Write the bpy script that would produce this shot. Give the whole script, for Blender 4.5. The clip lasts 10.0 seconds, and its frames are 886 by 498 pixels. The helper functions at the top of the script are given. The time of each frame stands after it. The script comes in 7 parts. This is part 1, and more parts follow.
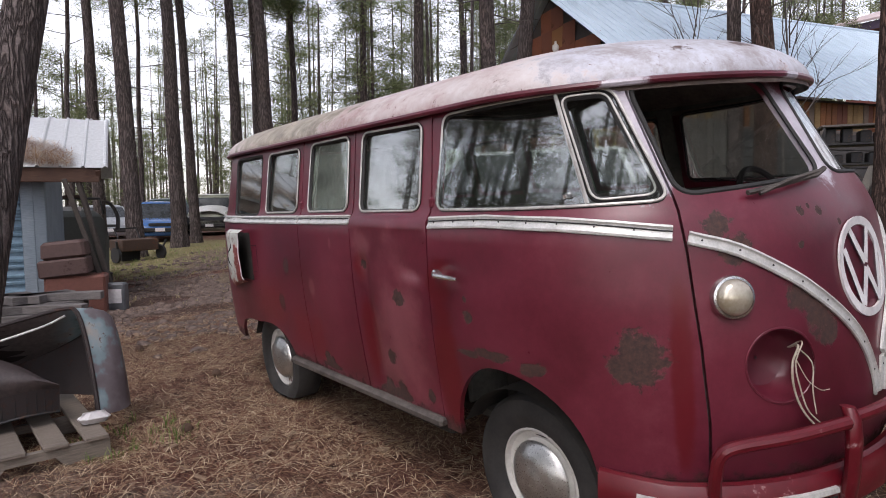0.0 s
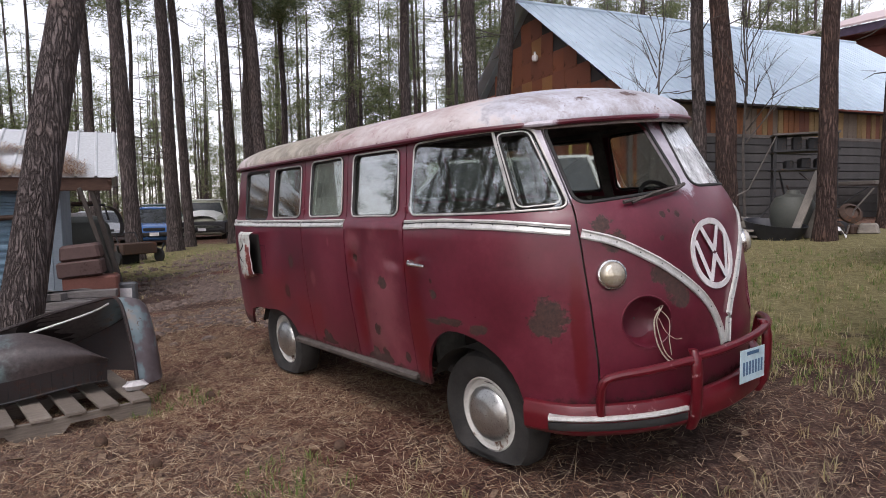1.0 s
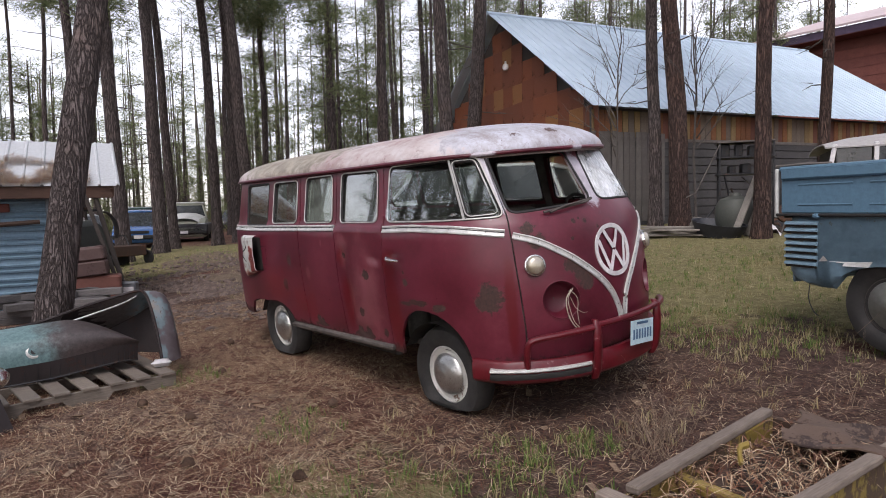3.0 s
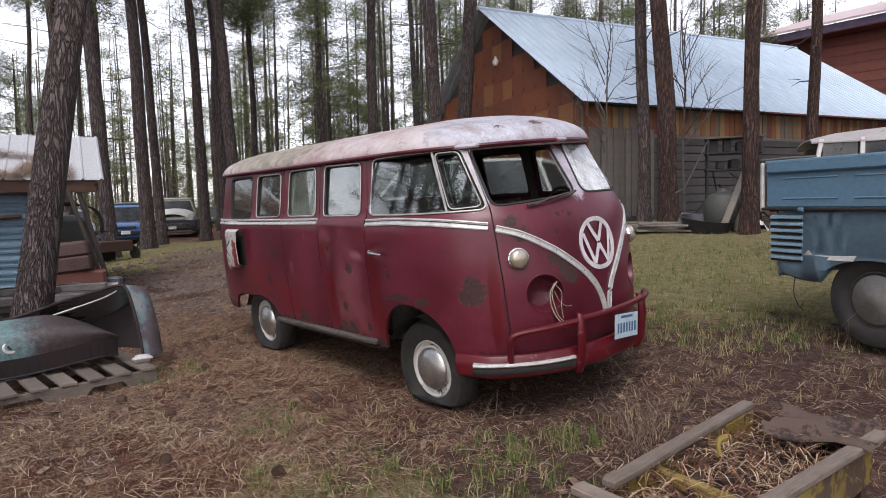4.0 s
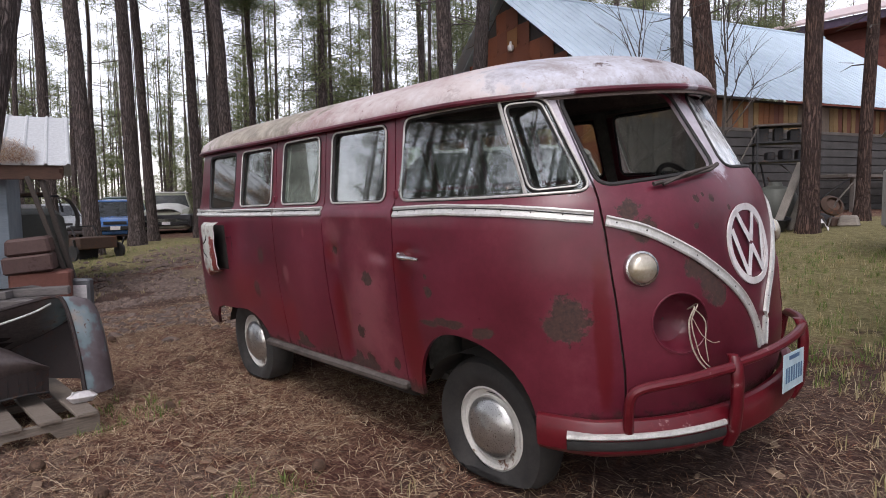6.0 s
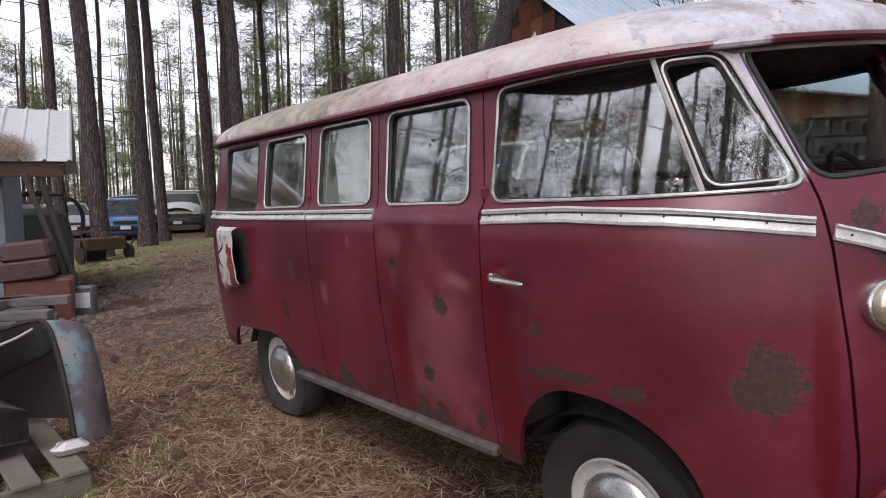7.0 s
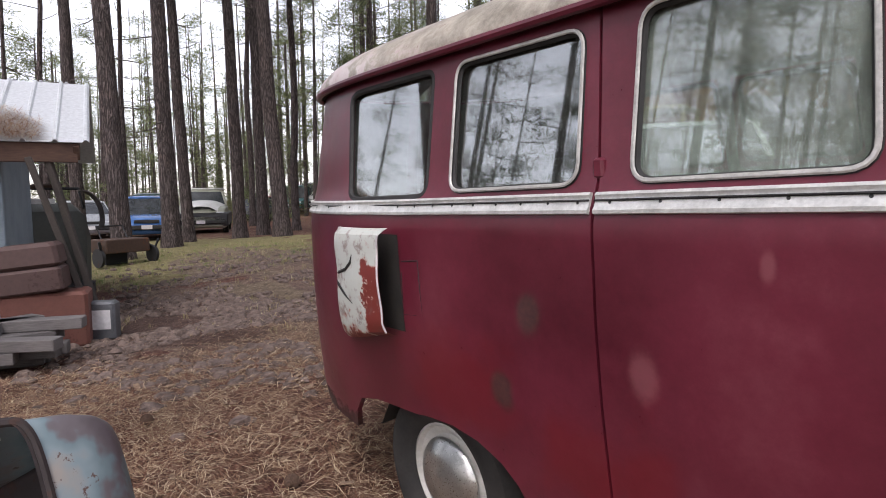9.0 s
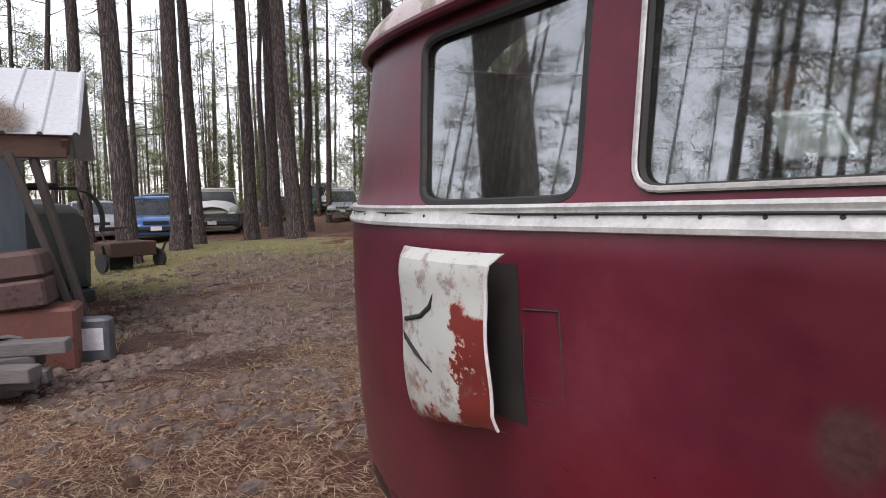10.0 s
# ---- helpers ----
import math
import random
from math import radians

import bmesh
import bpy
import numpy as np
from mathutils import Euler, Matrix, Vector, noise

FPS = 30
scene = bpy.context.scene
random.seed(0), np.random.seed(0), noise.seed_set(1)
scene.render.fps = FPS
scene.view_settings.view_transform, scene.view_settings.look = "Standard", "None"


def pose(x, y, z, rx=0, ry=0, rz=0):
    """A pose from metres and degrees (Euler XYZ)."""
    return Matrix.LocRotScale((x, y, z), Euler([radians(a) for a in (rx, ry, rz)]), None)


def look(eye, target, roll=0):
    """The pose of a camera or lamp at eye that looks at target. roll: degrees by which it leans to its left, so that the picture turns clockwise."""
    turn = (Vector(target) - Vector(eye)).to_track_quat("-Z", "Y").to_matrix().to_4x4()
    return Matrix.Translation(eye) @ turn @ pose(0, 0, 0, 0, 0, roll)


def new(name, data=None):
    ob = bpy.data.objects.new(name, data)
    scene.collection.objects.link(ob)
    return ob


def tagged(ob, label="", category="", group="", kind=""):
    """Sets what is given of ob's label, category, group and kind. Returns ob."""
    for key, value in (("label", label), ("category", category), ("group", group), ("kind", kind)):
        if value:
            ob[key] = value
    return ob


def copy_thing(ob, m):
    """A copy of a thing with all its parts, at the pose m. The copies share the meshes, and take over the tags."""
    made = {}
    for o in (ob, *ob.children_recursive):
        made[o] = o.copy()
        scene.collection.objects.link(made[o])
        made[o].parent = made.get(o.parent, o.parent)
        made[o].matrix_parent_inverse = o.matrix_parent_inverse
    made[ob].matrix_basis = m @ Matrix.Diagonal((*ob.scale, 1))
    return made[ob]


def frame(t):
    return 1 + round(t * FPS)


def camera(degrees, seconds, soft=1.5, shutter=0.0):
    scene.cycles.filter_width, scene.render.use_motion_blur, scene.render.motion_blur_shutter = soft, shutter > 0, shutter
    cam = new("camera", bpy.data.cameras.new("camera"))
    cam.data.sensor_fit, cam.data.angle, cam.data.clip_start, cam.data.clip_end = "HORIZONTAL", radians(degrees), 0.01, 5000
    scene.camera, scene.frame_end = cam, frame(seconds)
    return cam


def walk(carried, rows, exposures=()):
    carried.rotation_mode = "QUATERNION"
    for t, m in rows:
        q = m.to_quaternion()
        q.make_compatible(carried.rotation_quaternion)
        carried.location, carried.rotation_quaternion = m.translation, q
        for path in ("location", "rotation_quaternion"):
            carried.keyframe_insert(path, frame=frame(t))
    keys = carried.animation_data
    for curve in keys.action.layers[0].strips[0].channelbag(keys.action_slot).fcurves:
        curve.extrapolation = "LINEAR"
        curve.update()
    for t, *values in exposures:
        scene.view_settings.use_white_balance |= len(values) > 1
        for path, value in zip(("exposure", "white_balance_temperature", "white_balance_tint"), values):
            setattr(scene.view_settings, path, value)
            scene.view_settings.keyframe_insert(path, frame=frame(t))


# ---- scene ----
cam = camera(70.8, 10.0, 0.95)
PATH = [
    (0, (3.978, -2.474, 1.293), (2.396, -1.259, 1.147), -0.64),
    (0.5, (4.333, -2.698, 1.309), (2.763, -1.468, 1.164), -0.95),
    (1, (4.688, -2.908, 1.311), (3.127, -1.664, 1.174), -1.01),
    (1.5, (4.988, -3.102, 1.337), (3.438, -1.846, 1.201), -1.10),
    (2, (5.254, -3.322, 1.347), (3.719, -2.048, 1.209), -1.13),
    (2.5, (5.486, -3.47, 1.376), (3.961, -2.183, 1.239), -1.22),
    (4, (5.492, -3.402, 1.344), (3.994, -2.086, 1.194), -1.29),
    (4.5, (5.225, -3.252, 1.361), (3.736, -1.927, 1.203), -1.05),
    (5, (4.961, -3.048, 1.323), (3.47, -1.724, 1.164), -1.10),
    (6.5, (3.889, -2.588, 1.263), (2.381, -1.284, 1.106), -0.93),
    (7, (3.479, -2.456, 1.283), (1.959, -1.167, 1.119), -1.10),
    (7.5, (2.982, -2.384, 1.267), (1.454, -1.104, 1.105), -1.01),
    (8, (2.504, -2.27, 1.228), (0.967, -1.0, 1.07), -0.92),
    (8.5, (2.046, -2.182, 1.228), (0.502, -0.921, 1.065), -0.98),
    (9, (1.593, -2.118, 1.224), (0.044, -0.863, 1.065), -0.82),
    (9.5, (1.19, -1.951, 1.221), (-0.372, -0.711, 1.059), -1.03),
    (10, (0.803, -1.811, 1.236), (-0.768, -0.583, 1.078), -0.80),
]
walk(cam, [(t, look(eye, target, roll)) for t, eye, target, roll in PATH], [(0.0, 1.04, 6500, 18), (2.5, 1.00, 6500, 18), (4.5, 1.02, 6500, 18), (7.0, 1.04, 6500, 18), (8.5, 1.28, 6500, 18), (10.0, 1.31, 6500, 18)])

# ---- world, sun and exposure ----
sky = bpy.data.worlds.new("overcast_sky")
scene.world = sky
sky.use_nodes = True
wn, wl = sky.node_tree.nodes, sky.node_tree.links
tex = wn.new("ShaderNodeTexSky")
tex.sky_type, tex.sun_disc = "NISHITA", False
tex.sun_elevation, tex.sun_rotation = radians(38), radians(150)
hs = wn.new("ShaderNodeHueSaturation")
hs.inputs["Saturation"].default_value = 0.30
wl.new(tex.outputs["Color"], hs.inputs["Color"])
wl.new(hs.outputs["Color"], wn["Background"].inputs["Color"])
wn["Background"].inputs["Strength"].default_value = 0.15
sun = new("sun", bpy.data.lights.new("sun", "SUN"))
sun.data.energy, sun.data.angle, sun.data.color = 0.8, radians(25), (1.0, 0.97, 0.93)
sun.matrix_world = look((0, 0, 30), (-12, 16, 0))

# ---- building helpers ----
class Geo:
    """Vertices and faces of one mesh, gathered piece by piece."""

    def __init__(self):
        self.v, self.f = [], []

    def add(self, verts, faces, m=None):
        n = len(self.v)
        self.v += [tuple(m @ Vector(p)) if m else tuple(p) for p in verts]
        self.f += [tuple(i + n for i in f) for f in faces]
        return self

    def box(self, sx, sy, sz, m=None, bevel=0.0, taper=1.0):
        """A box standing on its own origin, with chamfered edges."""
        x, y, b = sx / 2, sy / 2, min(bevel, sx / 2.1, sy / 2.1, sz / 2.1)
        rings = []
        for z, c, k in ((0, b, 1), (b, 0, 1), (sz - b, 0, taper), (sz, b, taper)) if b else ((0, 0, 1), (sz, 0, taper)):
            p, q = (x - c) * k, (y - c) * k
            e = b if b else 0
            if b:
                rings.append([(-p + e, -q, z), (p - e, -q, z), (p, -q + e, z), (p, q - e, z), (p - e, q, z), (-p + e, q, z), (-p, q - e, z), (-p, -q + e, z)])
            else:
                rings.append([(-p, -q, z), (p, -q, z), (p, q, z), (-p, q, z)])
        return self.rings(rings, m)

    def rings(self, rings, m=None, closed=True, caps=True):
        k = len(rings[0])
        v = [p for r in rings for p in r]
        f = []
        for j in range(len(rings) - 1):
            for i in range(k if closed else k - 1):
                a, b = j * k + i, j * k + (i + 1) % k
                f.append((a, b, b + k, a + k))
        if caps and closed:
            f += [tuple(range(k))[::-1], tuple(range(len(v) - k, len(v)))]
        return self.add(v, f, m)

    def tube(self, pts, r, n=8, m=None, caps=True):
        pts = [Vector(p) for p in pts]
        rs = list(r) if isinstance(r, (list, tuple)) else [r] * len(pts)
        d = (pts[1] - pts[0]).normalized()
        up = Vector((0, 0, 1)) if abs(d.z) < 0.9 else Vector((1, 0, 0))
        rings = []
        for i, p in enumerate(pts):
            d = (pts[min(i + 1, len(pts) - 1)] - pts[max(i - 1, 0)]).normalized()
            a = up.cross(d)
            a = a.normalized() if a.length > 1e-5 else Vector((1, 0, 0))
            b = d.cross(a)
            up = b
            rings.append([p + (a * math.cos(t) + b * math.sin(t)) * rs[i] for t in (2 * math.pi * k / n for k in range(n))])
        return self.rings(rings, m, caps=caps)

    def lathe(self, prof, n=32, m=None):
        """prof: (radius, height) pairs, turned round the z axis."""
        return self.rings([[(r * math.cos(2 * math.pi * k / n), r * math.sin(2 * math.pi * k / n), z) for k in range(n)] for r, z in prof], m)

    def sheet(self, grid, m=None):
        w = len(grid[0])
        f = [(j * w + i, j * w + i + 1, j * w + w + i + 1, j * w + w + i) for j in range(len(grid) - 1) for i in range(w - 1)]
        return self.add([p for r in grid for p in r], f, m)

    def slab(self, grid, thick, m=None):
        """A sheet with thickness, along the z of m."""
        h, w = len(grid), len(grid[0])
        top = [Vector(p) for r in grid for p in r]
        low = [p - Vector((0, 0, thick)) for p in top]
        n = len(top)
        f = []
        for j in range(h - 1):
            for i in range(w - 1):
                a, b, c, d = j * w + i, j * w + i + 1, j * w + w + i + 1, j * w + w + i
                f += [(a, b, c, d), (n + d, n + c, n + b, n + a)]
        rim = [i for i in range(w)] + [j * w + w - 1 for j in range(1, h)] + [(h - 1) * w + i for i in range(w - 2, -1, -1)] + [j * w for j in range(h - 2, 0, -1)]
        for a, b in zip(rim, rim[1:] + rim[:1]):
            f.append((b, a, n + a, n + b))
        return self.add(top + low, f, m)


def mesh_of(name, geo, material, smooth=False):
    me = bpy.data.meshes.new(name)
    me.from_pydata(geo.v, [], geo.f)
    me.validate()
    me.materials.append(material)
    if smooth:
        me.polygons.foreach_set("use_smooth", [True] * len(me.polygons))
        me.set_sharp_from_angle(angle=radians(35))
    me.update()
    return me


def part(name, geo, material, parent=None, label="", smooth=False):
    ob = new(name, mesh_of(name, geo, material, smooth))
    ob.parent = parent
    return tagged(ob, label=label)


YARD = Matrix.Translation((-0.0957, 0.0072, -0.030)) @ Matrix.Scale(1.049, 4)  # lays the yard's plan round the bus


def thing(name, m, label, category, group="", kind="", plan=YARD):
    ob = new(name)
    ob.empty_display_size = 0.2
    ob.matrix_world = plan @ m
    return tagged(ob, label, category, group, kind)


def solid(name, geo, material, m, label, category, group="", kind="", smooth=False):
    ob = part(name, geo, material, None, "", smooth)
    ob.matrix_world = YARD @ m
    return tagged(ob, label, category, group, kind)


# ---- materials ----
class Mat:
    """A node material; helpers return sockets."""

    def __init__(self, name):
        self.m = bpy.data.materials.new(name)
        self.m.use_nodes = True
        self.t = self.m.node_tree
        self.p = self.t.nodes["Principled BSDF"]
        self.co = self.t.nodes.new("ShaderNodeTexCoord").outputs["Object"]

    def n(self, kind, **values):
        node = self.t.nodes.new("ShaderNode" + kind)
        for k, v in values.items():
            node.inputs[k.replace("_", " ")].default_value = v
        return node

    def link(self, a, b):
        self.t.links.new(a, b)

    def noise(self, scale, detail=4.0, rough=0.6, stretch=None, co=None):
        co = co or self.co
        if stretch:
            mp = self.n("Mapping")
            mp.inputs["Scale"].default_value = stretch
            self.link(co, mp.inputs["Vector"])
            co = mp.outputs["Vector"]
        t = self.n("TexNoise", Scale=scale, Detail=detail, Roughness=rough)
        self.link(co, t.inputs["Vector"])
        return t.outputs["Fac"]

    def ramp(self, fac, stops):
        r = self.n("ValToRGB")
        e = r.color_ramp.elements
        for i, (pos, col) in enumerate(stops):
            q = e[i] if i < 2 else e.new(pos)
            q.position, q.color = pos, (*col, 1) if len(col) == 3 else col
        self.link(fac, r.inputs["Fac"])
        return r.outputs["Color"]

    def math(self, op, a, b=0.0, clamp=False):
        q = self.t.nodes.new("ShaderNodeMath")
        q.operation, q.use_clamp = op, clamp
        for i, s in enumerate((a, b)):
            if isinstance(s, (int, float)):
                q.inputs[i].default_value = s
            else:
                self.link(s, q.inputs[i])
        return q.outputs[0]

    def mix(self, fac, a, b):
        q = self.t.nodes.new("ShaderNodeMix")
        q.data_type = "RGBA"
        for s, i in ((fac, 0), (a, 6), (b, 7)):
            if isinstance(s, (int, float)):
                q.inputs[i].default_value = s
            elif isinstance(s, tuple):
                q.inputs[i].default_value = (*s, 1)
            else:
                self.link(s, q.inputs[i])
        return q.outputs[2]

    def step(self, fac, lo, hi):
        q = self.n("MapRange")
        q.inputs["From Min"].default_value, q.inputs["From Max"].default_value = lo, hi
        q.interpolation_type = "SMOOTHSTEP"
        self.link(fac, q.inputs["Value"])
        return q.outputs["Result"]

    def spot(self, at, r, fac, ragged=0.5, squash=(1, 1, 1), soft=0.0):
        """1 within r metres of a point, with a ragged edge from the noise fac."""
        mp = self.n("Mapping")
        mp.vector_type = "TEXTURE"
        mp.inputs["Location"].default_value, mp.inputs["Scale"].default_value = at, [r * s for s in squash]
        self.link(self.co, mp.inputs["Vector"])
        ln = self.n("VectorMath")
        ln.operation = "LENGTH"
        self.link(mp.outputs["Vector"], ln.inputs[0])
        d = self.math("ADD", ln.outputs["Value"], self.math("MULTIPLY", self.math("SUBTRACT", fac, 0.5), ragged * 4))
        return self.step(d, 1.1 + soft, 0.85 - soft)

    def most(self, socks):
        out = socks[0]
        for s in socks[1:]:
            out = self.math("MAXIMUM", out, s)
        return out

    def bump(self, fac, dist=0.01, strength=0.5):
        b = self.n("Bump", Strength=strength, Distance=dist)
        self.link(fac, b.inputs["Height"])
        self.link(b.outputs["Normal"], self.p.inputs["Normal"])

    def done(self, col=None, rough=None, metal=None, spec=None):
        for s, k in ((col, "Base Color"), (rough, "Roughness"), (metal, "Metallic"), (spec, "Specular IOR Level")):
            if s is None:
                continue
            if isinstance(s, (int, float)):
                self.p.inputs[k].default_value = s
            elif isinstance(s, tuple):
                self.p.inputs[k].default_value = (*s, 1)
            else:
                self.link(s, self.p.inputs[k])
        return self.m


def plain(name, a, b, scale=8.0, rough=0.7, metal=0.0, bump=0.0, stretch=None, spec=0.5):
    """Two tones broken up at two scales."""
    k = Mat(name)
    big, fine = k.noise(scale, 5, 0.65, stretch), k.noise(scale * 9, 3, 0.6, stretch)
    f = k.math("ADD", k.math("MULTIPLY", big, 0.65), k.math("MULTIPLY", fine, 0.35))
    col = k.ramp(f, [(0.36, a), (0.64, b)])
    if bump:
        k.bump(f, bump)
    r = k.math("ADD", k.math("MULTIPLY", fine, 0.2), rough - 0.1)
    return k.done(col, r, metal, spec)


def wood(name, dark, light, rough=0.8):
    k = Mat(name)
    rnd = k.n("ObjectInfo").outputs["Random"]
    grain = k.noise(6, 5, 0.7, (2.0, 22.0, 22.0))
    blot = k.noise(3.0, 4)
    f = k.math("ADD", k.math("MULTIPLY", grain, 0.6), k.math("MULTIPLY", blot, 0.4))
    col = k.ramp(f, [(0.34, dark), (0.66, light)])
    col = k.mix(k.math("MULTIPLY", rnd, 0.4), col, tuple(0.6 * c for c in dark))
    k.bump(f, 0.004)
    return k.done(col, rough)


def tin(name, base, rust, amount=0.5, metal=0.6, rough=0.45):
    """Painted or galvanised sheet with rust in blotches."""
    k = Mat(name)
    n1, n2 = k.noise(3.0, 6, 0.7), k.noise(24.0, 4, 0.7)
    f = k.math("ADD", k.math("MULTIPLY", n1, 0.7), k.math("MULTIPLY", n2, 0.3))
    msk = k.step(f, 0.72 - 0.3 * amount, 0.80 - 0.3 * amount)
    shade = k.ramp(n2, [(0.3, tuple(0.75 * c for c in base)), (0.7, base)])
    rusty = k.ramp(n2, [(0.3, tuple(0.5 * c for c in rust)), (0.7, rust)])
    k.bump(f, 0.003)
    return k.done(k.mix(msk, shade, rusty), k.math("ADD", rough, k.math("MULTIPLY", msk, 0.4)), k.math("MULTIPLY", k.math("SUBTRACT", 1.0, msk), metal))
# ---- the bus body as a surface: u runs round the body, z up; both in the bus's own axes ----
def lerp(z, table):
    for (a, p), (b, q) in zip(table, table[1:]):
        if z <= b:
            k = min(1.0, max(0.0, (z - a) / (b - a)))
            return p + (q - p) * k
    return table[-1][1]


def smooth(z, table):
    return sum(lerp(z + d, table) for d in (-0.03, -0.015, 0.0, 0.015, 0.03)) / 5


HALF = [(0.30, 0.870), (0.45, 0.902), (0.60, 0.916), (0.80, 0.932), (1.00, 0.938), (1.24, 0.932), (1.32, 0.894), (1.68, 0.829), (1.76, 0.812)]
NOSE = [(0.30, 3.17), (0.45, 3.225), (0.63, 3.24), (0.88, 3.22), (1.19, 3.165), (1.28, 3.13), (1.34, 3.09), (1.68, 2.90), (1.76, 2.87)]
BEND = [(0.30, 2.35), (1.28, 2.33), (1.70, 2.18)]
TAIL = [(0.30, -1.24), (0.45, -1.25), (0.60, -1.235), (0.80, -1.20), (1.00, -1.17), (1.30, -1.13), (1.70, -1.06), (1.76, -1.03)]
U_FRONT, U_REAR = 2.3, 0.0  # between these u is x; past U_FRONT 1.0 of u is the whole quarter to the nose


def body(u, z, out=0.0, side=-1):
    """A point of the body; u from -1 (tail's middle) over 0 to 2.3 (side) to 3.3 (nose's middle)."""
    if u > 3.3:
        return body(6.6 - u, z, out, 1)
    if u < -1.0:
        return body(-2.0 - u, z, out, 1)
    if out:
        p, e = body(u, z), 0.004
        du = body(min(u + e, 3.3), z) - body(max(u - e, -1.0), z)
        dz = body(u, z + e) - body(u, z - e)
        n = du.cross(dz).normalized()
        p = p + n * out
    else:
        w, b = smooth(z, HALF), smooth(z, BEND)
        if u > U_FRONT:
            a = (u - U_FRONT) * math.pi / 2
            n = 2.2
            p = Vector((b + (smooth(z, NOSE) - b) * math.sin(a) ** (2 / n), -w * max(0.0, math.cos(a)) ** (2 / n), z))
        elif u < U_REAR:
            a = min(1.0, -u) * math.pi / 2
            n = 3.1
            p = Vector((smooth(z, TAIL) * math.sin(a) ** (2 / n), -w * max(0.0, math.cos(a)) ** (2 / n), z))
        else:
            p = Vector((u * b / U_FRONT, -w, z))
    return p if side < 0 else Vector((p.x, -p.y, p.z))

# paint of the bus: old red over red, chalky, with rust and bare primer where it has worn
def bus_paint(name="worn_red_paint", roofed=False):
    k = Mat(name)
    n1, n2, n3 = k.noise(1.6, 4, 0.55), k.noise(19.0, 7, 0.75), k.noise(60.0, 3, 0.7)
    n4 = k.noise(6.0, 5, 0.65)
    chalk = k.math("ADD", k.math("MULTIPLY", n1, 0.7), k.math("MULTIPLY", n2, 0.3))
    col = k.ramp(chalk, [(0.34, (0.060, 0.006, 0.012)), (0.56, (0.122, 0.016, 0.030)), (0.78, (0.185, 0.046, 0.062))])
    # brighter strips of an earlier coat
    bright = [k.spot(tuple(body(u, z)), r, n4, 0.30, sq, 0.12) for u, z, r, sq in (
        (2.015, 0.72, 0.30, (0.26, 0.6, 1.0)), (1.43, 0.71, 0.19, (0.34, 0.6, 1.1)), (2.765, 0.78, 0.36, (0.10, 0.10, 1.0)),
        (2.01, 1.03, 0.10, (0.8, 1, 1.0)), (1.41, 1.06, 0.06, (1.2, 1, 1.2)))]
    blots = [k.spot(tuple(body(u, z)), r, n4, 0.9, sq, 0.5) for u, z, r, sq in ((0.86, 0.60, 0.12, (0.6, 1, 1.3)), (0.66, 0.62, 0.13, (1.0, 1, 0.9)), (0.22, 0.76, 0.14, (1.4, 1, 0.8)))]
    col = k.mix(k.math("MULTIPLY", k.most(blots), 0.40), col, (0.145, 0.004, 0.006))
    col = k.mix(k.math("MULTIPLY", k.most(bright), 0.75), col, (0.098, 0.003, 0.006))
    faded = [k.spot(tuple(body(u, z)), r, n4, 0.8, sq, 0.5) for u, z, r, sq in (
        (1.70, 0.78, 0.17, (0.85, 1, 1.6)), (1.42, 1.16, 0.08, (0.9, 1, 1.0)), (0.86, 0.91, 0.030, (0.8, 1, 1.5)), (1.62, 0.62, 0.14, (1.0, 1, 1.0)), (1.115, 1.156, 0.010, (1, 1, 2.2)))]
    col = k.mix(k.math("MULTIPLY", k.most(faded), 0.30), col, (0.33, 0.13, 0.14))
    # primer where the paint has gone, at the front pillars and round the roof's brow
    pillar = [k.spot(tuple(body(u, z, 0, s)), r, n2, 0.28, sq) for u, z, r, sq, s in (
        (2.79, 1.46, 0.11, (0.9, 0.9, 1.6), -1), (2.79, 1.64, 0.10, (0.9, 0.9, 1.3), -1), (2.79, 1.46, 0.11, (0.9, 0.9, 1.6), 1), (3.29, 1.50, 0.11, (1.2, 0.8, 2.6), -1))]
    col = k.mix(k.math("MULTIPLY", k.most(pillar), 0.85), col, k.ramp(n2, [(0.3, (0.36, 0.33, 0.38)), (0.7, (0.62, 0.60, 0.66))]))
    spots = [(2.670, 0.84, 0.085), (2.648, 0.81, 0.06), (1.72, 0.945, 0.036), (1.603, 0.648, 0.032),
             (0.918, 0.512, 0.040), (0.97, 0.50, 0.030), (1.53, 0.490, 0.045), (1.64, 0.495, 0.045), (2.175, 0.915, 0.026), (1.424, 1.070, 0.024), (2.898, 1.240, 0.045), (2.925, 1.17, 0.05), (3.075, 1.00, 0.055),
             (3.12, 0.935, 0.065), (3.14, 0.87, 0.045), (3.13, 1.255, 0.018), (3.19, 1.245, 0.014), (3.16, 1.265, 0.012), (3.10, 1.15, 0.012), (2.170, 0.985, 0.012), (1.86, 0.52, 0.03), (1.62, 0.75, 0.014), (3.25, 1.20, 0.010)]
    rust = k.most([k.spot(tuple(body(u, z)), r, n2, 0.75) for u, z, r in spots] + [k.spot(tuple(body(u, z)), r, n2, 0.6, sq) for u, z, r, sq in (
        (2.16, 0.775, 0.035, (1.9, 1, 0.42)), (2.30, 0.790, 0.06, (1.7, 1, 0.36)), (2.41, 0.770, 0.05, (1.3, 1, 0.5)), (1.58, 0.470, 0.06, (2.4, 1, 0.4)), (-0.30, 0.42, 0.08, (1.5, 1.5, 0.7)), (0.95, 0.475, 0.05, (2.2, 1, 0.4)))])
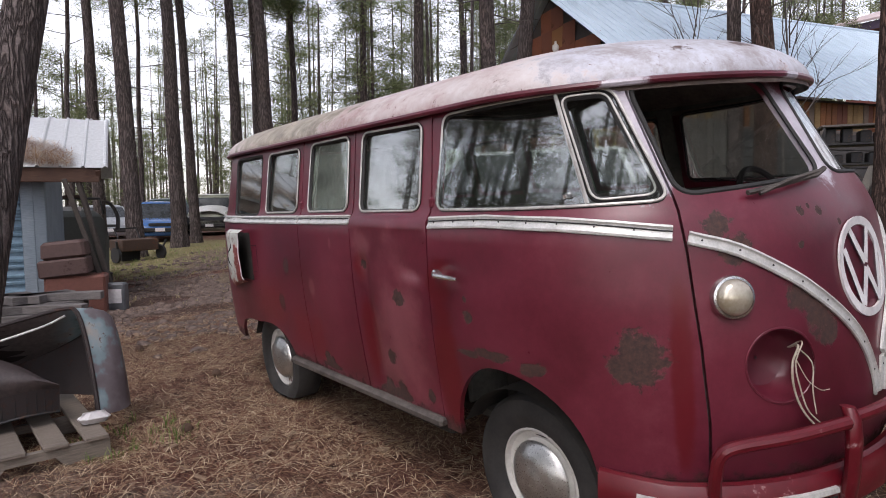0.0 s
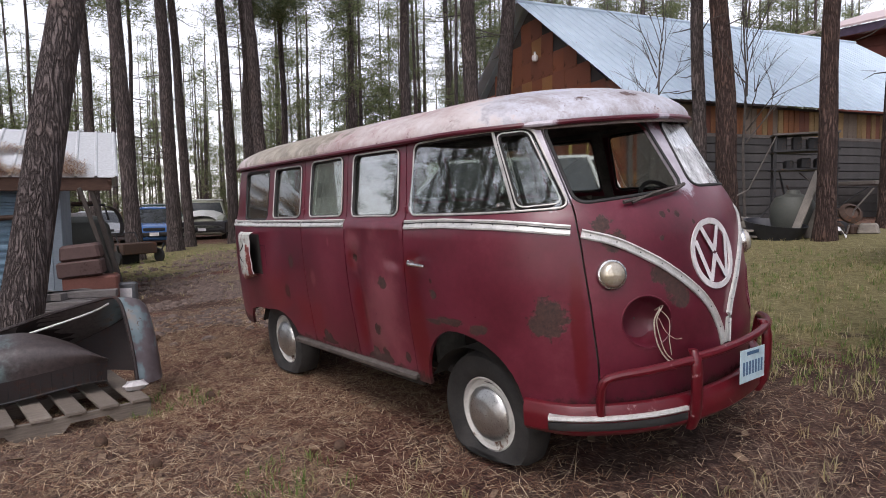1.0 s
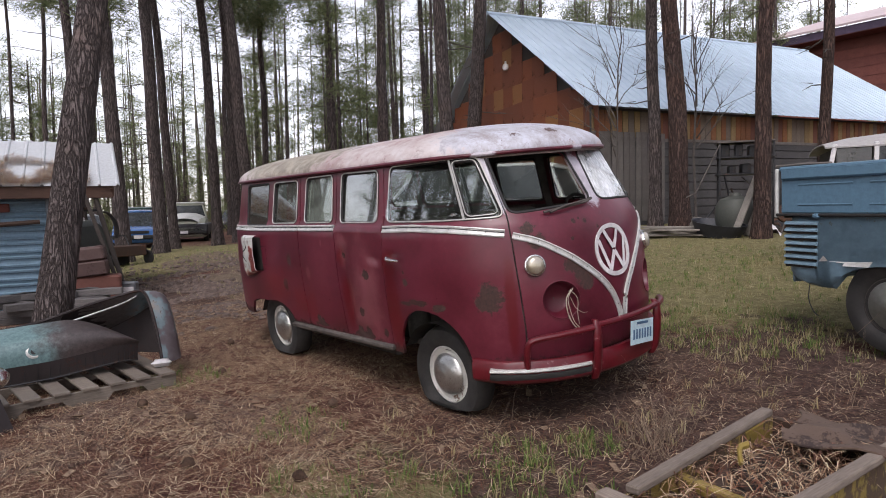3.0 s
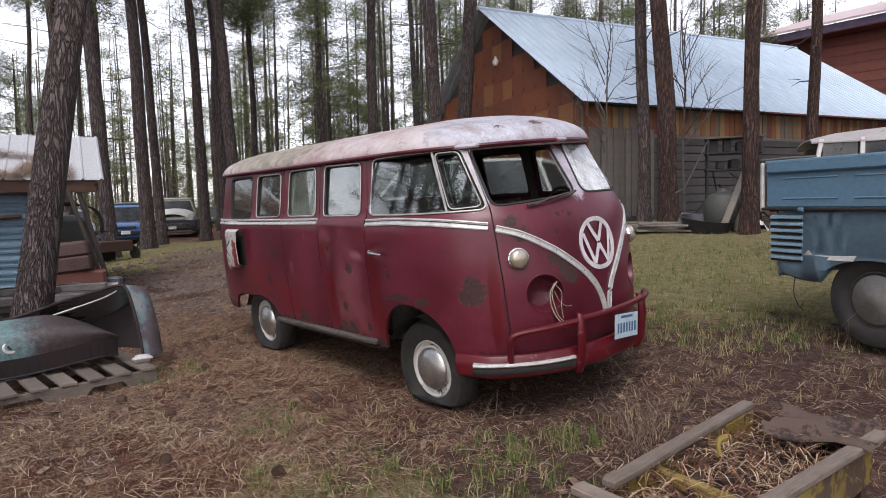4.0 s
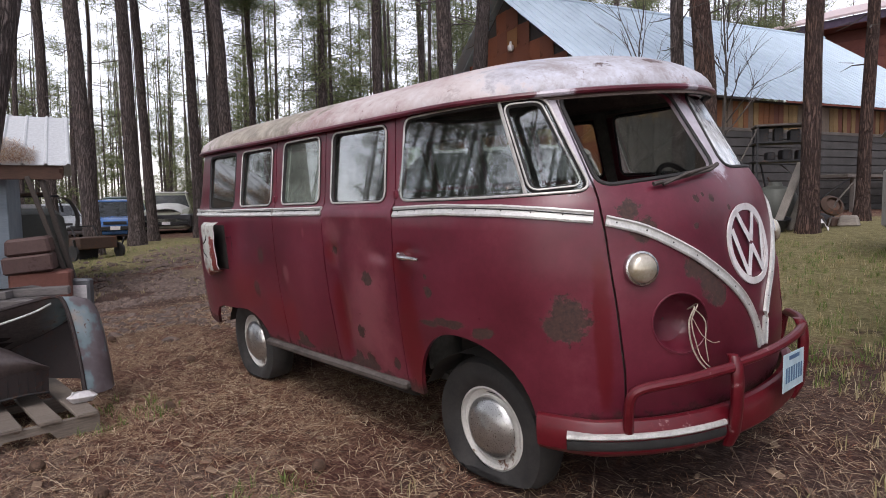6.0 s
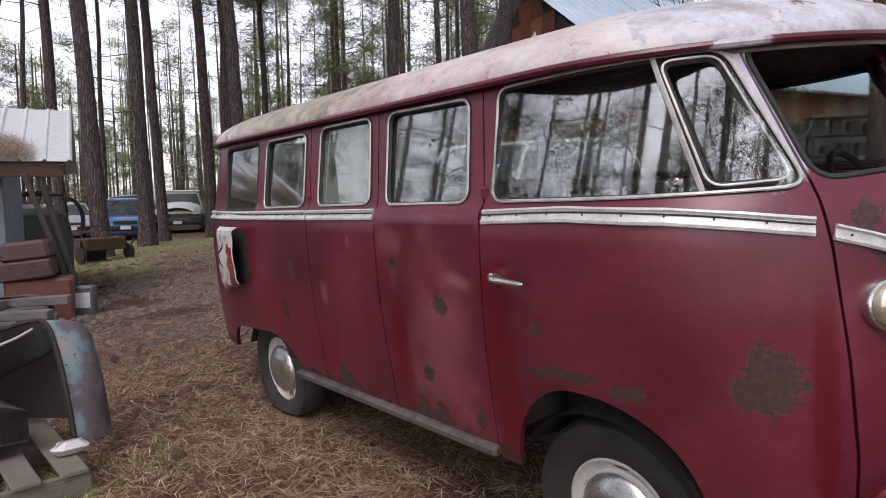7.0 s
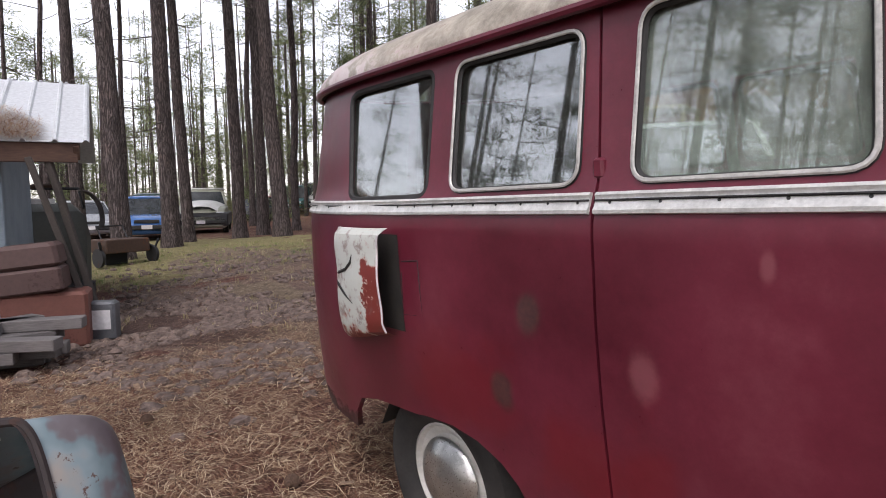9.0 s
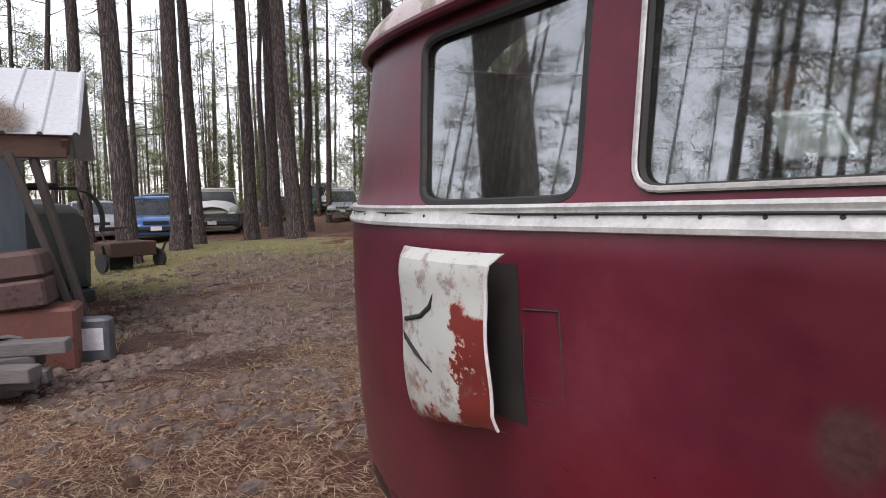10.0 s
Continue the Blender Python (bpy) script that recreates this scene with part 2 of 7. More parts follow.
    dull = k.most([k.spot(tuple(body(u, z)), r, n4, 0.5, (1, 1, 1.3), 0.28) for u, z, r in ((0.545, 1.0, 0.040), (0.430, 0.77, 0.036))])
    rust = k.math("MAXIMUM", rust, k.math("MULTIPLY", dull, 0.75))
    chips = k.step(k.math("ADD", k.math("MULTIPLY", n3, 0.6), k.math("MULTIPLY", n2, 0.4)), 0.715, 0.74)
    rust = k.math("MAXIMUM", rust, k.math("MULTIPLY", chips, 0.7))
    sp = k.n("SeparateXYZ")
    k.link(k.co, sp.inputs[0])
    edge = k.step(k.math("ADD", sp.outputs["Z"], k.math("MULTIPLY", k.math("SUBTRACT", n2, 0.5), 0.22)), 0.475, 0.425)
    rust = k.math("MAXIMUM", rust, k.math("MULTIPLY", edge, 0.85))
    col = k.mix(rust, col, k.ramp(n3, [(0.3, (0.022, 0.011, 0.010)), (0.7, (0.072, 0.032, 0.025))]))
    k.bump(k.math("SUBTRACT", k.math("ADD", k.math("MULTIPLY", n2, 0.25), k.math("MULTIPLY", n3, 0.08)), k.math("MULTIPLY", rust, 0.35)), 0.004, 0.35)
    return k.done(col, k.math("ADD", k.math("ADD", 0.20, k.math("MULTIPLY", n2, 0.24)), k.math("MULTIPLY", rust, 0.4)), 0.0)


def roof_paint():
    """Roof paint gone to primer, with lichen and rust."""
    k = Mat("faded_roof_paint")
    n1, n2, n3 = k.noise(1.7, 5, 0.6), k.noise(9.0, 5, 0.75), k.noise(45.0, 4, 0.7)
    f = k.math("ADD", k.math("MULTIPLY", n1, 0.55), k.math("MULTIPLY", n2, 0.45))
    col = k.ramp(f, [(0.38, (0.62, 0.59, 0.59)), (0.52, (0.50, 0.43, 0.42)), (0.68, (0.33, 0.18, 0.18))])
    moss = k.math("MULTIPLY", k.most([k.spot((0.3, -0.5, 1.85), 0.75, n2, 0.6, (1.2, 0.8, 0.5)), k.spot((-0.7, -0.2, 1.8), 0.6, n2, 0.6)]), 0.9)
    col = k.mix(moss, col, k.ramp(n2, [(0.35, (0.16, 0.14, 0.10)), (0.65, (0.50, 0.46, 0.38))]))
    brow = k.spot((2.75, -0.2, 1.92), 0.62, n2, 0.4, (0.7, 1.3, 0.5))
    col = k.mix(k.math("MULTIPLY", brow, 0.85), col, k.ramp(n2, [(0.35, (0.30, 0.28, 0.30)), (0.6, (0.54, 0.57, 0.65))]))
    rust = k.most([k.spot(p, r, n2, 0.55, (1, 1.2, 0.8)) for p, r in (((2.82, -0.42, 1.88), 0.085), ((2.88, -0.12, 1.89), 0.08), ((2.70, -0.25, 1.94), 0.06), ((0.95, -0.66, 1.80), 0.05), ((2.1, -0.6, 1.84), 0.035), ((2.85, 0.4, 1.87), 0.08))]
                  + [k.step(k.math("ADD", k.math("MULTIPLY", n3, 0.5), k.math("MULTIPLY", n2, 0.5)), 0.60, 0.66)])
    stain = k.step(k.math("ADD", k.math("MULTIPLY", k.noise(3.2, 6, 0.75, (0.5, 1.6, 1.0)), 0.7), k.math("MULTIPLY", n3, 0.3)), 0.50, 0.62)
    col = k.mix(k.math("MULTIPLY", stain, 0.42), col, (0.20, 0.14, 0.12))
    col = k.mix(rust, col, k.ramp(n3, [(0.3, (0.04, 0.018, 0.015)), (0.7, (0.11, 0.05, 0.04))]))
    k.bump(k.math("ADD", n2, k.math("MULTIPLY", n3, 0.3)), 0.004, 0.3)
    return k.done(col, k.math("ADD", 0.38, k.math("MULTIPLY", n2, 0.3)))


def glass(name, dust_glare, tint=(0.82, 0.9, 0.86), veil=(0.42, 0.46, 0.42), ior=2.55):
    """A real pane, dusty; the crazed one's white veil is painted sky glare."""
    k = Mat(name)
    k.p.inputs["Transmission Weight"].default_value = 1.0
    k.p.inputs["IOR"].default_value = ior
    film = k.math("ADD", k.math("MULTIPLY", k.noise(4.0, 5, 0.6), 0.7), k.math("MULTIPLY", k.noise(40.0, 3, 0.6), 0.3))
    d = k.n("BsdfDiffuse", Color=(*veil, 1))
    mx = k.n("MixShader")
    k.link(k.math("MULTIPLY", k.step(film, 0.25, 0.75), dust_glare), mx.inputs["Fac"])
    k.link(k.p.outputs[0], mx.inputs[1])
    k.link(d.outputs[0], mx.inputs[2])
    k.link(mx.outputs[0], k.t.nodes["Material Output"].inputs["Surface"])
    return k.done(tint, 0.02)


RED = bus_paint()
ROOF = roof_paint()
GLASS = glass("dusty_glass", 0.04)
MILKY = glass("milky_glass", 0.42, (0.8, 0.9, 0.84), (0.34, 0.39, 0.34), 2.2)
# the white veil paints the bright sky reflected in the crazed half
CRAZED_GLARE = glass("crazed_glass_sky_glare", 1.15, (0.85, 0.9, 0.9), (0.86, 0.88, 0.90))
SMOKY = glass("clear_glass", 0.02)
TRIM = plain("weathered_aluminium_trim", (0.42, 0.42, 0.40), (0.68, 0.68, 0.65), 14, 0.38, 0.35)
DULLTRIM = plain("dulled_window_trim", (0.30, 0.29, 0.27), (0.54, 0.53, 0.50), 14, 0.40, 0.3)
RUBBER = plain("old_black_rubber", (0.010, 0.010, 0.010), (0.028, 0.027, 0.026), 12, 0.75, bump=0.002)
TYRE = plain("weathered_tyre", (0.012, 0.012, 0.012), (0.034, 0.031, 0.029), 9, 0.85, bump=0.004)
CHROME = plain("dull_chrome", (0.50, 0.50, 0.49), (0.72, 0.72, 0.70), 18, 0.22, 0.95)
HUBCAP = plain("dulled_hubcap", (0.40, 0.40, 0.39), (0.60, 0.60, 0.58), 16, 0.30, 0.9)
RIM = tin("chipped_white_rim", (0.62, 0.61, 0.57), (0.16, 0.09, 0.06), 0.55, 0.0, 0.5)
LENS = plain("yellowed_lens", (0.40, 0.35, 0.25), (0.62, 0.58, 0.50), 9, 0.14, 0.55)
WHITE = tin("chipped_white_paint", (0.74, 0.72, 0.72), (0.25, 0.08, 0.08), 0.30, 0.0, 0.4)
GREYRAIL = plain("weathered_side_rail", (0.028, 0.022, 0.019), (0.10, 0.085, 0.075), 10, 0.7, bump=0.003)
LINING = plain("stained_lining", (0.05, 0.05, 0.045), (0.13, 0.125, 0.11), 5, 0.9)
SEAT = plain("cracked_vinyl_seat", (0.10, 0.085, 0.07), (0.20, 0.18, 0.15), 7, 0.6, bump=0.004)
# underbody colour; also paints the shade behind the scoop and beneath the gutter
DARK = plain("dark_underbody_and_shade", (0.010, 0.009, 0.008), (0.030, 0.025, 0.020), 8, 0.9)
BUMPER = tin("red_bumper_paint", (0.115, 0.006, 0.012), (0.34, 0.22, 0.22), 0.36, 0.0, 0.32)
PALE_WIRE = plain("old_cloth_wire", (0.24, 0.20, 0.15), (0.40, 0.36, 0.29), 30, 0.8)

# ---- the red bus ----
from mathutils import geometry

BUS = Matrix(((0.99997, 0.00449, -0.00586, -0.0077), (-0.00494, 0.99684, -0.07924, 0.0259), (0.00549, 0.07927, 0.99684, 0.013), (0, 0, 0, 1)))


def flip(poly):
    return [(6.6 - u, z) for u, z in poly][::-1]


def rounded(corners, r, n=5):
    """A polygon in (u, z) with rounded corners and points along its sides."""
    out, k = [], len(corners)
    for i, c in enumerate(corners):
        a, b, c = Vector(corners[i - 1]), Vector(corners[(i + 1) % k]), Vector(c)
        p, q = c + (a - c).normalized() * r, c + (b - c).normalized() * r
        out += [((1 - t) ** 2) * p + 2 * t * (1 - t) * c + t * t * q for t in (j / n for j in range(n + 1))]
    full = []
    for p, q in zip(out, out[1:] + out[:1]):
        m = max(1, int((q - p).length / 0.045))
        full += [tuple(p.lerp(q, j / m)) for j in range(m)]
    return full


def dense(poly, gap=0.04):
    full = []
    for p, q in zip(poly, poly[1:] + poly[:1]):
        p, q = Vector(p), Vector(q)
        m = max(1, int((q - p).length / gap))
        full += [tuple(p.lerp(q, j / m)) for j in range(m)]
    return full


def inside(p, poly):
    c, (x, y) = False, p
    for (ax, ay), (bx, by) in zip(poly, poly[1:] + poly[:1]):
        if (ay > y) != (by > y) and x < (bx - ax) * (y - ay) / (by - ay) + ax:
            c = not c
    return c


def near(p, poly, r):
    return any(abs(p[0] - q[0]) < r and abs(p[1] - q[1]) < r for q in poly)


def panel(name, outer, holes, material, parent, label="", out=0.0, fold=0.022, grid=0.05, dent=None):
    """A pressed sheet of the body, with openings and edges folded inwards."""
    loops = [outer] + holes
    pts = [p for l in loops for p in l]
    edges, n = [], 0
    for l in loops:
        edges += [(n + i, n + (i + 1) % len(l)) for i in range(len(l))]
        n += len(l)
    u0, u1 = min(p[0] for p in outer), max(p[0] for p in outer)
    z0, z1 = min(p[1] for p in outer), max(p[1] for p in outer)
    nu, nz = max(2, round((u1 - u0) / grid)), max(2, round((z1 - z0) / grid))
    for i in range(1, nu):
        for j in range(1, nz):
            p = (u0 + (u1 - u0) * i / nu, z0 + (z1 - z0) * j / nz)
            if inside(p, outer) and not any(inside(p, h) for h in holes) and not any(near(p, l, grid * 0.4) for l in loops):
                pts.append(p)
    res = geometry.delaunay_2d_cdt([Vector(p) for p in pts], edges, [], 0, 1e-6)
    vs = [tuple(v) for v in res[0]]
    tris = []
    for f in res[2]:
        c = (sum(vs[i][0] for i in f) / len(f), sum(vs[i][1] for i in f) / len(f))
        if inside(c, outer) and not any(inside(c, h) for h in holes):
            tris.append(tuple(f))

    def place(u, z, o):
        d = dent(u, z) if dent else 0.0
        return body(u, z, o + d if abs(o + d) > 1e-6 else 1e-5)

    g = Geo()
    g.v = [tuple(place(u, z, out)) for u, z in vs]
    g.f = tris
    norms = []
    for u, z in vs:
        e = 0.006
        a, b = place(u + e, z, out) - place(u - e, z, out), place(u, z + e, out) - place(u, z - e, out)
        norms.append(a.cross(b).normalized())
    me_n = len(g.v)
    # orientation
    f = g.f[0]
    a, b, c = (Vector(g.v[i]) for i in f)
    if (b - a).cross(c - a).dot(norms[f[0]]) < 0:
        g.f = [t[::-1] for t in g.f]
    for l in loops:
        ring0 = [place(u, z, out) for u, z in l]
        ring1 = [place(u, z, out - fold) for u, z in l]
        k = len(l)
        g.add(ring0 + ring1, [(i, (i + 1) % k, k + (i + 1) % k, k + i) for i in range(k)])
    ob = part(name, g, material, parent, label)
    me = ob.data
    me.polygons.foreach_set("use_smooth", [i < len(tris) for i in range(len(me.polygons))])
    full = [tuple(q) for q in norms] + [(0, 0, 0)] * (len(me.vertices) - me_n)
    me.normals_split_custom_set_from_vertices(full)
    return ob


def strip(name, path, half, proud, material, parent, label="", lift=0.0):
    """A moulding that follows the body along (u, z) points: two beads and a flat between them."""
    pts = []
    for p, q in zip(path, path[1:]):
        m = max(1, int(max(abs(q[0] - p[0]), abs(q[1] - p[1])) / 0.03))
        pts += [(p[0] + (q[0] - p[0]) * j / m, p[1] + (q[1] - p[1]) * j / m) for j in range(m)]
    pts.append(path[-1])
    rings = []
    for i, (u, z) in enumerate(pts):
        a, b = body(*pts[max(i - 1, 0)]), body(*pts[min(i + 1, len(pts) - 1)])
        d = (b - a).normalized()
        p = body(u, z, lift + 0.001)
        nrm = (body(u, z, 0.02) - body(u, z, 0.01)).normalized()
        up = nrm.cross(d).normalized()
        if up.z < 0 and abs(d.z) < 0.9:
            up = -up
        sec = [(-1.0, 0.0), (-1.0, 0.7), (-0.7, 1.0), (-0.35, 0.65), (0.3, 0.65), (0.45, 0.75), (0.65, 1.2), (0.95, 0.9), (1.0, 0.0)]
        rings.append([p + up * (half * s) + nrm * (proud * h) for s, h in sec])
    return part(name, Geo().rings(rings), material, parent, label, True)


def tube_on(name, poly, r, out, material, parent, label="", closed=True, n=6):
    pts = [body(u, z, out) for u, z in poly]
    g = Geo()
    if closed:
        k = len(pts)
        rings = []
        for i, p in enumerate(pts):
            d = (pts[(i + 1) % k] - pts[i - 1]).normalized()
            nrm = (body(*poly[i], 0.02) - body(*poly[i], 0.01)).normalized()
            s = d.cross(nrm).normalized()
            rings.append([p + (nrm * math.sin(t) * 0.7 + s * math.cos(t)) * r for t in (2 * math.pi * j / n for j in range(n))])
        g.rings(rings + rings[:1], caps=False)
    else:
        g.tube(pts, r, n)
    return part(name, g, material, parent, label, True)


def pane(name, poly, out, material, parent, label=""):
    """Flat glass that fills an opening, 4 mm thick."""
    pts = [body(u, z, out) for u, z in poly]
    c = sum(pts, Vector()) / len(pts)
    nrm = Vector()
    for a, b in zip(pts, pts[1:] + pts[:1]):
        nrm += (a - c).cross(b - c)
    nrm.normalize()
    if nrm.dot(body(*poly[0], 0.02) - body(*poly[0], 0.01)) < 0:
        nrm = -nrm
    flat = [p - nrm * (p - c).dot(nrm) for p in pts]
    back = [p - nrm * 0.004 for p in flat]
    k = len(flat)
    g = Geo().add(flat + back, [tuple(range(k)), tuple(range(2 * k - 1, k - 1, -1))] + [(i, k + i, k + (i + 1) % k, (i + 1) % k) for i in range(k)])
    ob = part(name, g, material, parent, label)
    bb = bmesh.new()
    bb.from_mesh(ob.data)
    bmesh.ops.recalc_face_normals(bb, faces=bb.faces)
    bb.to_mesh(ob.data)
    bb.free()
    ob.visible_shadow = False
    return ob


bus = thing("passenger_bus", BUS, "rusty red split-windscreen passenger bus leaning on flat tyres", "bus", plan=Matrix())

W1 = rounded([(-0.098, 1.290), (0.122, 1.297), (0.132, 1.668), (-0.128, 1.668)], 0.04)
W2 = rounded([(0.235, 1.306), (0.690, 1.310), (0.722, 1.665), (0.250, 1.665)], 0.05)
W3 = rounded([(0.832, 1.312), (1.275, 1.316), (1.325, 1.678), (0.880, 1.675)], 0.05)
W4 = rounded([(1.395, 1.312), (1.885, 1.315), (1.975, 1.674), (1.464, 1.679)], 0.05)
WD = rounded([(2.009, 1.317), (2.806, 1.321), (2.770, 1.699), (2.129, 1.686)], 0.05)
WSA = rounded([(2.830, 1.335), (3.282, 1.360), (3.262, 1.700), (2.815, 1.705)], 0.055)
LAMP = [(2.995 + 0.090 * math.cos(t), 0.795 + 0.117 * math.sin(t)) for t in (2 * math.pi * i / 28 for i in range(28))]


def arch(u, z0, left, right, top, n=18):
    return [(u + (left if math.cos(t) < 0 else right) * math.cos(t), z0 + (top - z0) * math.sin(t)) for t in (math.pi - math.pi * i / n for i in range(n + 1))]


FA = arch(2.31, 0.40, 0.285, 0.24, 0.742)
RA = [(-0.140, 0.40), (-0.125, 0.48), (-0.10, 0.545), (-0.05, 0.575), (0.05, 0.592), (0.18, 0.598), (0.29, 0.580), (0.38, 0.540), (0.435, 0.49), (0.46, 0.44)]


def dents(spots):
    return lambda u, z: sum(-d * math.exp(-(((u - a) / r) ** 2 + ((z - b) / s) ** 2)) for a, b, r, s, d in spots)


def seam(low, belt, top, off):
    """A door's upright edge; the gap is 8 mm."""
    return [(low + off, 0.44), (belt + off, 1.27), (top + off, 1.735)]


SEAMS = ((0.748, 0.745, 0.772), (1.336, 1.325, 1.392), (1.930, 1.955, 2.056))
S1, S2, S3 = ([seam(*q, k) for k in (-0.004, 0.004)] for q in SEAMS)
QUARTER = [(-1.0, 0.40)] + RA + S1[0] + [(-1.0, 1.735)]
DOOR_R = S1[1][:1] + S2[0] + S1[1][:0:-1]
DOOR_F = S2[1][:1] + S3[0] + S2[1][:0:-1]
DOOR_C = [(1.930, 0.40)] + FA + [(2.8090, 0.40), (2.8120, 1.33), (2.8000, 1.735)] + S3[1][:0:-1]
FRONT = [(2.8160, 0.33), (3.7840, 0.33), (3.7810, 1.33), (3.7930, 1.735), (2.8070, 1.735), (2.8190, 1.33)]
KINKS = {"front_cargo_door": dents([(1.46, 0.72, 0.05, 0.24, 0.014), (1.42, 1.06, 0.045, 0.06, 0.022), (1.83, 1.055, 0.06, 0.018, 0.010), (1.68, 0.85, 0.12, 0.35, -0.012), (1.72, 0.945, 0.03, 0.03, 0.008), (1.58, 0.50, 0.08, 0.03, 0.012), (1.64, 1.268, 0.6, 0.022, -0.014)]),
         "cab_door": dents([(2.09, 1.085, 0.07, 0.03, 0.014), (2.2, 0.8, 0.2, 0.06, -0.006), (2.5, 1.0, 0.4, 0.15, -0.006)]),
         "rear_cargo_door": dents([(1.1, 0.8, 0.25, 0.3, -0.006)]), "rear_quarter": dents([(0.3, 0.8, 0.3, 0.2, -0.006)])}
for fl in (lambda p: p, flip):
    q = dense(fl(QUARTER))
    panel("rear_quarter", q, [fl(W1), fl(W2)], RED, bus, "faded red quarter panel with rust spots", dent=KINKS["rear_quarter"] if fl is not flip else None)
    panel("rear_cargo_door", dense(fl(DOOR_R)), [fl(W3)], RED, bus, "red cargo door with side trim", dent=KINKS["rear_cargo_door"] if fl is not flip else None)
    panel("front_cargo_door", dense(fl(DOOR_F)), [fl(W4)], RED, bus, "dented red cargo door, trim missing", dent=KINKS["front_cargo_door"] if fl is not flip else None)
    panel("cab_door", dense(fl(DOOR_C)), [fl(WD)], RED, bus, "red cab door rusted over the wheel", dent=KINKS["cab_door"] if fl is not flip else None)
    for w, gl, tr in ((W1, GLASS, None), (W2, GLASS, DULLTRIM), (W3, MILKY, DULLTRIM), (W4, GLASS, DULLTRIM), (WD, SMOKY, DULLTRIM)):
        w = fl(w)
        pn = pane("window_pane", w, -0.016, gl, bus, "dusty side window")
        tube_on("rubber_seal", w, 0.012, -0.006, RUBBER, pn)
        if tr:
            tube_on("window_trim", w, 0.0054, 0.006, tr, pn, "pale aluminium window trim")
panel("front_panel", dense(FRONT), [WSA, flip(WSA), LAMP, flip(LAMP)], RED, bus, "red nose panel with missing headlamps")
pn = pane("windscreen_pane", flip(WSA), -0.012, CRAZED_GLARE, bus, "remaining half of the split windscreen")
for w in (WSA, flip(WSA)):
    tube_on("windscreen_seal", w, 0.009, 0.0, RUBBER, bus, "perished black windscreen seal")
tube_on("door_window_divider", [(2.602, 1.325 + 0.061 * i) for i in range(7)], 0.008, 0.002, DULLTRIM, bus, "upright bar of the vent window", False)
VENT = rounded([(2.618, 1.335), (2.785, 1.342), (2.750, 1.682), (2.615, 1.680)], 0.035)
tube_on("vent_seal", VENT, 0.013, -0.006, RUBBER, bus)
tube_on("vent_frame", VENT, 0.0038, 0.006, DULLTRIM, bus)
part("vent_latch", Geo().box(0.018, 0.05, 0.022, Matrix.Translation(body(2.555, 1.342, 0.004)), 0.006), CHROME, bus, "small chrome window latch", True)
# dark lining behind the sheet metal, which closes the gaps
LI = [[(-0.15, 1.275), (0.155, 1.28), (0.165, 1.69), (-0.18, 1.69)], [(0.21, 1.285), (0.715, 1.285), (0.745, 1.69), (0.225, 1.69)], [(0.805, 1.29), (1.300, 1.29), (1.350, 1.70), (0.855, 1.70)],
      [(1.37, 1.29), (1.91, 1.29), (2.000, 1.70), (1.44, 1.70)], [(1.985, 1.29), (2.82, 1.30), (2.79, 1.715), (2.105, 1.71)]]
for fl in (lambda p: p, flip):
    o = [(-0.98, 0.46)] + arch(0.15, 0.46, 0.32, 0.36, 0.66) + arch(2.31, 0.46, 0.33, 0.275, 0.79) + [(2.9, 0.46), (2.845, 1.29), (2.82, 1.73), (-0.98, 1.73)]
    panel("inner_lining", dense(fl(o)), [dense(fl(h)) for h in LI], LINING, bus, "stained inner lining", out=-0.035, fold=0.004, grid=0.09)
panel("inner_front", dense([(2.80, 0.36), (3.80, 0.36), (3.80, 1.30), (2.80, 1.30)]), [], LINING, bus, out=-0.14, fold=0.004, grid=0.09)

# roof: a dome that stands on the gutter, with a brow over the windscreen
def roof_point(u, k):
    over = 0.018 + 0.080 * max(0.0, 1 - abs(u - 3.25) / 0.58) ** 1.2 if 2.6 < u < 4.0 else lerp(abs(u - 3.3), [(0.70, 0.018), (0.95, 0.030)])
    e = body(u, 1.705, over)
    c = min(2.25, max(-0.25, e.x))
    a = k * math.pi / 2
    h = max(0.0, math.cos(a)) ** 0.86
    top = 0.218 - 0.030 * ((e.x - 1.1) / 2.0) ** 2 * (1 - k)
    return Vector((c + (e.x - c) * h, e.y * h, 1.712 + top * math.sin(a) ** 0.92))


us = [-1.0 + 0.05 * i for i in range(int(8.6 / 0.05) + 1)]
us = [u for u in us if u <= 7.6001]
rows = [[roof_point(u, k) for u in us] for k in (0, 0.04, 0.09, 0.16, 0.24, 0.33, 0.43, 0.54, 0.66, 0.78, 0.9, 1.0)]
part("roof", Geo().sheet(rows), ROOF, bus, "chalky faded roof with lichen and rust", True)
g = Geo()
g.tube([roof_point(u, 0) + Vector((0, 0, -0.004)) for u in us], 0.013, 8)
part("rain_gutter", g, RED, bus, "red rain gutter round the roof", True)
# underside sheet in near-black, painting the shadow beneath the gutter
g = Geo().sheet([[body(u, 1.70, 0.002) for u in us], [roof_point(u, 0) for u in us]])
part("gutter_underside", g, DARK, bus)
g = Geo().sheet([[Vector((p.x, p.y * 0.96, p.z - 0.03)) for p in r] for r in rows])
part("headlining", g, plain("brown_headlining", (0.085, 0.062, 0.055), (0.20, 0.155, 0.135), 5, 0.9), bus, "stained brown headlining", True)

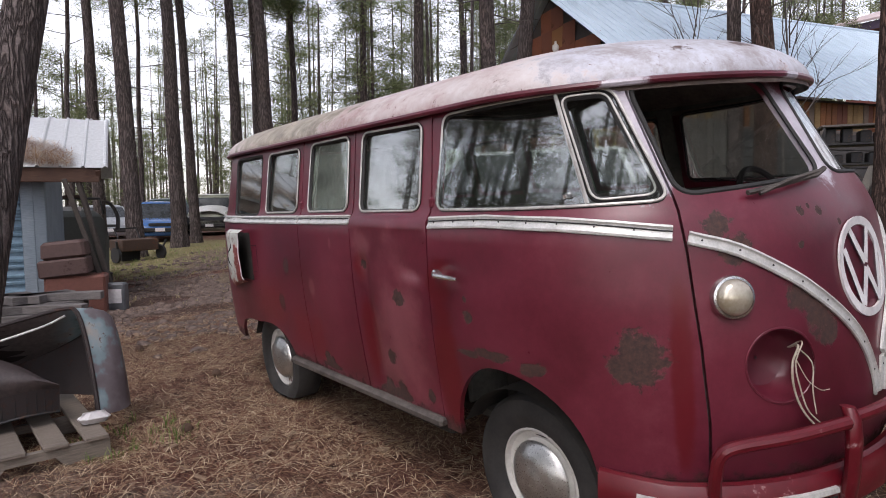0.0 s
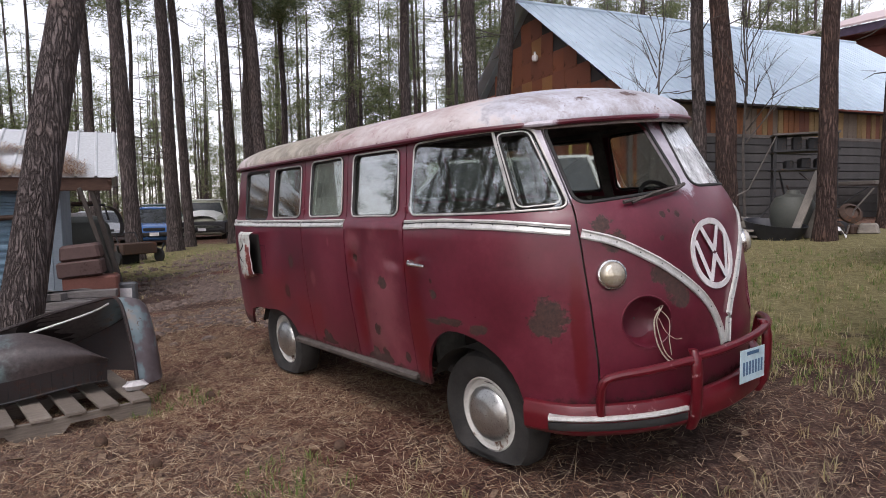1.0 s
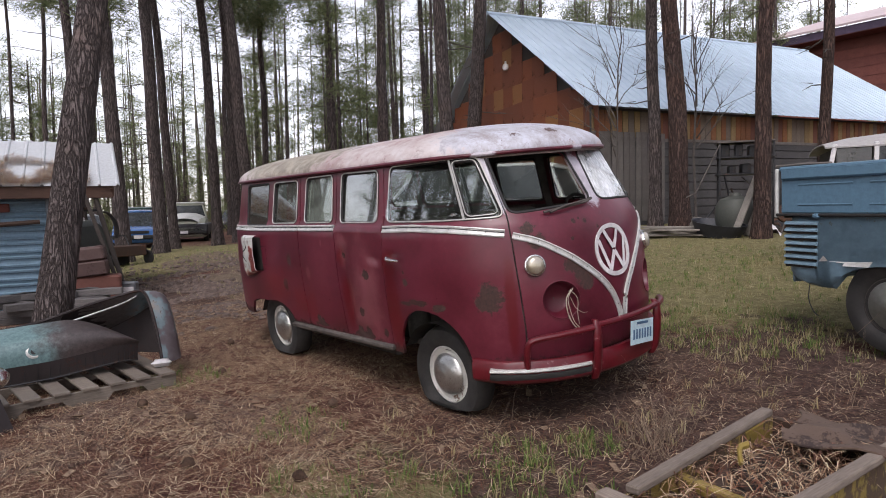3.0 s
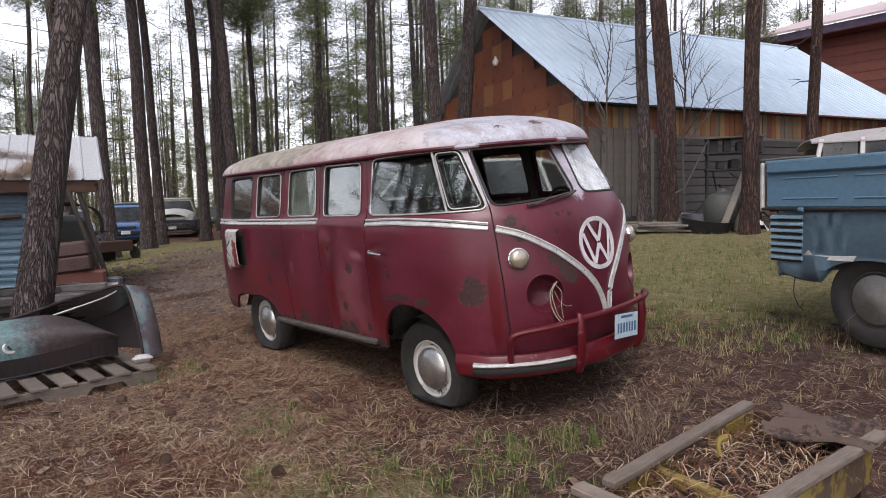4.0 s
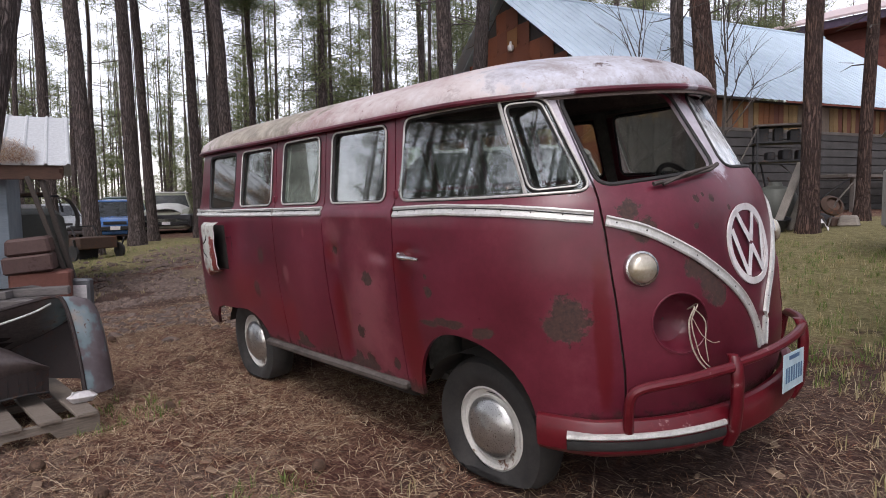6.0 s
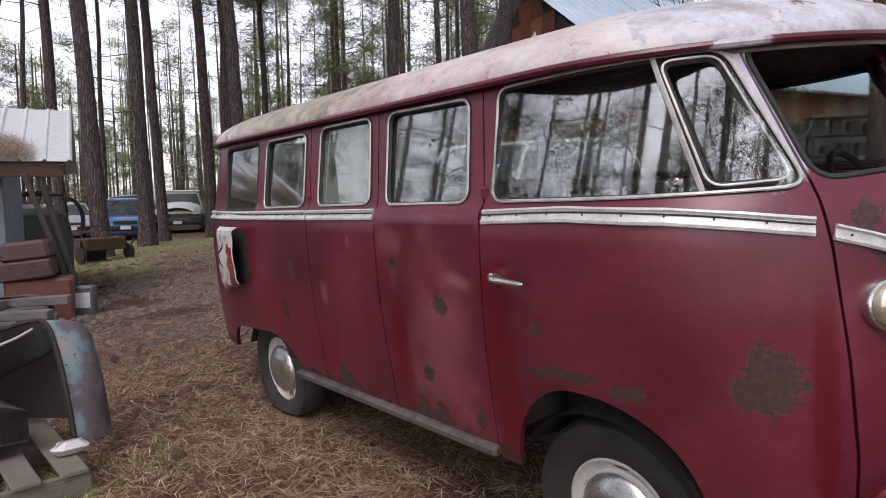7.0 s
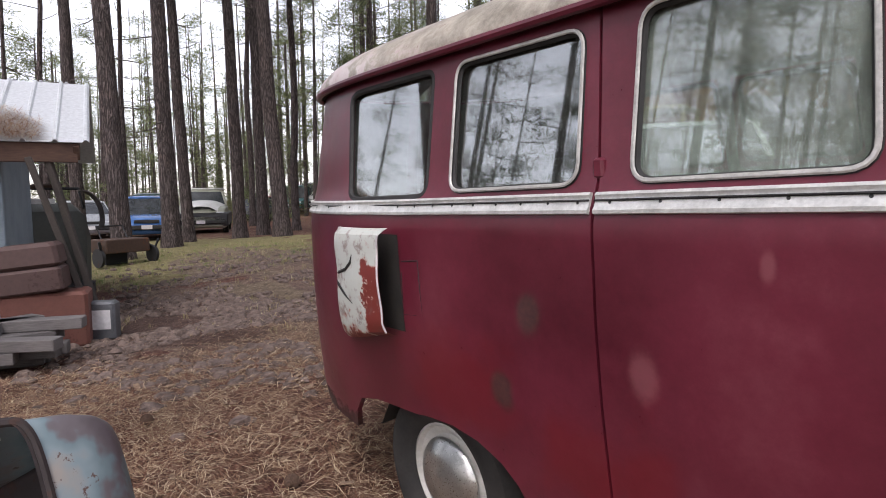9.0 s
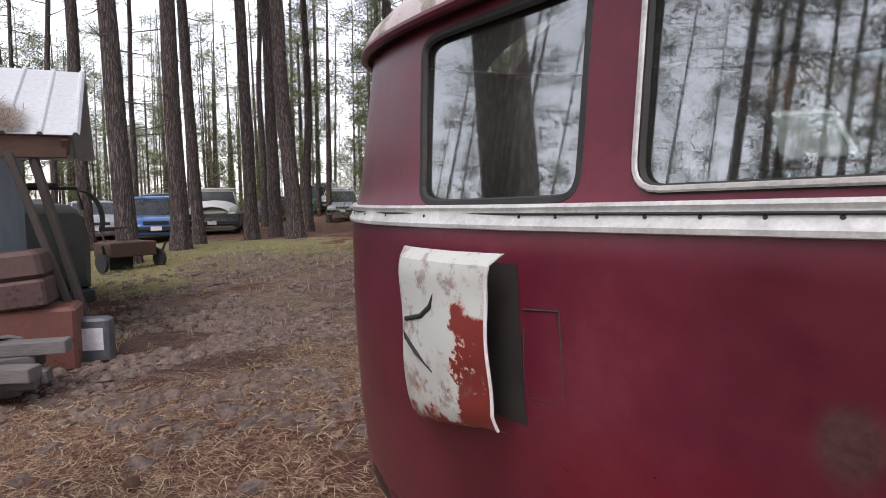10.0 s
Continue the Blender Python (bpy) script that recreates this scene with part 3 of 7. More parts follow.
# side and nose mouldings
def curve2(pts, n=4):
    e = [Vector(p) for p in [(2 * pts[0][0] - pts[1][0], 2 * pts[0][1] - pts[1][1])] + pts + [(2 * pts[-1][0] - pts[-2][0], 2 * pts[-1][1] - pts[-2][1])]]
    out = []
    for a, b, c, d in zip(e, e[1:], e[2:], e[3:]):
        out += [tuple(0.5 * (2 * b + (c - a) * t + (2 * a - 5 * b + 4 * c - d) * t * t + (3 * b - a - 3 * c + d) * t ** 3)) for t in (j / n for j in range(n))]
    return out + [pts[-1]]


for s in (1, -1):
    f = (lambda path: path) if s > 0 else (lambda path: [(6.6 - u, z) for u, z in path])
    for path in ([(-0.95, 1.256), (-0.3, 1.262), (0.738, 1.269)], [(0.752, 1.269), (1.318, 1.274)], [(1.966, 1.268), (2.30, 1.277), (2.52, 1.266), (2.66, 1.248), (2.790, 1.224)],
                 curve2([(2.824, 1.208), (2.934, 1.158), (3.055, 1.062), (3.115, 1.000), (3.170, 0.933), (3.225, 0.850), (3.258, 0.780), (3.280, 0.700), (3.291, 0.615)])):
        if s < 0:
            path = f(path)
        nose = path[0][1] < 1.25 and path[0][0] > 2.7 and path[0][0] < 3.9
        st = strip("side_moulding", path, 0.021 if nose else 0.025, 0.010, TRIM, bus, "weathered two-rib aluminium moulding")
        if not nose:
            part("moulding_groove", Geo().tube([body(u, z + 0.004, 0.0105) for u, z in dense([path[0], *path[1:]], 0.05)[:-1]] if len(path) < 3 else [body(u, z + 0.004, 0.0105) for u, z in curve2(path, 6)], 0.0024, 4), RUBBER, st, "dark groove between the ribs")
        g = Geo()
        left = 0.04
        for p, q in zip(path, path[1:]):
            seg = (body(*q) - body(*p)).length
            while left < seg:
                t = left / seg
                left += 0.12
                u, z = p[0] + (q[0] - p[0]) * t, p[1] + (q[1] - p[1]) * t
                c, nn = body(u, z, 0.0075), (body(u, z, 0.02) - body(u, z, 0.01)).normalized()
                g.lathe([(0.0034, 0), (0.0034, 0.0015)], 7, Matrix.Translation(c) @ nn.to_track_quat("Z", "Y").to_matrix().to_4x4())
            left -= seg
        tagged(part("clip_hole_row", g, RUBBER, st, "dark clip holes along the moulding"), kind="stuff")

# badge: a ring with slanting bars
g = Geo()
ring = [(3.304 + 0.0925 * math.cos(t), 1.039 + 0.152 * math.sin(t)) for t in (2 * math.pi * i / 40 for i in range(40))]
pts = [(body(u, z, 0.008), (body(u, z, 0.02) - body(u, z, 0.01)).normalized(), Vector((0, body(u, z).y, z - 1.039)).normalized()) for u, z in ring]
g.rings([[p - r * 0.014 - n * 0.008, p - r * 0.014, p + r * 0.014, p + r * 0.014 - n * 0.008] for p, n, r in pts + pts[:1]], caps=False)
bd = part("badge", g, WHITE, bus, "round white-painted nose badge", True)


def bar(a, b, w=0.013):
    """A flat bar on the nose between two (y, z) points about the badge's middle."""
    def at(y, z):
        return body(3.304 + y * 0.605, 1.039 + z, 0.009)
    p, q = Vector(a), Vector(b)
    s = Vector((-(q - p).y, (q - p).x)).normalized() * w
    gg = Geo()
    gg.slab([[at(*(p - s)), at(*(p + s))], [at(*(p.lerp(q, 0.5) - s)), at(*(p.lerp(q, 0.5) + s))], [at(*(q - s)), at(*(q + s))]], 0.0)
    return gg


for a, b in (((-0.062, 0.128), (0.0, 0.012)), ((0.062, 0.128), (0.0, 0.012)), ((-0.122, 0.072), (-0.058, -0.122)), ((-0.058, -0.122), (0.0, -0.005)), ((0.0, -0.005), (0.058, -0.122)), ((0.058, -0.122), (0.122, 0.072))):
    part("badge_bar", bar(a, b), WHITE, bd)

# indicators, headlamp bowls and loose wires
def bowed(pts, n=6):
    """A smooth curve through points."""
    pts = [Vector(p) for p in pts]
    e = [pts[0] * 2 - pts[1]] + pts + [pts[-1] * 2 - pts[-2]]
    out = []
    for i in range(1, len(e) - 2):
        p0, p1, p2, p3 = e[i - 1:i + 3]
        for j in range(n):
            t = j / n
            out.append(0.5 * ((2 * p1) + (p2 - p0) * t + (2 * p0 - 5 * p1 + 4 * p2 - p3) * t * t + (3 * p1 - p0 - 3 * p2 + p3) * t ** 3))
    return out + [pts[-1]]


def facing(u, z, out=0.0):
    nn = (body(u, z, 0.02) - body(u, z, 0.01)).normalized()
    return Matrix.Translation(body(u, z, out)) @ nn.to_track_quat("Z", "Y").to_matrix().to_4x4()


for u in (2.898, 6.6 - 2.898):
    m = facing(u, 1.020)
    lamp = part("indicator", Geo().lathe([(0.066, -0.004), (0.068, 0.010), (0.064, 0.020), (0.057, 0.022), (0.055, 0.014)], 32, m), CHROME, bus, "chrome indicator ring", True)
    part("lens", Geo().lathe([(0.056, 0.016), (0.054, 0.030), (0.045, 0.041), (0.028, 0.048), (0.002, 0.050)], 32, m), LENS, lamp, "yellowed round indicator lens", True)
for u in (2.995, 6.6 - 2.995):
    rim = [(u + 0.088 * math.cos(t), 0.795 + 0.117 * math.sin(t)) for t in (2 * math.pi * i / 28 for i in range(28))]
    g = Geo()
    rings = []
    for k, o in ((1.0, 0.0), (0.97, -0.02), (0.92, -0.07), (0.75, -0.10), (0.4, -0.115), (0.05, -0.118)):
        rings.append([body(u + (a - u) * k, 0.795 + (b - 0.795) * k, o - 1e-5) for a, b in rim])
    g.rings([r[::-1] for r in rings], caps=False)
    part("headlamp_bowl", g, RED, bus, "empty red headlamp bowl", True)
    tube_on("bowl_rim", rim, 0.004, 0.001, RED, bus)
for i, (du, dz) in enumerate(((0.0, 0.0), (0.012, 0.01))):
    pts = bowed([body(3.055, 0.83, -0.06), body(3.048 + du, 0.845 + dz, -0.01), body(3.012 - 0.004 * i + du, 0.80, 0.014), body(3.008 + du, 0.72, 0.018 + 0.006 * i), body(3.02 + du, 0.65, 0.03), body(3.055 + du, 0.585 + dz, 0.05)])
    part("wire", Geo().tube(pts, 0.0036 - 0.0010 * i, 6), PALE_WIRE, bus, "loose pale headlamp wire", True)
part("wire", Geo().tube(bowed([body(3.055, 0.84, -0.03), body(3.066, 0.79, 0.01), body(3.052, 0.71, 0.022), body(3.050, 0.64, 0.03)]), 0.0022, 5), PALE_WIRE, bus, "", True)
part("wire", Geo().tube(bowed([body(3.045, 0.80, -0.02), body(3.050, 0.74, 0.01), body(3.075, 0.705, 0.02), body(3.10, 0.70, 0.02)]), 0.0016, 5), PALE_WIRE, bus, "", True)

# front bumper with its hoops, cross bar and number plate
def sweep(name, path, sec, material, parent, label=""):
    """sec: (out, up) pairs; path: (u, z, out)."""
    rings = []
    for u, z, o in path:
        nn = (body(u, z, 0.02) - body(u, z, 0.01))
        nn = Vector((nn.x, nn.y, 0)).normalized()
        p = body(u, z, o)
        rings.append([p + nn * a + Vector((0, 0, b)) for a, b in sec])
    return part(name, Geo().rings(rings), material, parent, label, True)


blade = [(-0.02, -0.085), (0.020, -0.08), (0.038, -0.06), (0.042, -0.02), (0.036, 0.03), (0.02, 0.055), (0.004, 0.06), (-0.02, 0.05), (0.0, 0.0)]
bump = sweep("front_bumper", [(2.560 + 0.02690 * i, 0.410, 0.012 + 0.035 * min(1, i / 6, (55 - i) / 6)) for i in range(56)], blade, BUMPER, bus, "chipped red front bumper blade")
for a, b in ((2.648, 3.082), (6.6 - 3.082, 6.6 - 2.648)):
    n = 16
    sweep("bumper_strip", [(a + (b - a) * i / n, 0.412, 0.087) for i in range(n + 1)], [(-0.02, 0.000), (0.006, 0.002), (0.014, 0.010), (0.010, 0.024), (-0.02, 0.030)], TRIM, bump, "pale bumper strip")
    sweep("bumper_strip_rubber", [(a + (b - a) * i / n, 0.390, 0.089) for i in range(n + 1)], [(-0.02, -0.020), (0.008, -0.018), (0.014, -0.002), (0.012, 0.018), (-0.02, 0.021)], RUBBER, bump)
for s in (1, -1):
    def c(u):
        return u if s > 0 else 6.6 - u
    pts = bowed([body(c(2.808), 0.41, 0.07), body(c(2.806), 0.50, 0.075), body(c(2.815), 0.570, 0.08), body(c(2.845), 0.598, 0.08), body(c(2.96), 0.612, 0.08), body(c(3.09), 0.622, 0.085)])
    part("bumper_hoop", Geo().tube(pts, 0.020, 10), BUMPER, bump, "chipped tubular bumper hoop", True)
    g = Geo()
    rings = []
    for z, w, o in ((0.29, 0.024, 0.045), (0.35, 0.030, 0.075), (0.45, 0.031, 0.09), (0.56, 0.030, 0.097), (0.63, 0.026, 0.092), (0.66, 0.014, 0.075)):
        p = body(c(3.105), 0.5, o)
        rings.append([Vector((p.x + 0.022 * math.cos(t), p.y + w * 1.1 * math.sin(t), z)) for t in (2 * math.pi * i / 12 for i in range(12))])
    g.rings(rings)
    part("overrider", g, BUMPER, bump, "upright bumper overrider", True)
part("cross_bar", Geo().tube([body(3.10 + 0.02 * i, 0.630, 0.082) for i in range(21)], 0.019, 10), BUMPER, bump, "upper bumper bar between overriders", True)

PLATE = tin("number_plate", (0.55, 0.72, 0.78), (0.70, 0.76, 0.80), 0.5, 0.0, 0.4)
INK = plain("plate_ink", (0.05, 0.12, 0.22), (0.08, 0.16, 0.28), 20, 0.5)
pm = Matrix.Translation(body(3.325, 0.522, 0.112)) @ pose(0, 0, 0, 90, 8, 90 + 6)
plate = part("number_plate", Geo().box(0.305, 0.152, 0.003, pm @ pose(0, 0, 0), 0.001), PLATE, bus, "bent pale blue number plate")
for i in range(7):
    part("plate_bar", Geo().box(0.020, 0.062, 0.0015, pm @ pose(-0.11 + 0.037 * i, -0.012, 0.003), 0.0), INK, plate)
part("plate_bar", Geo().box(0.15, 0.016, 0.0015, pm @ pose(0, 0.056, 0.003), 0.0), INK, plate)

# wheels: flat tyres, chipped rims and domed hubcaps
def wheel(x, y, z, r_tyre, sag):
    s = -1 if y < 0 else 1
    w = part("wheel", Geo().lathe([(0.15, -0.06), (0.19, -0.05), (0.197, 0.0), (0.20, 0.052), (0.188, 0.058), (0.178, 0.040), (0.150, 0.028), (0.13, 0.036), (0.02, 0.036)], 40), RIM, bus, "chipped white steel wheel", True)
    w.matrix_local = pose(x, y, z, 90 if s < 0 else -90, 0, 0)
    n = 48
    rings = []
    prof = [(0.193, -0.070), (0.225, -0.088), (0.27, -0.092), (0.31, -0.082), (0.327, -0.055), (0.330, 0.0), (0.327, 0.050), (0.31, 0.078), (0.27, 0.088), (0.225, 0.082), (0.196, 0.056)]
    for pr, pz in prof:
        ring = []
        for k in range(n):
            t = 2 * math.pi * k / n
            q = Vector((pr * r_tyre / 0.33 * math.cos(t), pr * r_tyre / 0.33 * math.sin(t), pz))
            low = -q.y if s < 0 else q.y
            d = low - sag
            if d > 0:
                q.y += d if s < 0 else -d
                q.z += (0.5 * d) * (1 if pz > 0 else -1)
            elif low > 0 and pz > 0:
                q.z += 0.10 * max(0.0, low - 0.12) * (0.33 - sag) / 0.08 * 0.5
            ring.append(q)
        rings.append(ring)
    part("tyre", Geo().rings(rings, caps=False), TYRE, w, "flat perished tyre sunk in needles" if sag < 0.3 else "black tyre", True)
    part("hubcap", Geo().lathe([(0.140, 0.044), (0.146, 0.052), (0.140, 0.062), (0.128, 0.070), (0.105, 0.088), (0.075, 0.098), (0.045, 0.102), (0.040, 0.105), (0.018, 0.106), (0.002, 0.1065)], 40), HUBCAP, w, "dull domed hubcap", True)
    return w


wheel(2.362, -0.705, 0.268, 0.33, 0.200)
wheel(-0.018, -0.738, 0.308, 0.33, 0.245)
wheel(2.362, 0.72, 0.30, 0.33, 0.26)
wheel(-0.018, 0.74, 0.318, 0.33, 0.31)
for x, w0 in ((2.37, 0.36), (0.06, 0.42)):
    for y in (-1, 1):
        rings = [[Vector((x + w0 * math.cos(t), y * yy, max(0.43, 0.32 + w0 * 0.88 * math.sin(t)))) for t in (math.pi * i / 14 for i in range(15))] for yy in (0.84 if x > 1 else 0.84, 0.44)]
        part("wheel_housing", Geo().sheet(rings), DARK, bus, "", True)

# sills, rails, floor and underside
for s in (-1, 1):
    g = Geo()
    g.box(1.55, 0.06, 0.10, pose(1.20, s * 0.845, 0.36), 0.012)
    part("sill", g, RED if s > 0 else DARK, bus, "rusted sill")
    part("side_rail", Geo().box(1.52, 0.055, 0.042, pose(1.215, s * 0.905, 0.400, 0, -0.6, 0), 0.012), GREYRAIL, bus, "weathered grey side rail")
part("floor_pan", Geo().box(2.85, 1.48, 0.05, pose(1.05, 0, 0.42), 0.01).box(0.7, 1.0, 0.05, pose(-0.6, 0, 0.42), 0.01).box(0.55, 0.9, 0.05, pose(2.75, 0, 0.42), 0.01), DARK, bus)
part("chassis_beam", Geo().box(3.4, 0.5, 0.16, pose(1.2, 0, 0.25), 0.02), DARK, bus)
part("axle_tube", Geo().tube([(2.4, -0.62, 0.31), (2.4, 0.62, 0.31)], 0.06, 10), DARK, bus)
part("rear_axle", Geo().tube([(0.0, -0.62, 0.31), (0.0, 0.62, 0.31)], 0.06, 10), DARK, bus)
# seats, dash, wheel
def bench(x, y0, y1, tall, mat_):
    g = Geo()
    g.box(0.46, y1 - y0, 0.16, pose(x, (y0 + y1) / 2, 0.72), 0.05)
    st = part("bench_seat", g, mat_, bus, "worn vinyl bench seat", True)
    part("seat_back", Geo().box(0.12, y1 - y0, tall, pose(x - 0.24, (y0 + y1) / 2, 0.80, 0, -10, 0), 0.05), mat_, st, "", True)
    part("seat_frame", Geo().box(0.40, y1 - y0 - 0.1, 0.26, pose(x, (y0 + y1) / 2, 0.47), 0.01), DARK, st)


bench(2.28, -0.70, 0.70, 0.50, SEAT)
bench(1.38, -0.72, 0.35, 0.46, SEAT)
bench(0.50, -0.72, 0.72, 0.46, SEAT)
part("bulkhead", Geo().box(0.03, 1.5, 0.75, pose(1.95, 0, 0.46), 0.01), LINING, bus)
rings = [[body(u, z, o) for u in [2.84 + 0.04 * i for i in range(24)]] for z, o in ((1.30, -0.02), (1.305, -0.12), (1.28, -0.30), (1.05, -0.32))]
part("dashboard", Geo().sheet(rings), RED, bus, "bare red dashboard", True)
sw = pose(2.72, 0.38, 1.20, 0, 62, 0)
part("steering_wheel", Geo().rings([[sw @ Vector(((0.20 + 0.013 * math.cos(a)) * math.cos(t), (0.20 + 0.013 * math.cos(a)) * math.sin(t), 0.013 * math.sin(a))) for a in (2 * math.pi * i / 8 for i in range(8))] for t in (2 * math.pi * j / 32 for j in range(33))], caps=False), RUBBER, bus, "black steering wheel", True)
part("steering_column", Geo().tube([sw @ Vector((0, 0, 0)), Vector((2.95, 0.38, 0.5))], 0.025, 8), RUBBER, bus)
part("wiper_arm", Geo().tube([body(3.02, 1.31, 0.02), body(3.10, 1.330, 0.045), body(3.235, 1.356, 0.03)], 0.007, 6), GREYRAIL, bus, "loose wiper arm", True)
part("loose_strip", Geo().tube([body(2.99, 1.315, 0.02), body(3.08, 1.325, 0.03), body(3.22, 1.345, 0.025), body(3.262, 1.362, 0.03)], 0.009, 6), GREYRAIL, bus, "loose weathered rubber strip", True)

# door handles, latches, hinges
for u, lab in ((2.085, "chrome cab door handle"),):
    m = facing(u, 1.058, 0.0)
    h = part("door_handle", Geo().tube([body(2.030, 1.071, 0.0), body(2.030, 1.071, 0.03), body(2.043, 1.071, 0.038), body(2.150, 1.066, 0.036), body(2.165, 1.064, 0.03)], [0.012, 0.012, 0.012, 0.009, 0.006], 8), CHROME, bus, lab, True)
    part("handle_button", Geo().lathe([(0.017, 0), (0.017, 0.02), (0.012, 0.024)], 14, facing(2.018, 1.071, 0.002)), CHROME, h, "", True)
for u, z in ((0.748, 1.345), (1.968, 1.345)):
    part("hinge", Geo().box(0.030, 0.024, 0.046, Matrix.Translation(body(u, z - 0.02, -0.008)), 0.006), RED, bus)
# bent sheet over the air intake at the rear corner, and the filler flap
def scoop(k, v, lift=0.0):
    """A point of the scoop: k from its rear edge to its open front edge, v from top to bottom."""
    o = lerp(k, [(0.0, 0.004), (0.05, 0.022), (0.15, 0.040), (0.55, 0.056), (0.66, 0.058), (0.72, 0.066), (1.0, 0.070)])
    o *= lerp(v, [(0.0, 0.30), (0.05, 0.85), (0.12, 1.0), (0.86, 1.0), (0.95, 0.80), (1.0, 0.40)])
    curl = max(0.0, 1 - v / 0.16) * max(0.0, (k - 0.72) / 0.28)
    u = -0.104 + (0.108 - 0.004 * v + 0.016 * curl) * k
    z = 1.200 - (0.398 - 0.062 * k * k) * v + 0.006 * curl
    return body(u, z, o + 0.016 * curl + 0.012 + 0.003 * math.sin(11 * v + 3 * k) + lift)


g = Geo()
rows2 = [[scoop(i / 16, j / 20) for i in range(17)] for j in range(21)]
g.sheet(rows2)
g.sheet([[p + Vector((0.0, 0.004, 0.0)) for p in r[::-1]] for r in rows2])
FLAP = Mat("peeling_white_and_red_paint")
a1, a2 = FLAP.noise(7, 5, 0.7), FLAP.noise(45, 3)
sep = FLAP.n("SeparateXYZ")
FLAP.link(FLAP.co, sep.inputs[0])
low = FLAP.math("MULTIPLY", FLAP.math("SUBTRACT", 0.97, sep.outputs["Z"]), 2.6)
fore = FLAP.math("MULTIPLY", FLAP.step(FLAP.math("ADD", sep.outputs["X"], FLAP.math("MULTIPLY", FLAP.math("SUBTRACT", a1, 0.5), 0.20)), -0.145, -0.06), FLAP.math("MULTIPLY", FLAP.step(sep.outputs["Z"], 1.17, 1.05), 1.10))
hgt = FLAP.math("ADD", FLAP.math("ADD", low, fore), FLAP.math("MULTIPLY", FLAP.math("SUBTRACT", a1, 0.56), 2.6))
cc = FLAP.ramp(hgt, [(0.02, (0.50, 0.52, 0.48)), (0.16, (0.44, 0.42, 0.38)), (0.22, (0.42, 0.22, 0.18)), (0.30, (0.175, 0.024, 0.018))])
cc = FLAP.mix(FLAP.step(a2, 0.64, 0.72), cc, (0.46, 0.40, 0.36))
cc = FLAP.mix(FLAP.math("MULTIPLY", FLAP.step(FLAP.noise(16, 5, 0.75), 0.52, 0.66), 0.7), cc, (0.17, 0.085, 0.075))
FLAP = FLAP.done(cc, 0.5)
part("intake_cover", g, FLAP, bus, "bent sheet with peeling white and red paint", True)
# flat near-black sheet on the body, painting the shadow in the scoop's gap
part("scoop_gap_shade", Geo().sheet([[body(-0.075 + 0.0135 * i, 1.180 - 0.026 * j, 0.003) for i in range(7)] for j in range(13)]), DARK, bus, "near-black sheet painting the shade behind the scoop", True)
part("scoop_edge", Geo().tube([scoop(1.0, j / 20, 0.002) for j in range(1, 20)], 0.0035, 6), WHITE, bus, "chipped pale front edge of the scoop", True)
for line in ([(0.02, 0.40), (0.25, 0.395), (0.50, 0.36), (0.62, 0.30), (0.66, 0.22)], [(0.04, 0.43), (0.25, 0.50), (0.45, 0.57), (0.62, 0.66)]):
    part("scoop_crease", Geo().tube([scoop(k, v, 0.0) for k, v in line], [0.006] * (len(line) - 1) + [0.002], 6), RUBBER, bus, "dark torn crease", True)
hx = [(0.014, 1.096), (0.099, 1.103), (0.105, 0.932), (0.004, 0.925)]
part("filler_seam", Geo().tube([body(u, z, 0.0005) for u, z in dense(hx + hx[:1], 0.03)[:-1]], 0.0022, 4), RUBBER, bus, "seam of the fuel flap")

# ---- ground ----
def rise(x, y):
    """The yard is level towards the camera and climbs gently behind the bus."""
    k = y + 0.7
    s = 0.5 * (k + math.sqrt(k * k + 0.25))
    s = s if s < 10 else 10 + (s - 10) * 0.24
    east = min(1.0, max(0.0, (x + 20) / 14))
    z = (0.100 * s - 0.0032 * s * s - 0.008) * (0.35 + 0.65 * east * east * (3 - 2 * east))
    z -= 0.012 * min(34.0, max(0.0, -13.0 - x))
    z += 0.12 * min(12.0, max(0.0, y - 15.0)) * (1.0 - east)
    z += 0.035 * noise.noise((x * 0.5, y * 0.5, 3.1)) + 0.018 * noise.noise((x * 1.7, y * 1.7, 7.7))
    rut = math.exp(-((x + 6.8 + 0.9 * y) / 2.2) ** 2) * min(1.0, max(0.0, (y + 2.5) / 2))
    return z + rut * 0.06 * noise.noise((x * 2.3, y * 2.3, 1.2))


def axis(fine, step, far):
    a, x, s = [], 0.0, step
    while x < far:
        a.append(x)
        if x > fine:
            s *= 1.16
        x += s
    a.append(far)
    return [-v for v in a[:0:-1]] + a


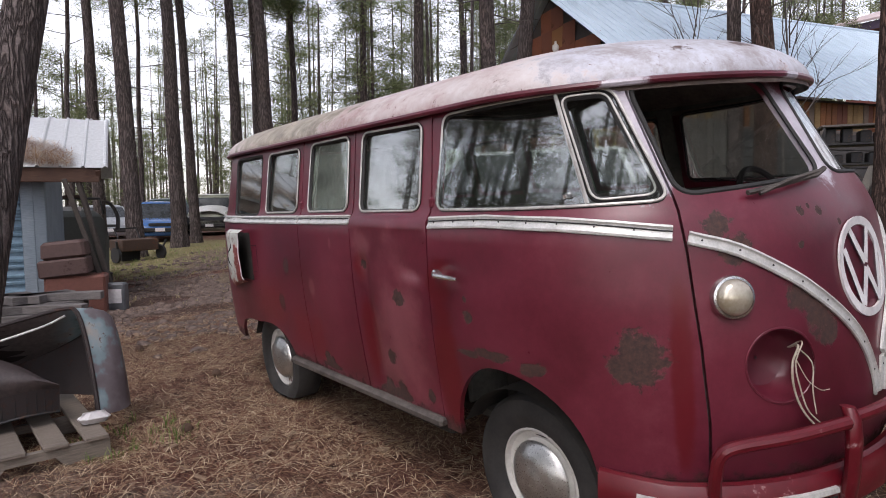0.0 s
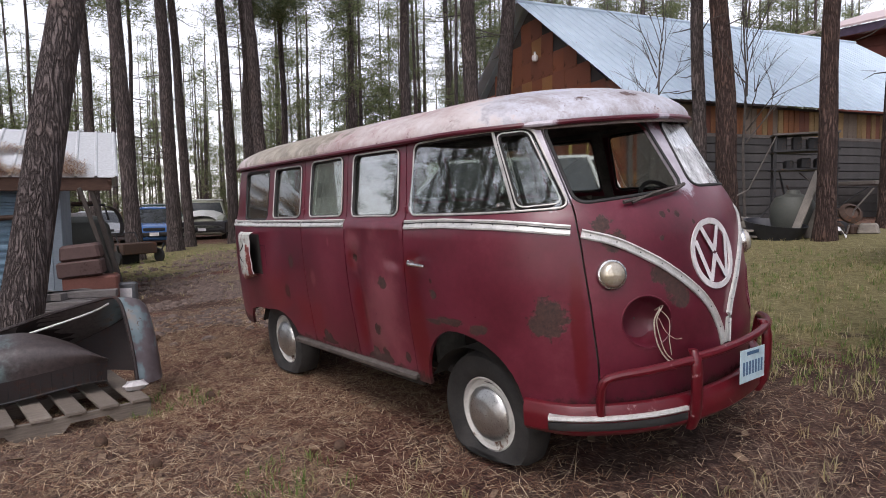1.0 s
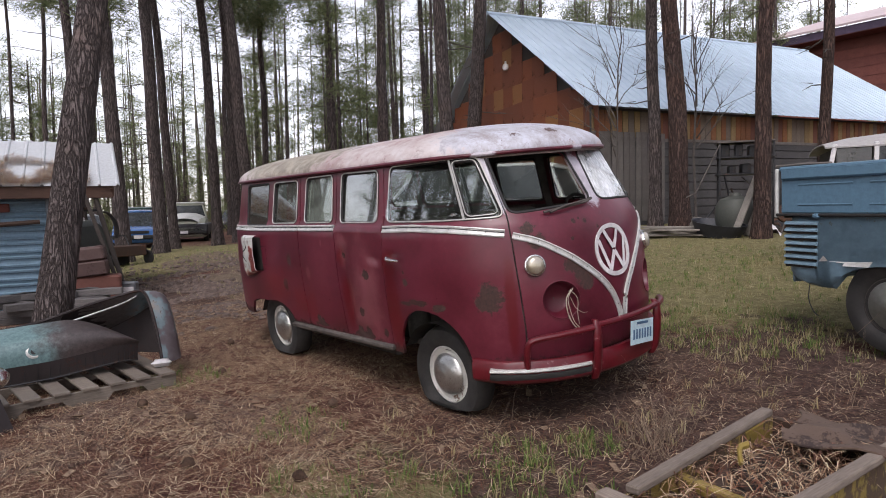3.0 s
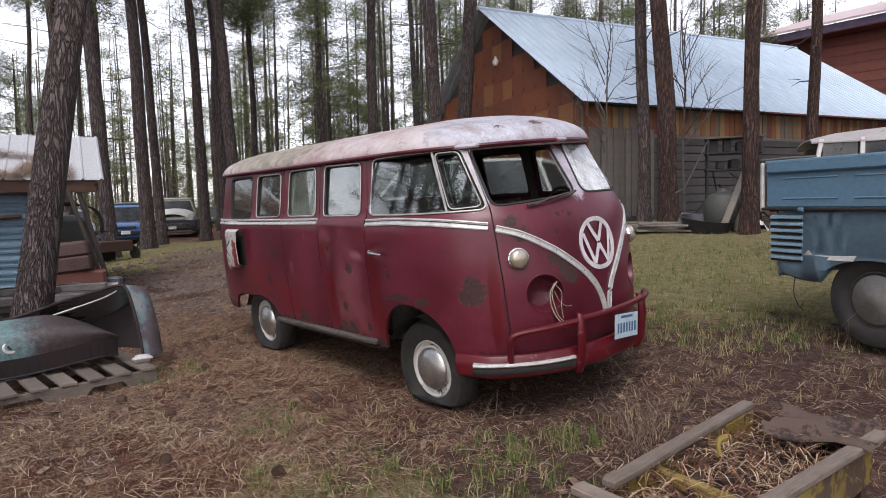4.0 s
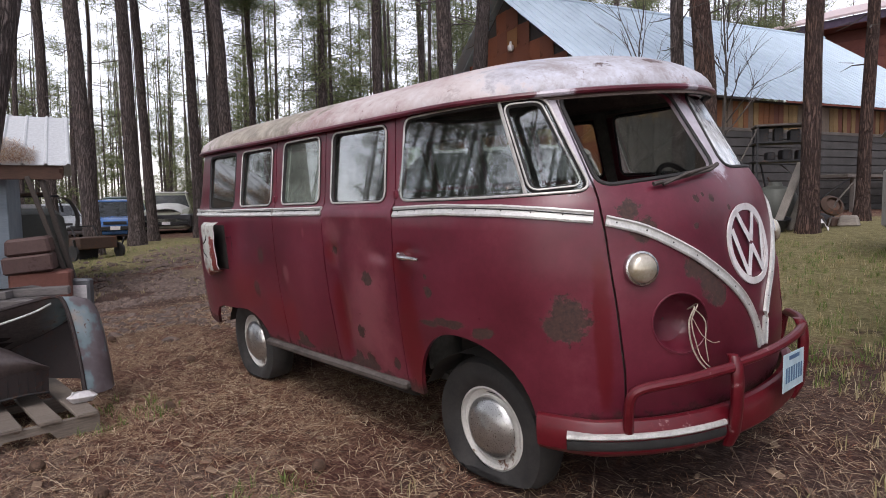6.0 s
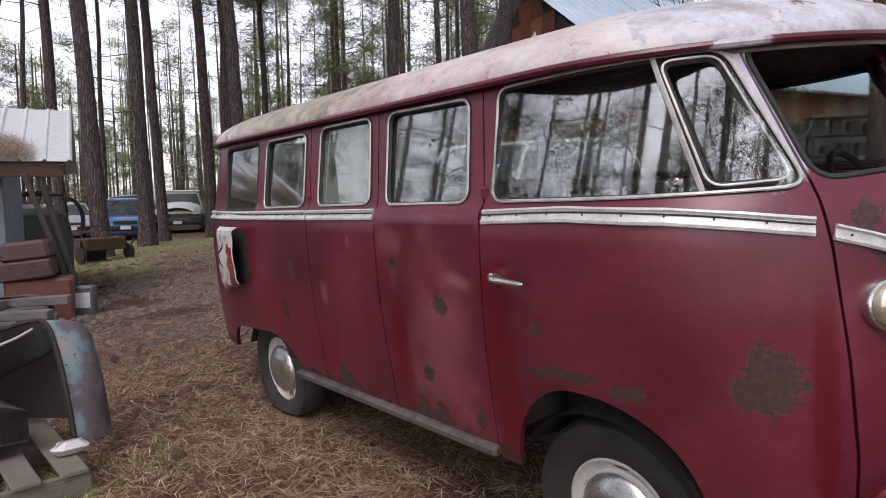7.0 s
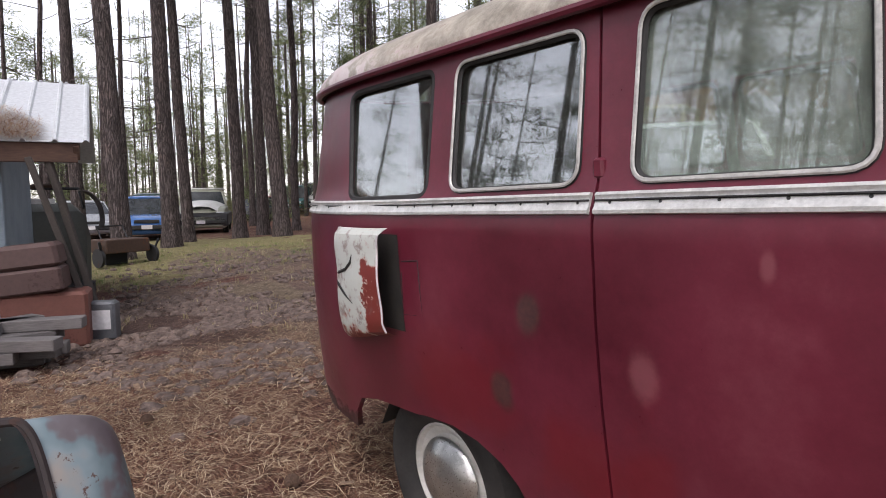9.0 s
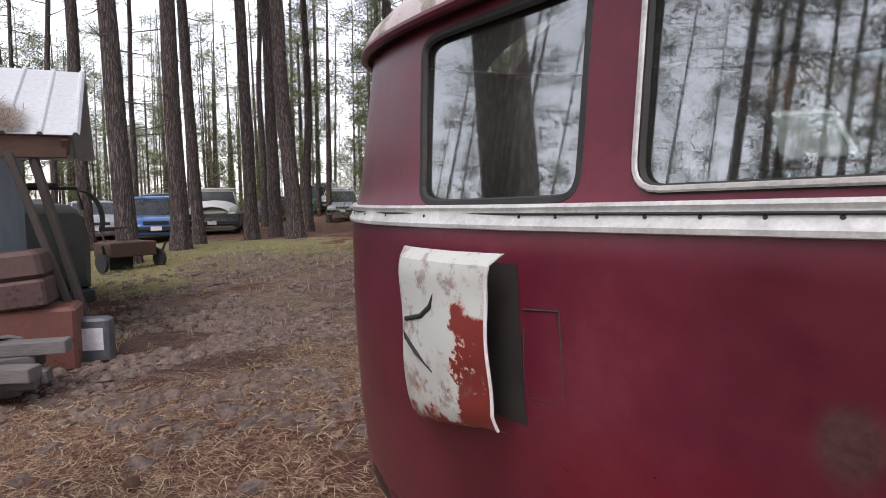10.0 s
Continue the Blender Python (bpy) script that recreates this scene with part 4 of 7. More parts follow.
def ground_material():
    k = Mat("needle_strewn_soil")
    n0, n1, n2, n3 = k.noise(0.35, 4, 0.6), k.noise(1.6, 5, 0.65), k.noise(9.0, 5, 0.75), k.noise(70.0, 3, 0.8)
    fib = k.noise(26.0, 4, 0.8, (1.0, 3.2, 1.0))
    f = k.math("ADD", k.math("MULTIPLY", n2, 0.4), k.math("MULTIPLY", fib, 0.6))
    duff = k.ramp(f, [(0.36, (0.036, 0.017, 0.013)), (0.50, (0.175, 0.096, 0.066)), (0.64, (0.44, 0.305, 0.21))])
    red = k.ramp(f, [(0.36, (0.028, 0.011, 0.010)), (0.50, (0.115, 0.048, 0.038)), (0.66, (0.30, 0.165, 0.115))])
    turf = k.ramp(f, [(0.34, (0.085, 0.078, 0.032)), (0.50, (0.240, 0.220, 0.098)), (0.66, (0.44, 0.395, 0.215))])
    soil = k.ramp(f, [(0.36, (0.042, 0.026, 0.022)), (0.50, (0.170, 0.118, 0.096)), (0.64, (0.38, 0.285, 0.220))])
    col = k.mix(k.step(n1, 0.40, 0.62), duff, red)
    grassy = k.most([k.spot((3.2, 6.0, 0.5), 4.6, n1, 0.35, (1.6, 0.9, 3)), k.spot((-13.5, 1.6, 0.2), 5.5, n1, 0.35, (1.2, 0.65, 3)), k.spot((3.6, -1.9, 0.0), 1.1, n1, 0.7, (1.2, 0.9, 3)), k.spot((-5.2, 0.8, 0), 1.0, n1, 0.6, (1, 0.5, 3)), k.spot((1.5, 9, 0.7), 5.0, n1, 0.4, (2.5, 1, 3))])
    col = k.mix(k.math("MULTIPLY", grassy, 0.85), col, turf)
    mud = k.most([k.spot((-4.8, 0.2, 0), 2.0, n1, 0.7, (1.1, 0.9, 3)), k.spot((4.4, 1.0, 0.1), 1.3, n1, 0.7, (1.1, 1.0, 3)), k.spot((3.5, -0.5, 0.0), 1.0, n1, 0.8, (1.2, 1.0, 3)), k.spot((1.6, -1.7, 0.0), 0.5, n1, 0.9, (1.5, 0.8, 3)), k.spot((0.9, -2.4, 0.0), 0.6, n1, 0.9, (1.5, 0.8, 3)), k.spot((-7.8, 2.2, 0.2), 2.6, n1, 0.5, (1.3, 0.5, 3)), k.spot((-2.6, 1.6, 0.1), 2.0, n1, 0.5, (1.2, 0.6, 3))])
    col = k.mix(k.math("MULTIPLY", mud, 0.8), col, soil)
    damp = k.most([k.spot((3.7, 0.5, 0.1), 1.5, n1, 0.7, (0.9, 1.1, 3)), k.spot((3.1, -0.7, 0.0), 0.9, n1, 0.8, (1.2, 1.0, 3)), k.spot((-4.6, -0.2, 0.0), 0.9, n1, 1.0, (1.4, 0.6, 3))])
    col = k.mix(k.math("MULTIPLY", damp, 0.75), col, k.ramp(f, [(0.34, (0.020, 0.011, 0.011)), (0.50, (0.068, 0.038, 0.034)), (0.66, (0.20, 0.125, 0.100))]))
    k.bump(k.math("ADD", f, k.math("MULTIPLY", n3, 0.4)), 0.05, 1.0)
    return k.done(col, 0.92, spec=0.2)


GROUND = ground_material()
xs = axis(8, 0.22, 320)
grid = [[(x - 1.0, y, rise(x - 1.0, y)) for x in xs] for y in xs]
gr = part("ground", Geo().sheet(grid), GROUND, None, "", True)
gr.matrix_world = YARD
tagged(gr, "forest yard of brown needles, mud and thin grass", "ground", kind="structure")


def leafy(name, tones, rough=0.7, trans=0.0):
    k = Mat(name)
    rnd = k.n("NewGeometry").outputs["Random Per Island"]
    col = k.ramp(rnd, [(i / (len(tones) - 1), c) for i, c in enumerate(tones)])
    if trans:
        k.p.inputs["Subsurface Weight"].default_value = 0.0
        d = k.n("BsdfTranslucent")
        k.link(col, d.inputs["Color"])
        mx = k.n("MixShader")
        mx.inputs[0].default_value = trans
        k.link(k.p.outputs[0], mx.inputs[1])
        k.link(d.outputs[0], mx.inputs[2])
        k.link(mx.outputs[0], k.t.nodes["Material Output"].inputs["Surface"])
    return k.done(col, rough, spec=0.25)


NEEDLE = leafy("fallen_needles", [(0.045, 0.022, 0.016), (0.17, 0.082, 0.052), (0.38, 0.245, 0.145), (0.74, 0.60, 0.41), (0.20, 0.078, 0.046), (0.10, 0.045, 0.034)], 0.8)
STRAW = leafy("dry_grass", [(0.32, 0.25, 0.13), (0.46, 0.38, 0.22), (0.22, 0.20, 0.08), (0.52, 0.46, 0.30)], 0.8, 0.3)
GREEN = leafy("green_grass", [(0.07, 0.12, 0.025), (0.13, 0.20, 0.05), (0.21, 0.25, 0.085), (0.32, 0.31, 0.13)], 0.7, 0.3)

rng = random.Random(11)


def clear_of_bus(x, y):
    return not (-0.9 < x < 3.1 and -0.75 < y < 0.75)


def litter(count, x0, x1, y0, y1, size):
    v, f = [], []
    for _ in range(count):
        x, y = rng.uniform(x0, x1), rng.uniform(y0, y1)
        edge = min(x - x0, x1 - x, y - y0, y1 - y)
        if noise.noise((x * 0.9, y * 0.9, 5.0)) + 0.5 * noise.noise((x * 3.1, y * 3.1, 2.0)) < rng.uniform(-0.70, 0.30) or edge < rng.uniform(0, 1.4):
            continue
        if x > 2.4 and y > -1.5 and rng.random() < 0.25:
            continue
        a, l, w = rng.uniform(0, 2 * math.pi), rng.uniform(0.5, 1.0) * size, rng.uniform(0.0005, 0.0012) * (1.0 + size * 2)
        z = rise(x, y) + rng.uniform(0.002, 0.022)
        dx, dy = math.cos(a) * l / 2, math.sin(a) * l / 2
        tz = rng.uniform(-0.010, 0.014)
        bend = rng.uniform(-0.15, 0.15) * l
        nx, ny = -math.sin(a), math.cos(a)
        n = len(v)
        v += [(x - dx - nx * w, y - dy - ny * w, z - tz), (x - dx + nx * w, y - dy + ny * w, z - tz), (x + nx * (bend - w), y + ny * (bend - w), z + 0.008), (x + nx * (bend + w), y + ny * (bend + w), z + 0.008), (x + dx, y + dy, z + tz)]
        f += [(n, n + 2, n + 3, n + 1), (n + 2, n + 4, n + 3)]
    g = Geo()
    g.v, g.f = v, f
    return g


solid("needle_litter", litter(170000, -4.0, 7.0, -4.6, 2.2, 0.13), NEEDLE, Matrix(), "long fallen pine needles strewn over the yard", "needles", kind="stuff")
solid("needle_litter", litter(85000, -4.5, 3.2, -3.2, 1.6, 0.17), NEEDLE, Matrix(), "long dry needles heaped beside the bus", "needles", kind="stuff")
solid("needle_litter", litter(26000, -9.5, 8.5, -4.5, 7.5, 0.18), NEEDLE, Matrix(), "thin scatter of brown pine needles", "needles", kind="stuff")


def grass(patches, per, h0, h1):
    g = Geo()
    for px_, py_, r, n in patches:
        for _ in range(n):
            a, d = rng.uniform(0, 6.283), r * math.sqrt(rng.random())
            cx, cy = px_ + d * math.cos(a), py_ + d * math.sin(a)
            if not clear_of_bus(cx, cy):
                continue
            z = rise(cx, cy) - 0.005
            for _ in range(per):
                t, l, w = rng.uniform(0, 6.283), rng.uniform(h0, h1), rng.uniform(0.0012, 0.003)
                lean = rng.uniform(0.15, 1.1)
                x, y = cx + rng.uniform(-0.03, 0.03), cy + rng.uniform(-0.03, 0.03)
                dx, dy = math.cos(t), math.sin(t)
                k = len(g.v)
                g.v += [(x - dy * w, y + dx * w, z), (x + dy * w, y - dx * w, z), (x + dx * l * lean * 0.35 - dy * w, y + dy * l * lean * 0.35 + dx * w, z + l * 0.6), (x + dx * l * lean * 0.35 + dy * w, y + dy * l * lean * 0.35 - dx * w, z + l * 0.6), (x + dx * l * lean, y + dy * l * lean, z + l * (1.0 - 0.25 * lean))]
                g.f += [(k, k + 1, k + 3, k + 2), (k + 2, k + 3, k + 4)]
    return g


solid("dry_grass", grass([(3.0, -1.6, 1.1, 50), (4.4, 0.6, 1.6, 16), (3.0, 1.9, 0.9, 150), (3.4, 3.4, 3.0, 460), (0.5, 5.2, 3.0, 350), (-4.8, 0.6, 1.5, 60), (-9.5, 1.0, 3.5, 400), (3.6, 0.1, 0.6, 14)], 7, 0.03, 0.10), STRAW, Matrix(), "thin dry straw-coloured grass", "grass", kind="stuff")
solid("green_grass", grass([(2.9, -1.75, 0.5, 60), (3.34, -0.60, 0.16, 34), (3.1, -0.95, 0.22, 26), (2.95, 1.9, 0.8, 150), (3.45, -1.2, 0.35, 50), (3.3, 4.0, 2.6, 520), (5.5, 3.2, 2.0, 260), (0.3, 4.8, 2.4, 300), (1.9, -1.55, 0.3, 30), (0.2, -1.7, 0.35, 40), (-10, 1.2, 3.0, 400)], 8, 0.025, 0.095), GREEN, Matrix(), "thin green grass", "grass", kind="stuff")
# tall dead stalks
DEADSTALK = plain("dead_stalk", (0.11, 0.075, 0.055), (0.30, 0.22, 0.15), 6, 0.85)
for x, y, h, n in ((2.81, -0.70, 0.34, 3), (3.138, 0.0, 0.30, 2), (3.60, -0.14, 0.50, 5), (3.62, -0.30, 0.33, 30), (3.52, -0.42, 0.30, 26), (3.66, -0.52, 0.28, 24), (4.16, 0.71, 0.62, 4), (4.5, 0.9, 0.6, 3)):
    wd = thing("dead_weed", Matrix.Translation((x, y, rise(x, y) - 0.01)), "tall dead weed stalks beside the bus", "weed", "dead weeds")
    for _ in range(n):
        a, l = rng.uniform(0, 6.283), h * rng.uniform(0.55, 1.0)
        bx, by = rng.gauss(0, 0.055), rng.gauss(0, 0.055)
        kink = rng.uniform(-0.10, 0.10)
        part("stalk", Geo().tube([(bx, by, 0), (bx + 0.06 * math.cos(a) - kink * math.sin(a), by + 0.06 * math.sin(a) + kink * math.cos(a), l * 0.55), (bx + 0.5 * l * math.cos(a), by + 0.5 * l * math.sin(a), l)], [0.0019, 0.0014, 0.0006], 3), DEADSTALK, wd)
SOIL = plain("churned_soil", (0.048, 0.033, 0.028), (0.20, 0.145, 0.120), 12, 0.95, bump=0.006)
g = Geo()
for _ in range(6000):
    k = rng.choice(((-4.8, 0.2, 1.8), (-7.0, 1.4, 2.2), (-2.7, 1.2, 1.6), (-3.6, -0.4, 1.4)))
    x, y = rng.gauss(k[0], k[2] * 0.6), rng.gauss(k[1], k[2] * 0.4)
    if not clear_of_bus(x, y) or noise.noise((x * 1.3, y * 1.3, 8.0)) < -0.05:
        continue
    s = rng.uniform(0.014, 0.075) * rng.uniform(0.5, 1.0)
    z = rise(x, y)
    rings = []
    for zz, q in ((-0.4, 0.9), (0.25, 1.0), (0.75, 0.55)):
        rings.append([(x + s * q * rng.uniform(0.7, 1.3) * math.cos(t), y + s * q * rng.uniform(0.7, 1.3) * math.sin(t), z + s * zz * rng.uniform(0.6, 1.0)) for t in (0.3, 1.5, 2.8, 4.0, 5.2)])
    g.rings(rings)
solid("soil_clods", g, SOIL, Matrix(), "dark clods of churned wet soil", "soil", kind="stuff")
BARK_BIT = plain("bark_scrap", (0.10, 0.06, 0.04), (0.30, 0.21, 0.14), 30, 0.9)
g = Geo()
for _ in range(380):
    x, y = rng.uniform(-3.5, 4.5), rng.uniform(-3.2, 0.4)
    s = rng.uniform(0.012, 0.04)
    g.box(s * 2, s, 0.006, Matrix.Translation((x, y, rise(x, y) + 0.012)) @ pose(0, 0, 0, rng.uniform(-20, 20), rng.uniform(-20, 20), rng.uniform(0, 360)), 0.002)
solid("bark_scraps", g, BARK_BIT, Matrix(), "small scraps of bark and leaf on the needles", "bark", kind="stuff")
CONE = plain("pine_cone", (0.05, 0.03, 0.02), (0.12, 0.07, 0.045), 30, 0.9)
cone = Geo()
for j in range(7):
    r = 0.034 * math.sin(math.pi * (j + 0.8) / 8)
    cone.lathe([(r * 0.6, j * 0.010), (r, j * 0.010 + 0.008), (r * 0.55, j * 0.010 + 0.012)], 9)
c0 = solid("pine_cone", cone, CONE, pose(1.3, -2.0, rise(1.3, -2.0) + 0.02, 80, 0, 30), "brown open pine cone on the needles", "pine cone", "fallen cones")
for x, y, a in ((0.3, -1.4, 20), (2.0, -2.3, 110), (1.7, -1.25, 200), (0.9, -2.2, 260), (-0.8, -0.9, 40), (2.6, -1.9, 310), (-2.0, -1.2, 75)):
    copy_thing(c0, YARD @ pose(x, y, rise(x, y) + 0.02, 80, 0, a))

# ---- pines ----
def bark_material(name, a, b, orange):
    k = Mat(name)
    mp = k.n("Mapping")
    mp.inputs["Scale"].default_value = (1.0, 1.0, 0.13)
    k.link(k.co, mp.inputs["Vector"])
    warp = k.n("TexNoise", Scale=7.0, Detail=4.0)
    k.link(mp.outputs[0], warp.inputs["Vector"])
    ad = k.n("VectorMath")
    ad.operation = "MULTIPLY_ADD"
    k.link(warp.outputs["Color"], ad.inputs[0])
    ad.inputs[1].default_value = (0.30, 0.30, 0.30)
    k.link(mp.outputs[0], ad.inputs[2])
    vo = k.n("TexVoronoi", Scale=25.0)
    vo.feature = "DISTANCE_TO_EDGE"
    k.link(ad.outputs[0], vo.inputs["Vector"])
    crack = k.step(k.math("ADD", vo.outputs["Distance"], k.math("MULTIPLY", k.noise(30.0, 4, 0.7, (1, 1, 0.3)), 0.16)), 0.05, 0.36)
    n1, n2 = k.noise(1.1, 4), k.noise(38.0, 4, 0.75)
    plate = k.ramp(n2, [(0.3, a), (0.7, b)])
    plate = k.mix(k.math("MULTIPLY", k.step(n1, 0.45, 0.7), 0.6), plate, orange)
    col = k.mix(crack, tuple(0.55 * c for c in a), plate)
    k.bump(k.math("ADD", crack, k.math("MULTIPLY", n2, 0.4)), 0.03, 0.9)
    return k.done(col, 0.95, spec=0.15)


BARK = bark_material("pine_bark", (0.085, 0.069, 0.066), (0.20, 0.166, 0.158), (0.185, 0.135, 0.115))
BARK_RED = bark_material("orange_pine_bark", (0.066, 0.045, 0.040), (0.150, 0.100, 0.085), (0.165, 0.095, 0.070))
PINE = leafy("pine_foliage", [(0.070, 0.095, 0.045), (0.125, 0.155, 0.070), (0.185, 0.215, 0.100), (0.255, 0.270, 0.140), (0.155, 0.165, 0.090)], 0.6, 0.60)
# pine foliage darkened to look backlit in the window reflections
PINE_BACKLIT = leafy("fir_foliage", [(0.040, 0.050, 0.026), (0.060, 0.075, 0.036), (0.085, 0.100, 0.050), (0.11, 0.12, 0.065)], 0.6, 0.3)
TWIG = plain("dead_twig", (0.05, 0.042, 0.038), (0.11, 0.095, 0.085), 8, 0.95)


def trunk_geo(h, r, lean, seed, sides=14, step=0.9, sway=0.05):
    n = max(6, int(h / step))
    rings = []
    for j in range(n + 1):
        z = h * (j / n) ** 1.15
        flare = 1.0 + 0.45 * math.exp(-z / (r * 1.6))
        rr = r * flare * (1 - 0.72 * z / h)
        cx = lean[0] * z + sway * noise.noise((z * 0.25, seed, 0)) * min(z, 3)
        cy = lean[1] * z + sway * noise.noise((z * 0.25, seed, 9)) * min(z, 3)
        rings.append([(cx + rr * q * math.cos(t), cy + rr * q * math.sin(t), z - 0.12) for t in (2 * math.pi * i / sides for i in range(sides)) for q in (1 + 0.09 * noise.noise((3 * math.cos(t), 3 * math.sin(t), z * 0.8 + seed)),)])
    return Geo().rings(rings)


def tuft(g, p, size, n, rnd, droop=0.0):
    """A loose brush of needle sprays round a twig's end."""
    for _ in range(n):
        a, e = rnd.uniform(0, 6.283), rnd.uniform(-0.7, 1.1) - droop
        l = size * rnd.uniform(0.28, 0.62)
        d = Vector((math.cos(a) * math.cos(e), math.sin(a) * math.cos(e), math.sin(e)))
        o = p + Vector((rnd.gauss(0, 1), rnd.gauss(0, 1), rnd.gauss(0, 0.7))) * size * 0.42
        s = d.cross(Vector((rnd.uniform(-1, 1), rnd.uniform(-1, 1), rnd.uniform(-1, 1)))).normalized() * (size * rnd.uniform(0.014, 0.038))
        k = len(g.v)
        g.v += [tuple(o - s), tuple(o + s), tuple(o + d * l)]
        g.f += [(k, k + 1, k + 2)]


def crown_geo(h, low, spread, lean, rnd, limbs, tufts, size, n):
    g, b = Geo(), Geo()
    for i in range(limbs):
        z = low + (h - low) * (i + rnd.random()) / limbs
        reach = spread * (1 - 0.75 * ((z - low) / (h - low)) ** 1.3) * rnd.uniform(0.6, 1.1)
        a = rnd.uniform(0, 6.283)
        o = Vector((lean[0] * z, lean[1] * z, z))
        tip = o + Vector((math.cos(a) * reach, math.sin(a) * reach, reach * rnd.uniform(-0.15, 0.35)))
        mid = o.lerp(tip, 0.5) + Vector((0, 0, reach * 0.06))
        b.tube([o, mid, tip], [0.035, 0.022, 0.008], 4, caps=False)
        for _ in range(tufts):
            t = rnd.uniform(0.35, 1.05)
            p = o.lerp(tip, t) + Vector((rnd.uniform(-1, 1), rnd.uniform(-1, 1), rnd.uniform(-0.6, 0.8))) * reach * 0.22
            tuft(g, p, size * rnd.uniform(0.7, 1.2), n, rnd)
    return g, b


def dead_limbs(g, r, lean, rnd, z0, z1, n, reach=1.0):
    for _ in range(n):
        z, a = rnd.uniform(z0, z1), rnd.uniform(0, 6.283)
        o = Vector((lean[0] * z, lean[1] * z, z))
        l = reach * rnd.uniform(0.4, 1.3)
        d = Vector((math.cos(a), math.sin(a), rnd.uniform(-0.35, 0.25)))
        g.tube([o, o + d * l * 0.6 + Vector((0, 0, -0.05)), o + d * l + Vector((0, 0, rnd.uniform(-0.2, 0.1)))], [0.018, 0.011, 0.004], 5, caps=False)
        if l > 0.6:
            s = Vector((-d.y, d.x, 0)) * rnd.choice((-1, 1))
            g.tube([o + d * l * 0.55, o + d * l * 0.8 + s * l * 0.25], [0.009, 0.003], 4, caps=False)


TREES = [(-1.15, -2.48, -0.160, 0.195, 0.150, "rough grey-barked pine leaning beside the shed"), (-24.49, 0.03, 0.0, 0.009, 0.083, ""), (-22.4, 0.73, 0.006, 0.026, 0.104, ""), (-17.55, 0.97, -0.004, -0.016, 0.17, ""),
         (-11.75, 0.76, -0.013, -0.019, 0.185, "thick pine trunk rising behind the iron cart"), (-23.91, 3.44, 0.001, 0.009, 0.111, ""), (-14.14, 2.34, -0.007, -0.014, 0.20, ""), (-16.12, 3.35, -0.005, -0.033, 0.155, ""), (-15.82, 4.67, -0.006, -0.027, 0.175, ""),
         (-16.97, 5.86, -0.005, -0.014, 0.18, ""), (-13.67, 4.98, -0.022, -0.061, 0.20, "thick dark pine trunk behind the bus"), (-15.46, 11.55, 0.004, -0.006, 0.23, ""), (-6.77, 7.39, -0.030, -0.038, 0.195, ""),
         (-8.91, 9.85, 0.060, 0.055, 0.24, "grey pine in front of the barn gable"), (-2.39, 9.72, -0.014, 0.007, 0.145, "slim grey pine beside the barn"), (-1.68, 9.60, -0.046, -0.023, 0.205, "orange-barked pine in front of the barn"),
         (0.58, 8.18, 0.018, 0.014, 0.138, "orange-barked pine beside the junk heap"), (0.34, 11.84, 0.015, 0.005, 0.125, "orange-barked pine beside the barn wall"),
         (-19.5, 8.2, 0.01, 0.0, 0.14, ""), (-20.6, 7.4, 0.0, 0.012, 0.12, ""), (-27.0, 9.6, 0.0, 0.0, 0.15, "")]
rnd = random.Random(5)
shared = []
for v in range(3):
    shared.append(crown_geo(19.0 + 1.5 * v, 8.6 + v, 2.6, (0, 0), rnd, 34, 12, 0.52, 52))
crown_mesh = [(mesh_of("crown", a, PINE), mesh_of("limbwork", b, TWIG)) for a, b in shared]
for i, (x, y, lx, ly, r, lab) in enumerate(TREES):
    near_barn = i in (15, 16, 17)
    tr = thing("pine_tree", Matrix.Translation((x, y, rise(x, y))), lab or "tall straight pine with bare lower trunk", "tree", "pines of the yard")
    h = 21.0 if r > 0.13 else 17.0
    part("trunk", trunk_geo(h, r * 1.02, (lx, ly), 1.7 * i, 18 if i in (0, 13, 14, 15, 16, 17) else 12, 0.5 if i == 0 else 0.9, 0.0 if i == 0 else 0.05), BARK_RED if near_barn else BARK, tr, "", True)
    g = Geo()
    dead_limbs(g, r, (lx, ly), rnd, 2.6 if i not in (0, 15, 16) else 4.0, 9.0, 9 if i else 3, 1.0)
    tagged(part("deadwood", g, TWIG, tr, "bare dead lower branches", True), kind="stuff")
    cm, bm_ = crown_mesh[i % 3]
    c = new("crown", cm)
    c.parent = tr
    c.matrix_local = Matrix.Translation((lx * 12, ly * 12, -0.5 * (i % 4))) @ pose(0, 0, 0, 0, 0, 57 * i)
    c2 = new("limbwork", bm_)
    c2.parent = tr
    c2.matrix_local = c.matrix_local.copy()

# the wood all round the yard
rnd = random.Random(23)
tg, fg, bgeo, backlit = Geo(), Geo(), Geo(), Geo()
spots = []


def wooded(x, y):
    """Where the far trees stand: outside the yard, the barn and the view of the parked cars."""
    if -26 < x < 12 and -9 < y < 4.5:
        return False
    if -13 < x < 16 and 4 < y < 30:
        return False
    if -29 < x < -12 and 1 < y < 9 or -40 < x < -24 and -1 < y < 16 and rnd.random() < 0.8:
        return False
    return True


